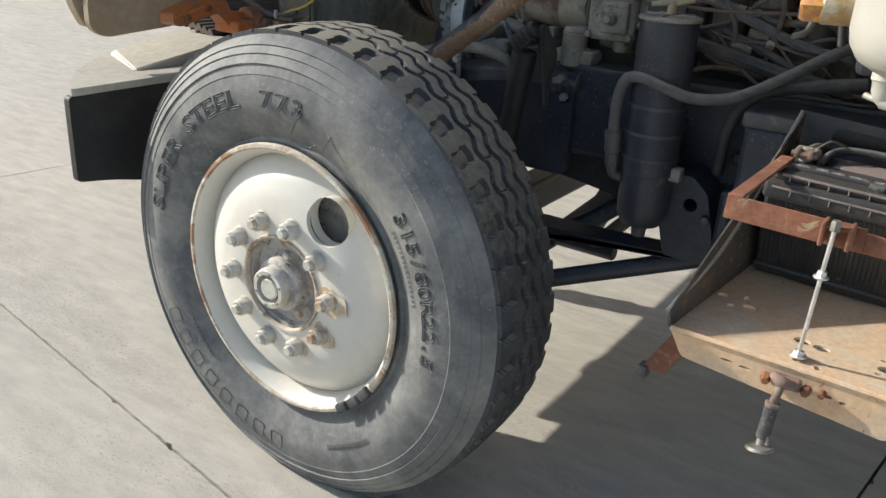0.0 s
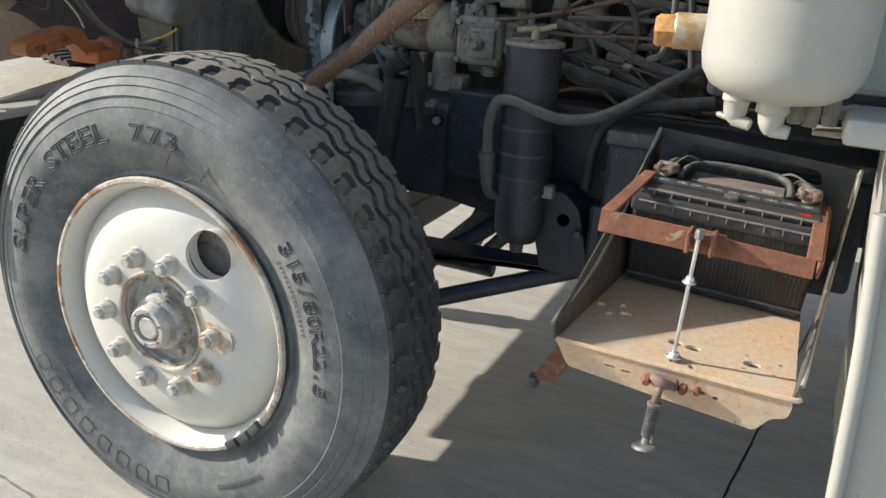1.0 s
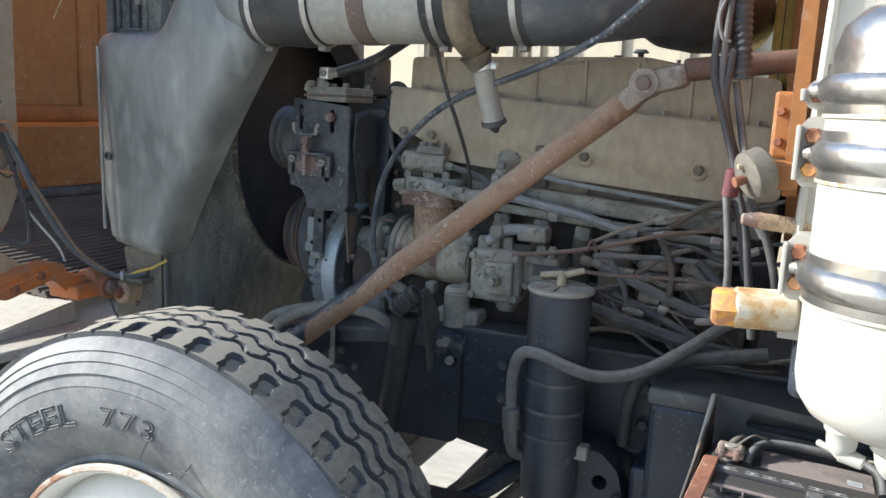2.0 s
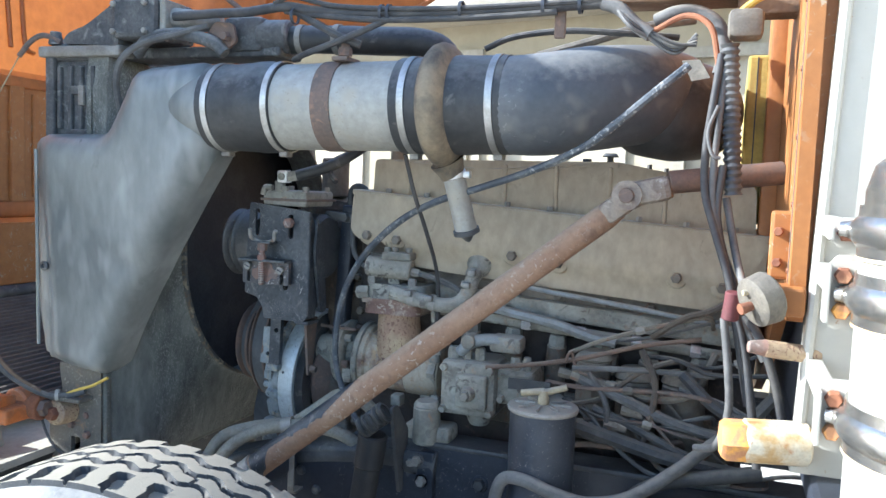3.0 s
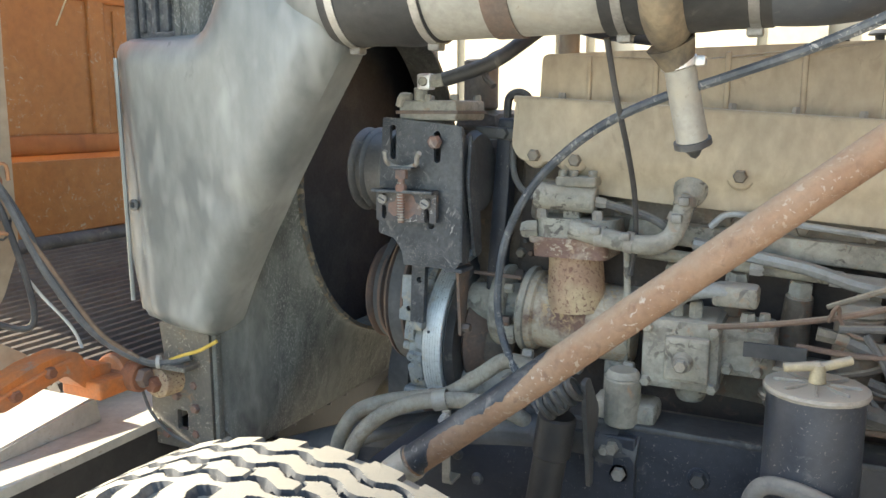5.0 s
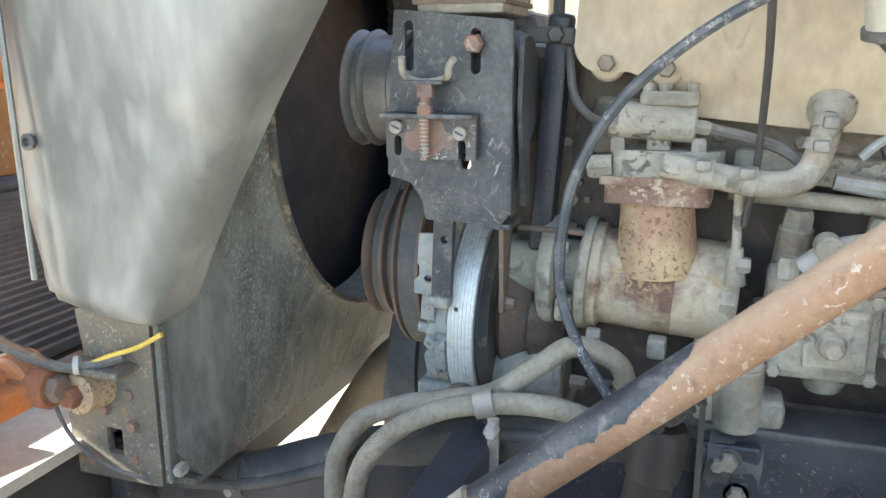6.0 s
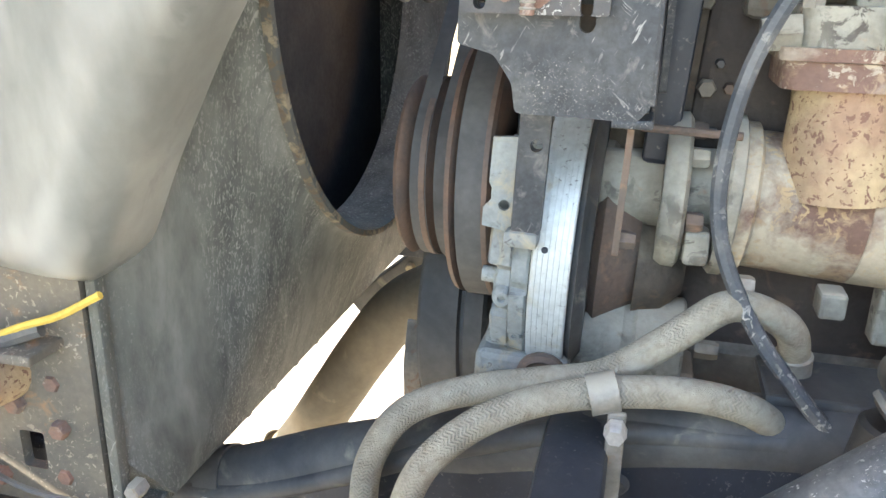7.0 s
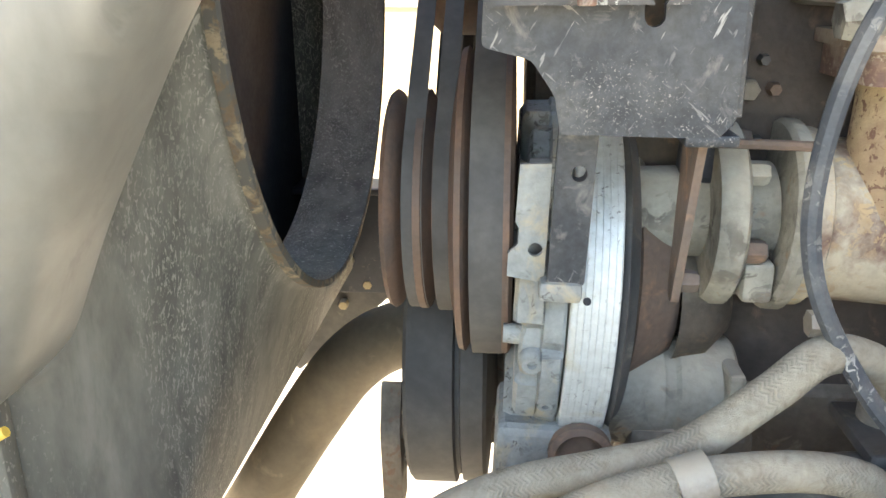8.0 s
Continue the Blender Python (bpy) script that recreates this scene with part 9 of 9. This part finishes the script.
part("tie", ring_band(fresh(), (-0.578, 0.60, 0.984), (-0.572, 0.604, 0.984), 0.011, 0.002, 14), "white_paint", loose)
part("thin_lead", sweep(fresh(), [(-0.63, 0.60, 0.95), (-0.60, 0.60, 0.88), (-0.565, 0.62, 0.83), (-0.51, 0.64, 0.805)], 0.003, 6), "cable_grey", loose)
coil = thing("hood_stay_cable", (-0.5, 0.95, 2.0), "coil-wrapped hood stay cable", "cable")
part("coil", lathe(fresh(), basis((-0.12, 0.712, 1.836), (-1.72, 1.815, 2.691)), [(0.0043 * k, 0.0045 if k % 2 else 0.0066) for k in range(492)], 8), "rust_grey", coil)
stay = thing("radiator_wire", (-0.8, 0.75, 1.72), "thin frayed wire tied to the radiator corner", "wire")
part("wire", sweep(fresh(), [(-0.715, 0.63, 1.765), (-0.80, 0.66, 1.70), (-0.90, 0.70, 1.63)], 0.0018, 6), "brass", stay)


# ---- ground ----
ground = tagged(new("ground"), "pale worn concrete yard with joints", "ground", kind="structure")
bm = fresh()
TURN_G = Matrix.Rotation(radians(-7.5), 4, "Z")
rng_g = random.Random(31)
vs = [bm.verts.new(p) for p in ((-900, -900, -0.016), (900, -900, -0.016), (900, 900, -0.016), (-900, 900, -0.016))]
bm.faces.new(vs)
part("subgrade", bm, "joint", ground)
for i in range(-6, 6):
    for j in range(-4, 6):
        x0, y0 = 1.02 + 3.75 * i, -0.10 + 3.75 * j
        bm = fresh()
        if i in (-1, 0) and j in (-1, 0):
            # broken edges along the joints
            edge = [(x0 + 3.75 * k / 220, y0) for k in range(220)] + [(x0 + 3.75, y0 + 3.75 * k / 220) for k in range(220)]
            edge += [(x0 + 3.75 - 3.75 * k / 220, y0 + 3.75) for k in range(220)] + [(x0, y0 + 3.75 - 3.75 * k / 220) for k in range(220)]
            mid_x, mid_y = x0 + 1.875, y0 + 1.875
            chips = []
            for px, py in edge:
                cut = 0.0022 + (0.0075 if rng_g.random() < 0.10 else 0.0028) * rng_g.random()
                chips.append((px - math.copysign(min(cut, abs(px - mid_x)), px - mid_x) * (abs(px - mid_x) > 1.87), py - math.copysign(min(cut, abs(py - mid_y)), py - mid_y) * (abs(py - mid_y) > 1.87)))
            plate(bm, Matrix.Identity(4), chips, 0.15)
        else:
            box(bm, (x0 + 0.002, y0 + 0.002, -0.15), (x0 + 3.748, y0 + 3.748, 0.0), 0.0)
        bm.transform(TURN_G)
        part("slab", bm, "concrete", ground, smooth=5)
for far in ((-900, -900, 900, -15.1), (-900, 22.4, 900, 900), (-900, -15.1, -21.5, 22.4), (23.6, -15.1, 900, 22.4)):
    bm = fresh()
    f = bm.faces.new([bm.verts.new((x, y, 0.0)) for x, y in ((far[0], far[1]), (far[2], far[1]), (far[2], far[3]), (far[0], far[3]))])
    bm.transform(TURN_G)
    part("outer_yard", bm, "concrete", ground)
# ---- building behind ----
building = thing("building", (0, 6.2, 0), "cream rendered building with a grey ribbed metal roof", "building")
WY, EAVE = 5.6, 2.86
bm = fresh()
opens = [(-1.40, 1.15, -1.15, 2.60), (-0.95, 1.15, 0.15, 2.52), (0.62, 1.15, 1.9, 2.52), (-4.2, 1.15, -2.4, 2.55)]
plate(bm, xz_frame(WY), [(-16, 0), (18, 0), (18, EAVE), (-16, EAVE)], 0.25, [[(a, b), (c, b), (c, d), (a, d)] for a, b, c, d in opens])
wall = part("wall", bm, "wall_cream", building)
for a, b, c, d in opens:
    bm = fresh()
    plate(bm, xz_frame(WY - 0.03), [(a - 0.05, b - 0.05), (c + 0.05, b - 0.05), (c + 0.05, d + 0.05), (a - 0.05, d + 0.05)], 0.05, [[(a + 0.03, b + 0.03), (c - 0.03, b + 0.03), (c - 0.03, d - 0.03), (a + 0.03, d - 0.03)]])
    w = part("window_frame", bm, "wall_trim", building)
    part("pane", box(fresh(), (a + 0.02, WY + 0.06, b + 0.02), (c - 0.02, WY + 0.07, d - 0.02), 0), "window_glass", w)
    part("mullion", box(fresh(), ((a + c) / 2 - 0.02, WY + 0.02, b), ((a + c) / 2 + 0.02, WY + 0.055, d), 0.004), "wall_trim", w)
part("soffit", box(fresh(), (-16.3, WY - 0.40, EAVE), (18.3, WY + 0.3, EAVE + 0.04), 0.004), "wall_trim", building)
part("gutter", box(fresh(), (-16.3, WY - 0.50, EAVE + 0.01), (18.3, WY - 0.38, EAVE + 0.13), 0.02), "wall_trim", building)
pitch = radians(22)
bm = fresh()
rows = []
for k in range(4 * 387 + 1):
    x = -16.4 + 0.09 * (k // 4) + (0.0, 0.042, 0.055, 0.077)[k % 4]
    z = EAVE + 0.13 + (0.0, 0.0, 0.022, 0.022)[k % 4]
    rows.append([bm.verts.new((x, y, z + dz)) for y, dz in ((WY - 0.42, 0.0), (WY + 7.0, 0.0), (WY + 7.0, -0.012), (WY - 0.42, -0.012))])
for p, q in zip(rows, rows[1:]):
    for j in range(4):
        bm.faces.new((p[j], p[(j + 1) % 4], q[(j + 1) % 4], q[j]))
roof = part("roof", bm, "roof_metal", building, "grey ribbed metal roof sheet", smooth=5)
roof_m = Matrix.Translation((0, WY - 0.42, EAVE + 0.13)) @ Matrix.Rotation(pitch, 4, "X") @ Matrix.Translation((0, -(WY - 0.42), -(EAVE + 0.13)))
shift = Matrix.Translation(-place_of(building))
roof.data.transform(shift @ roof_m @ shift.inverted())
building.rotation_euler = (0, 0, radians(-12))
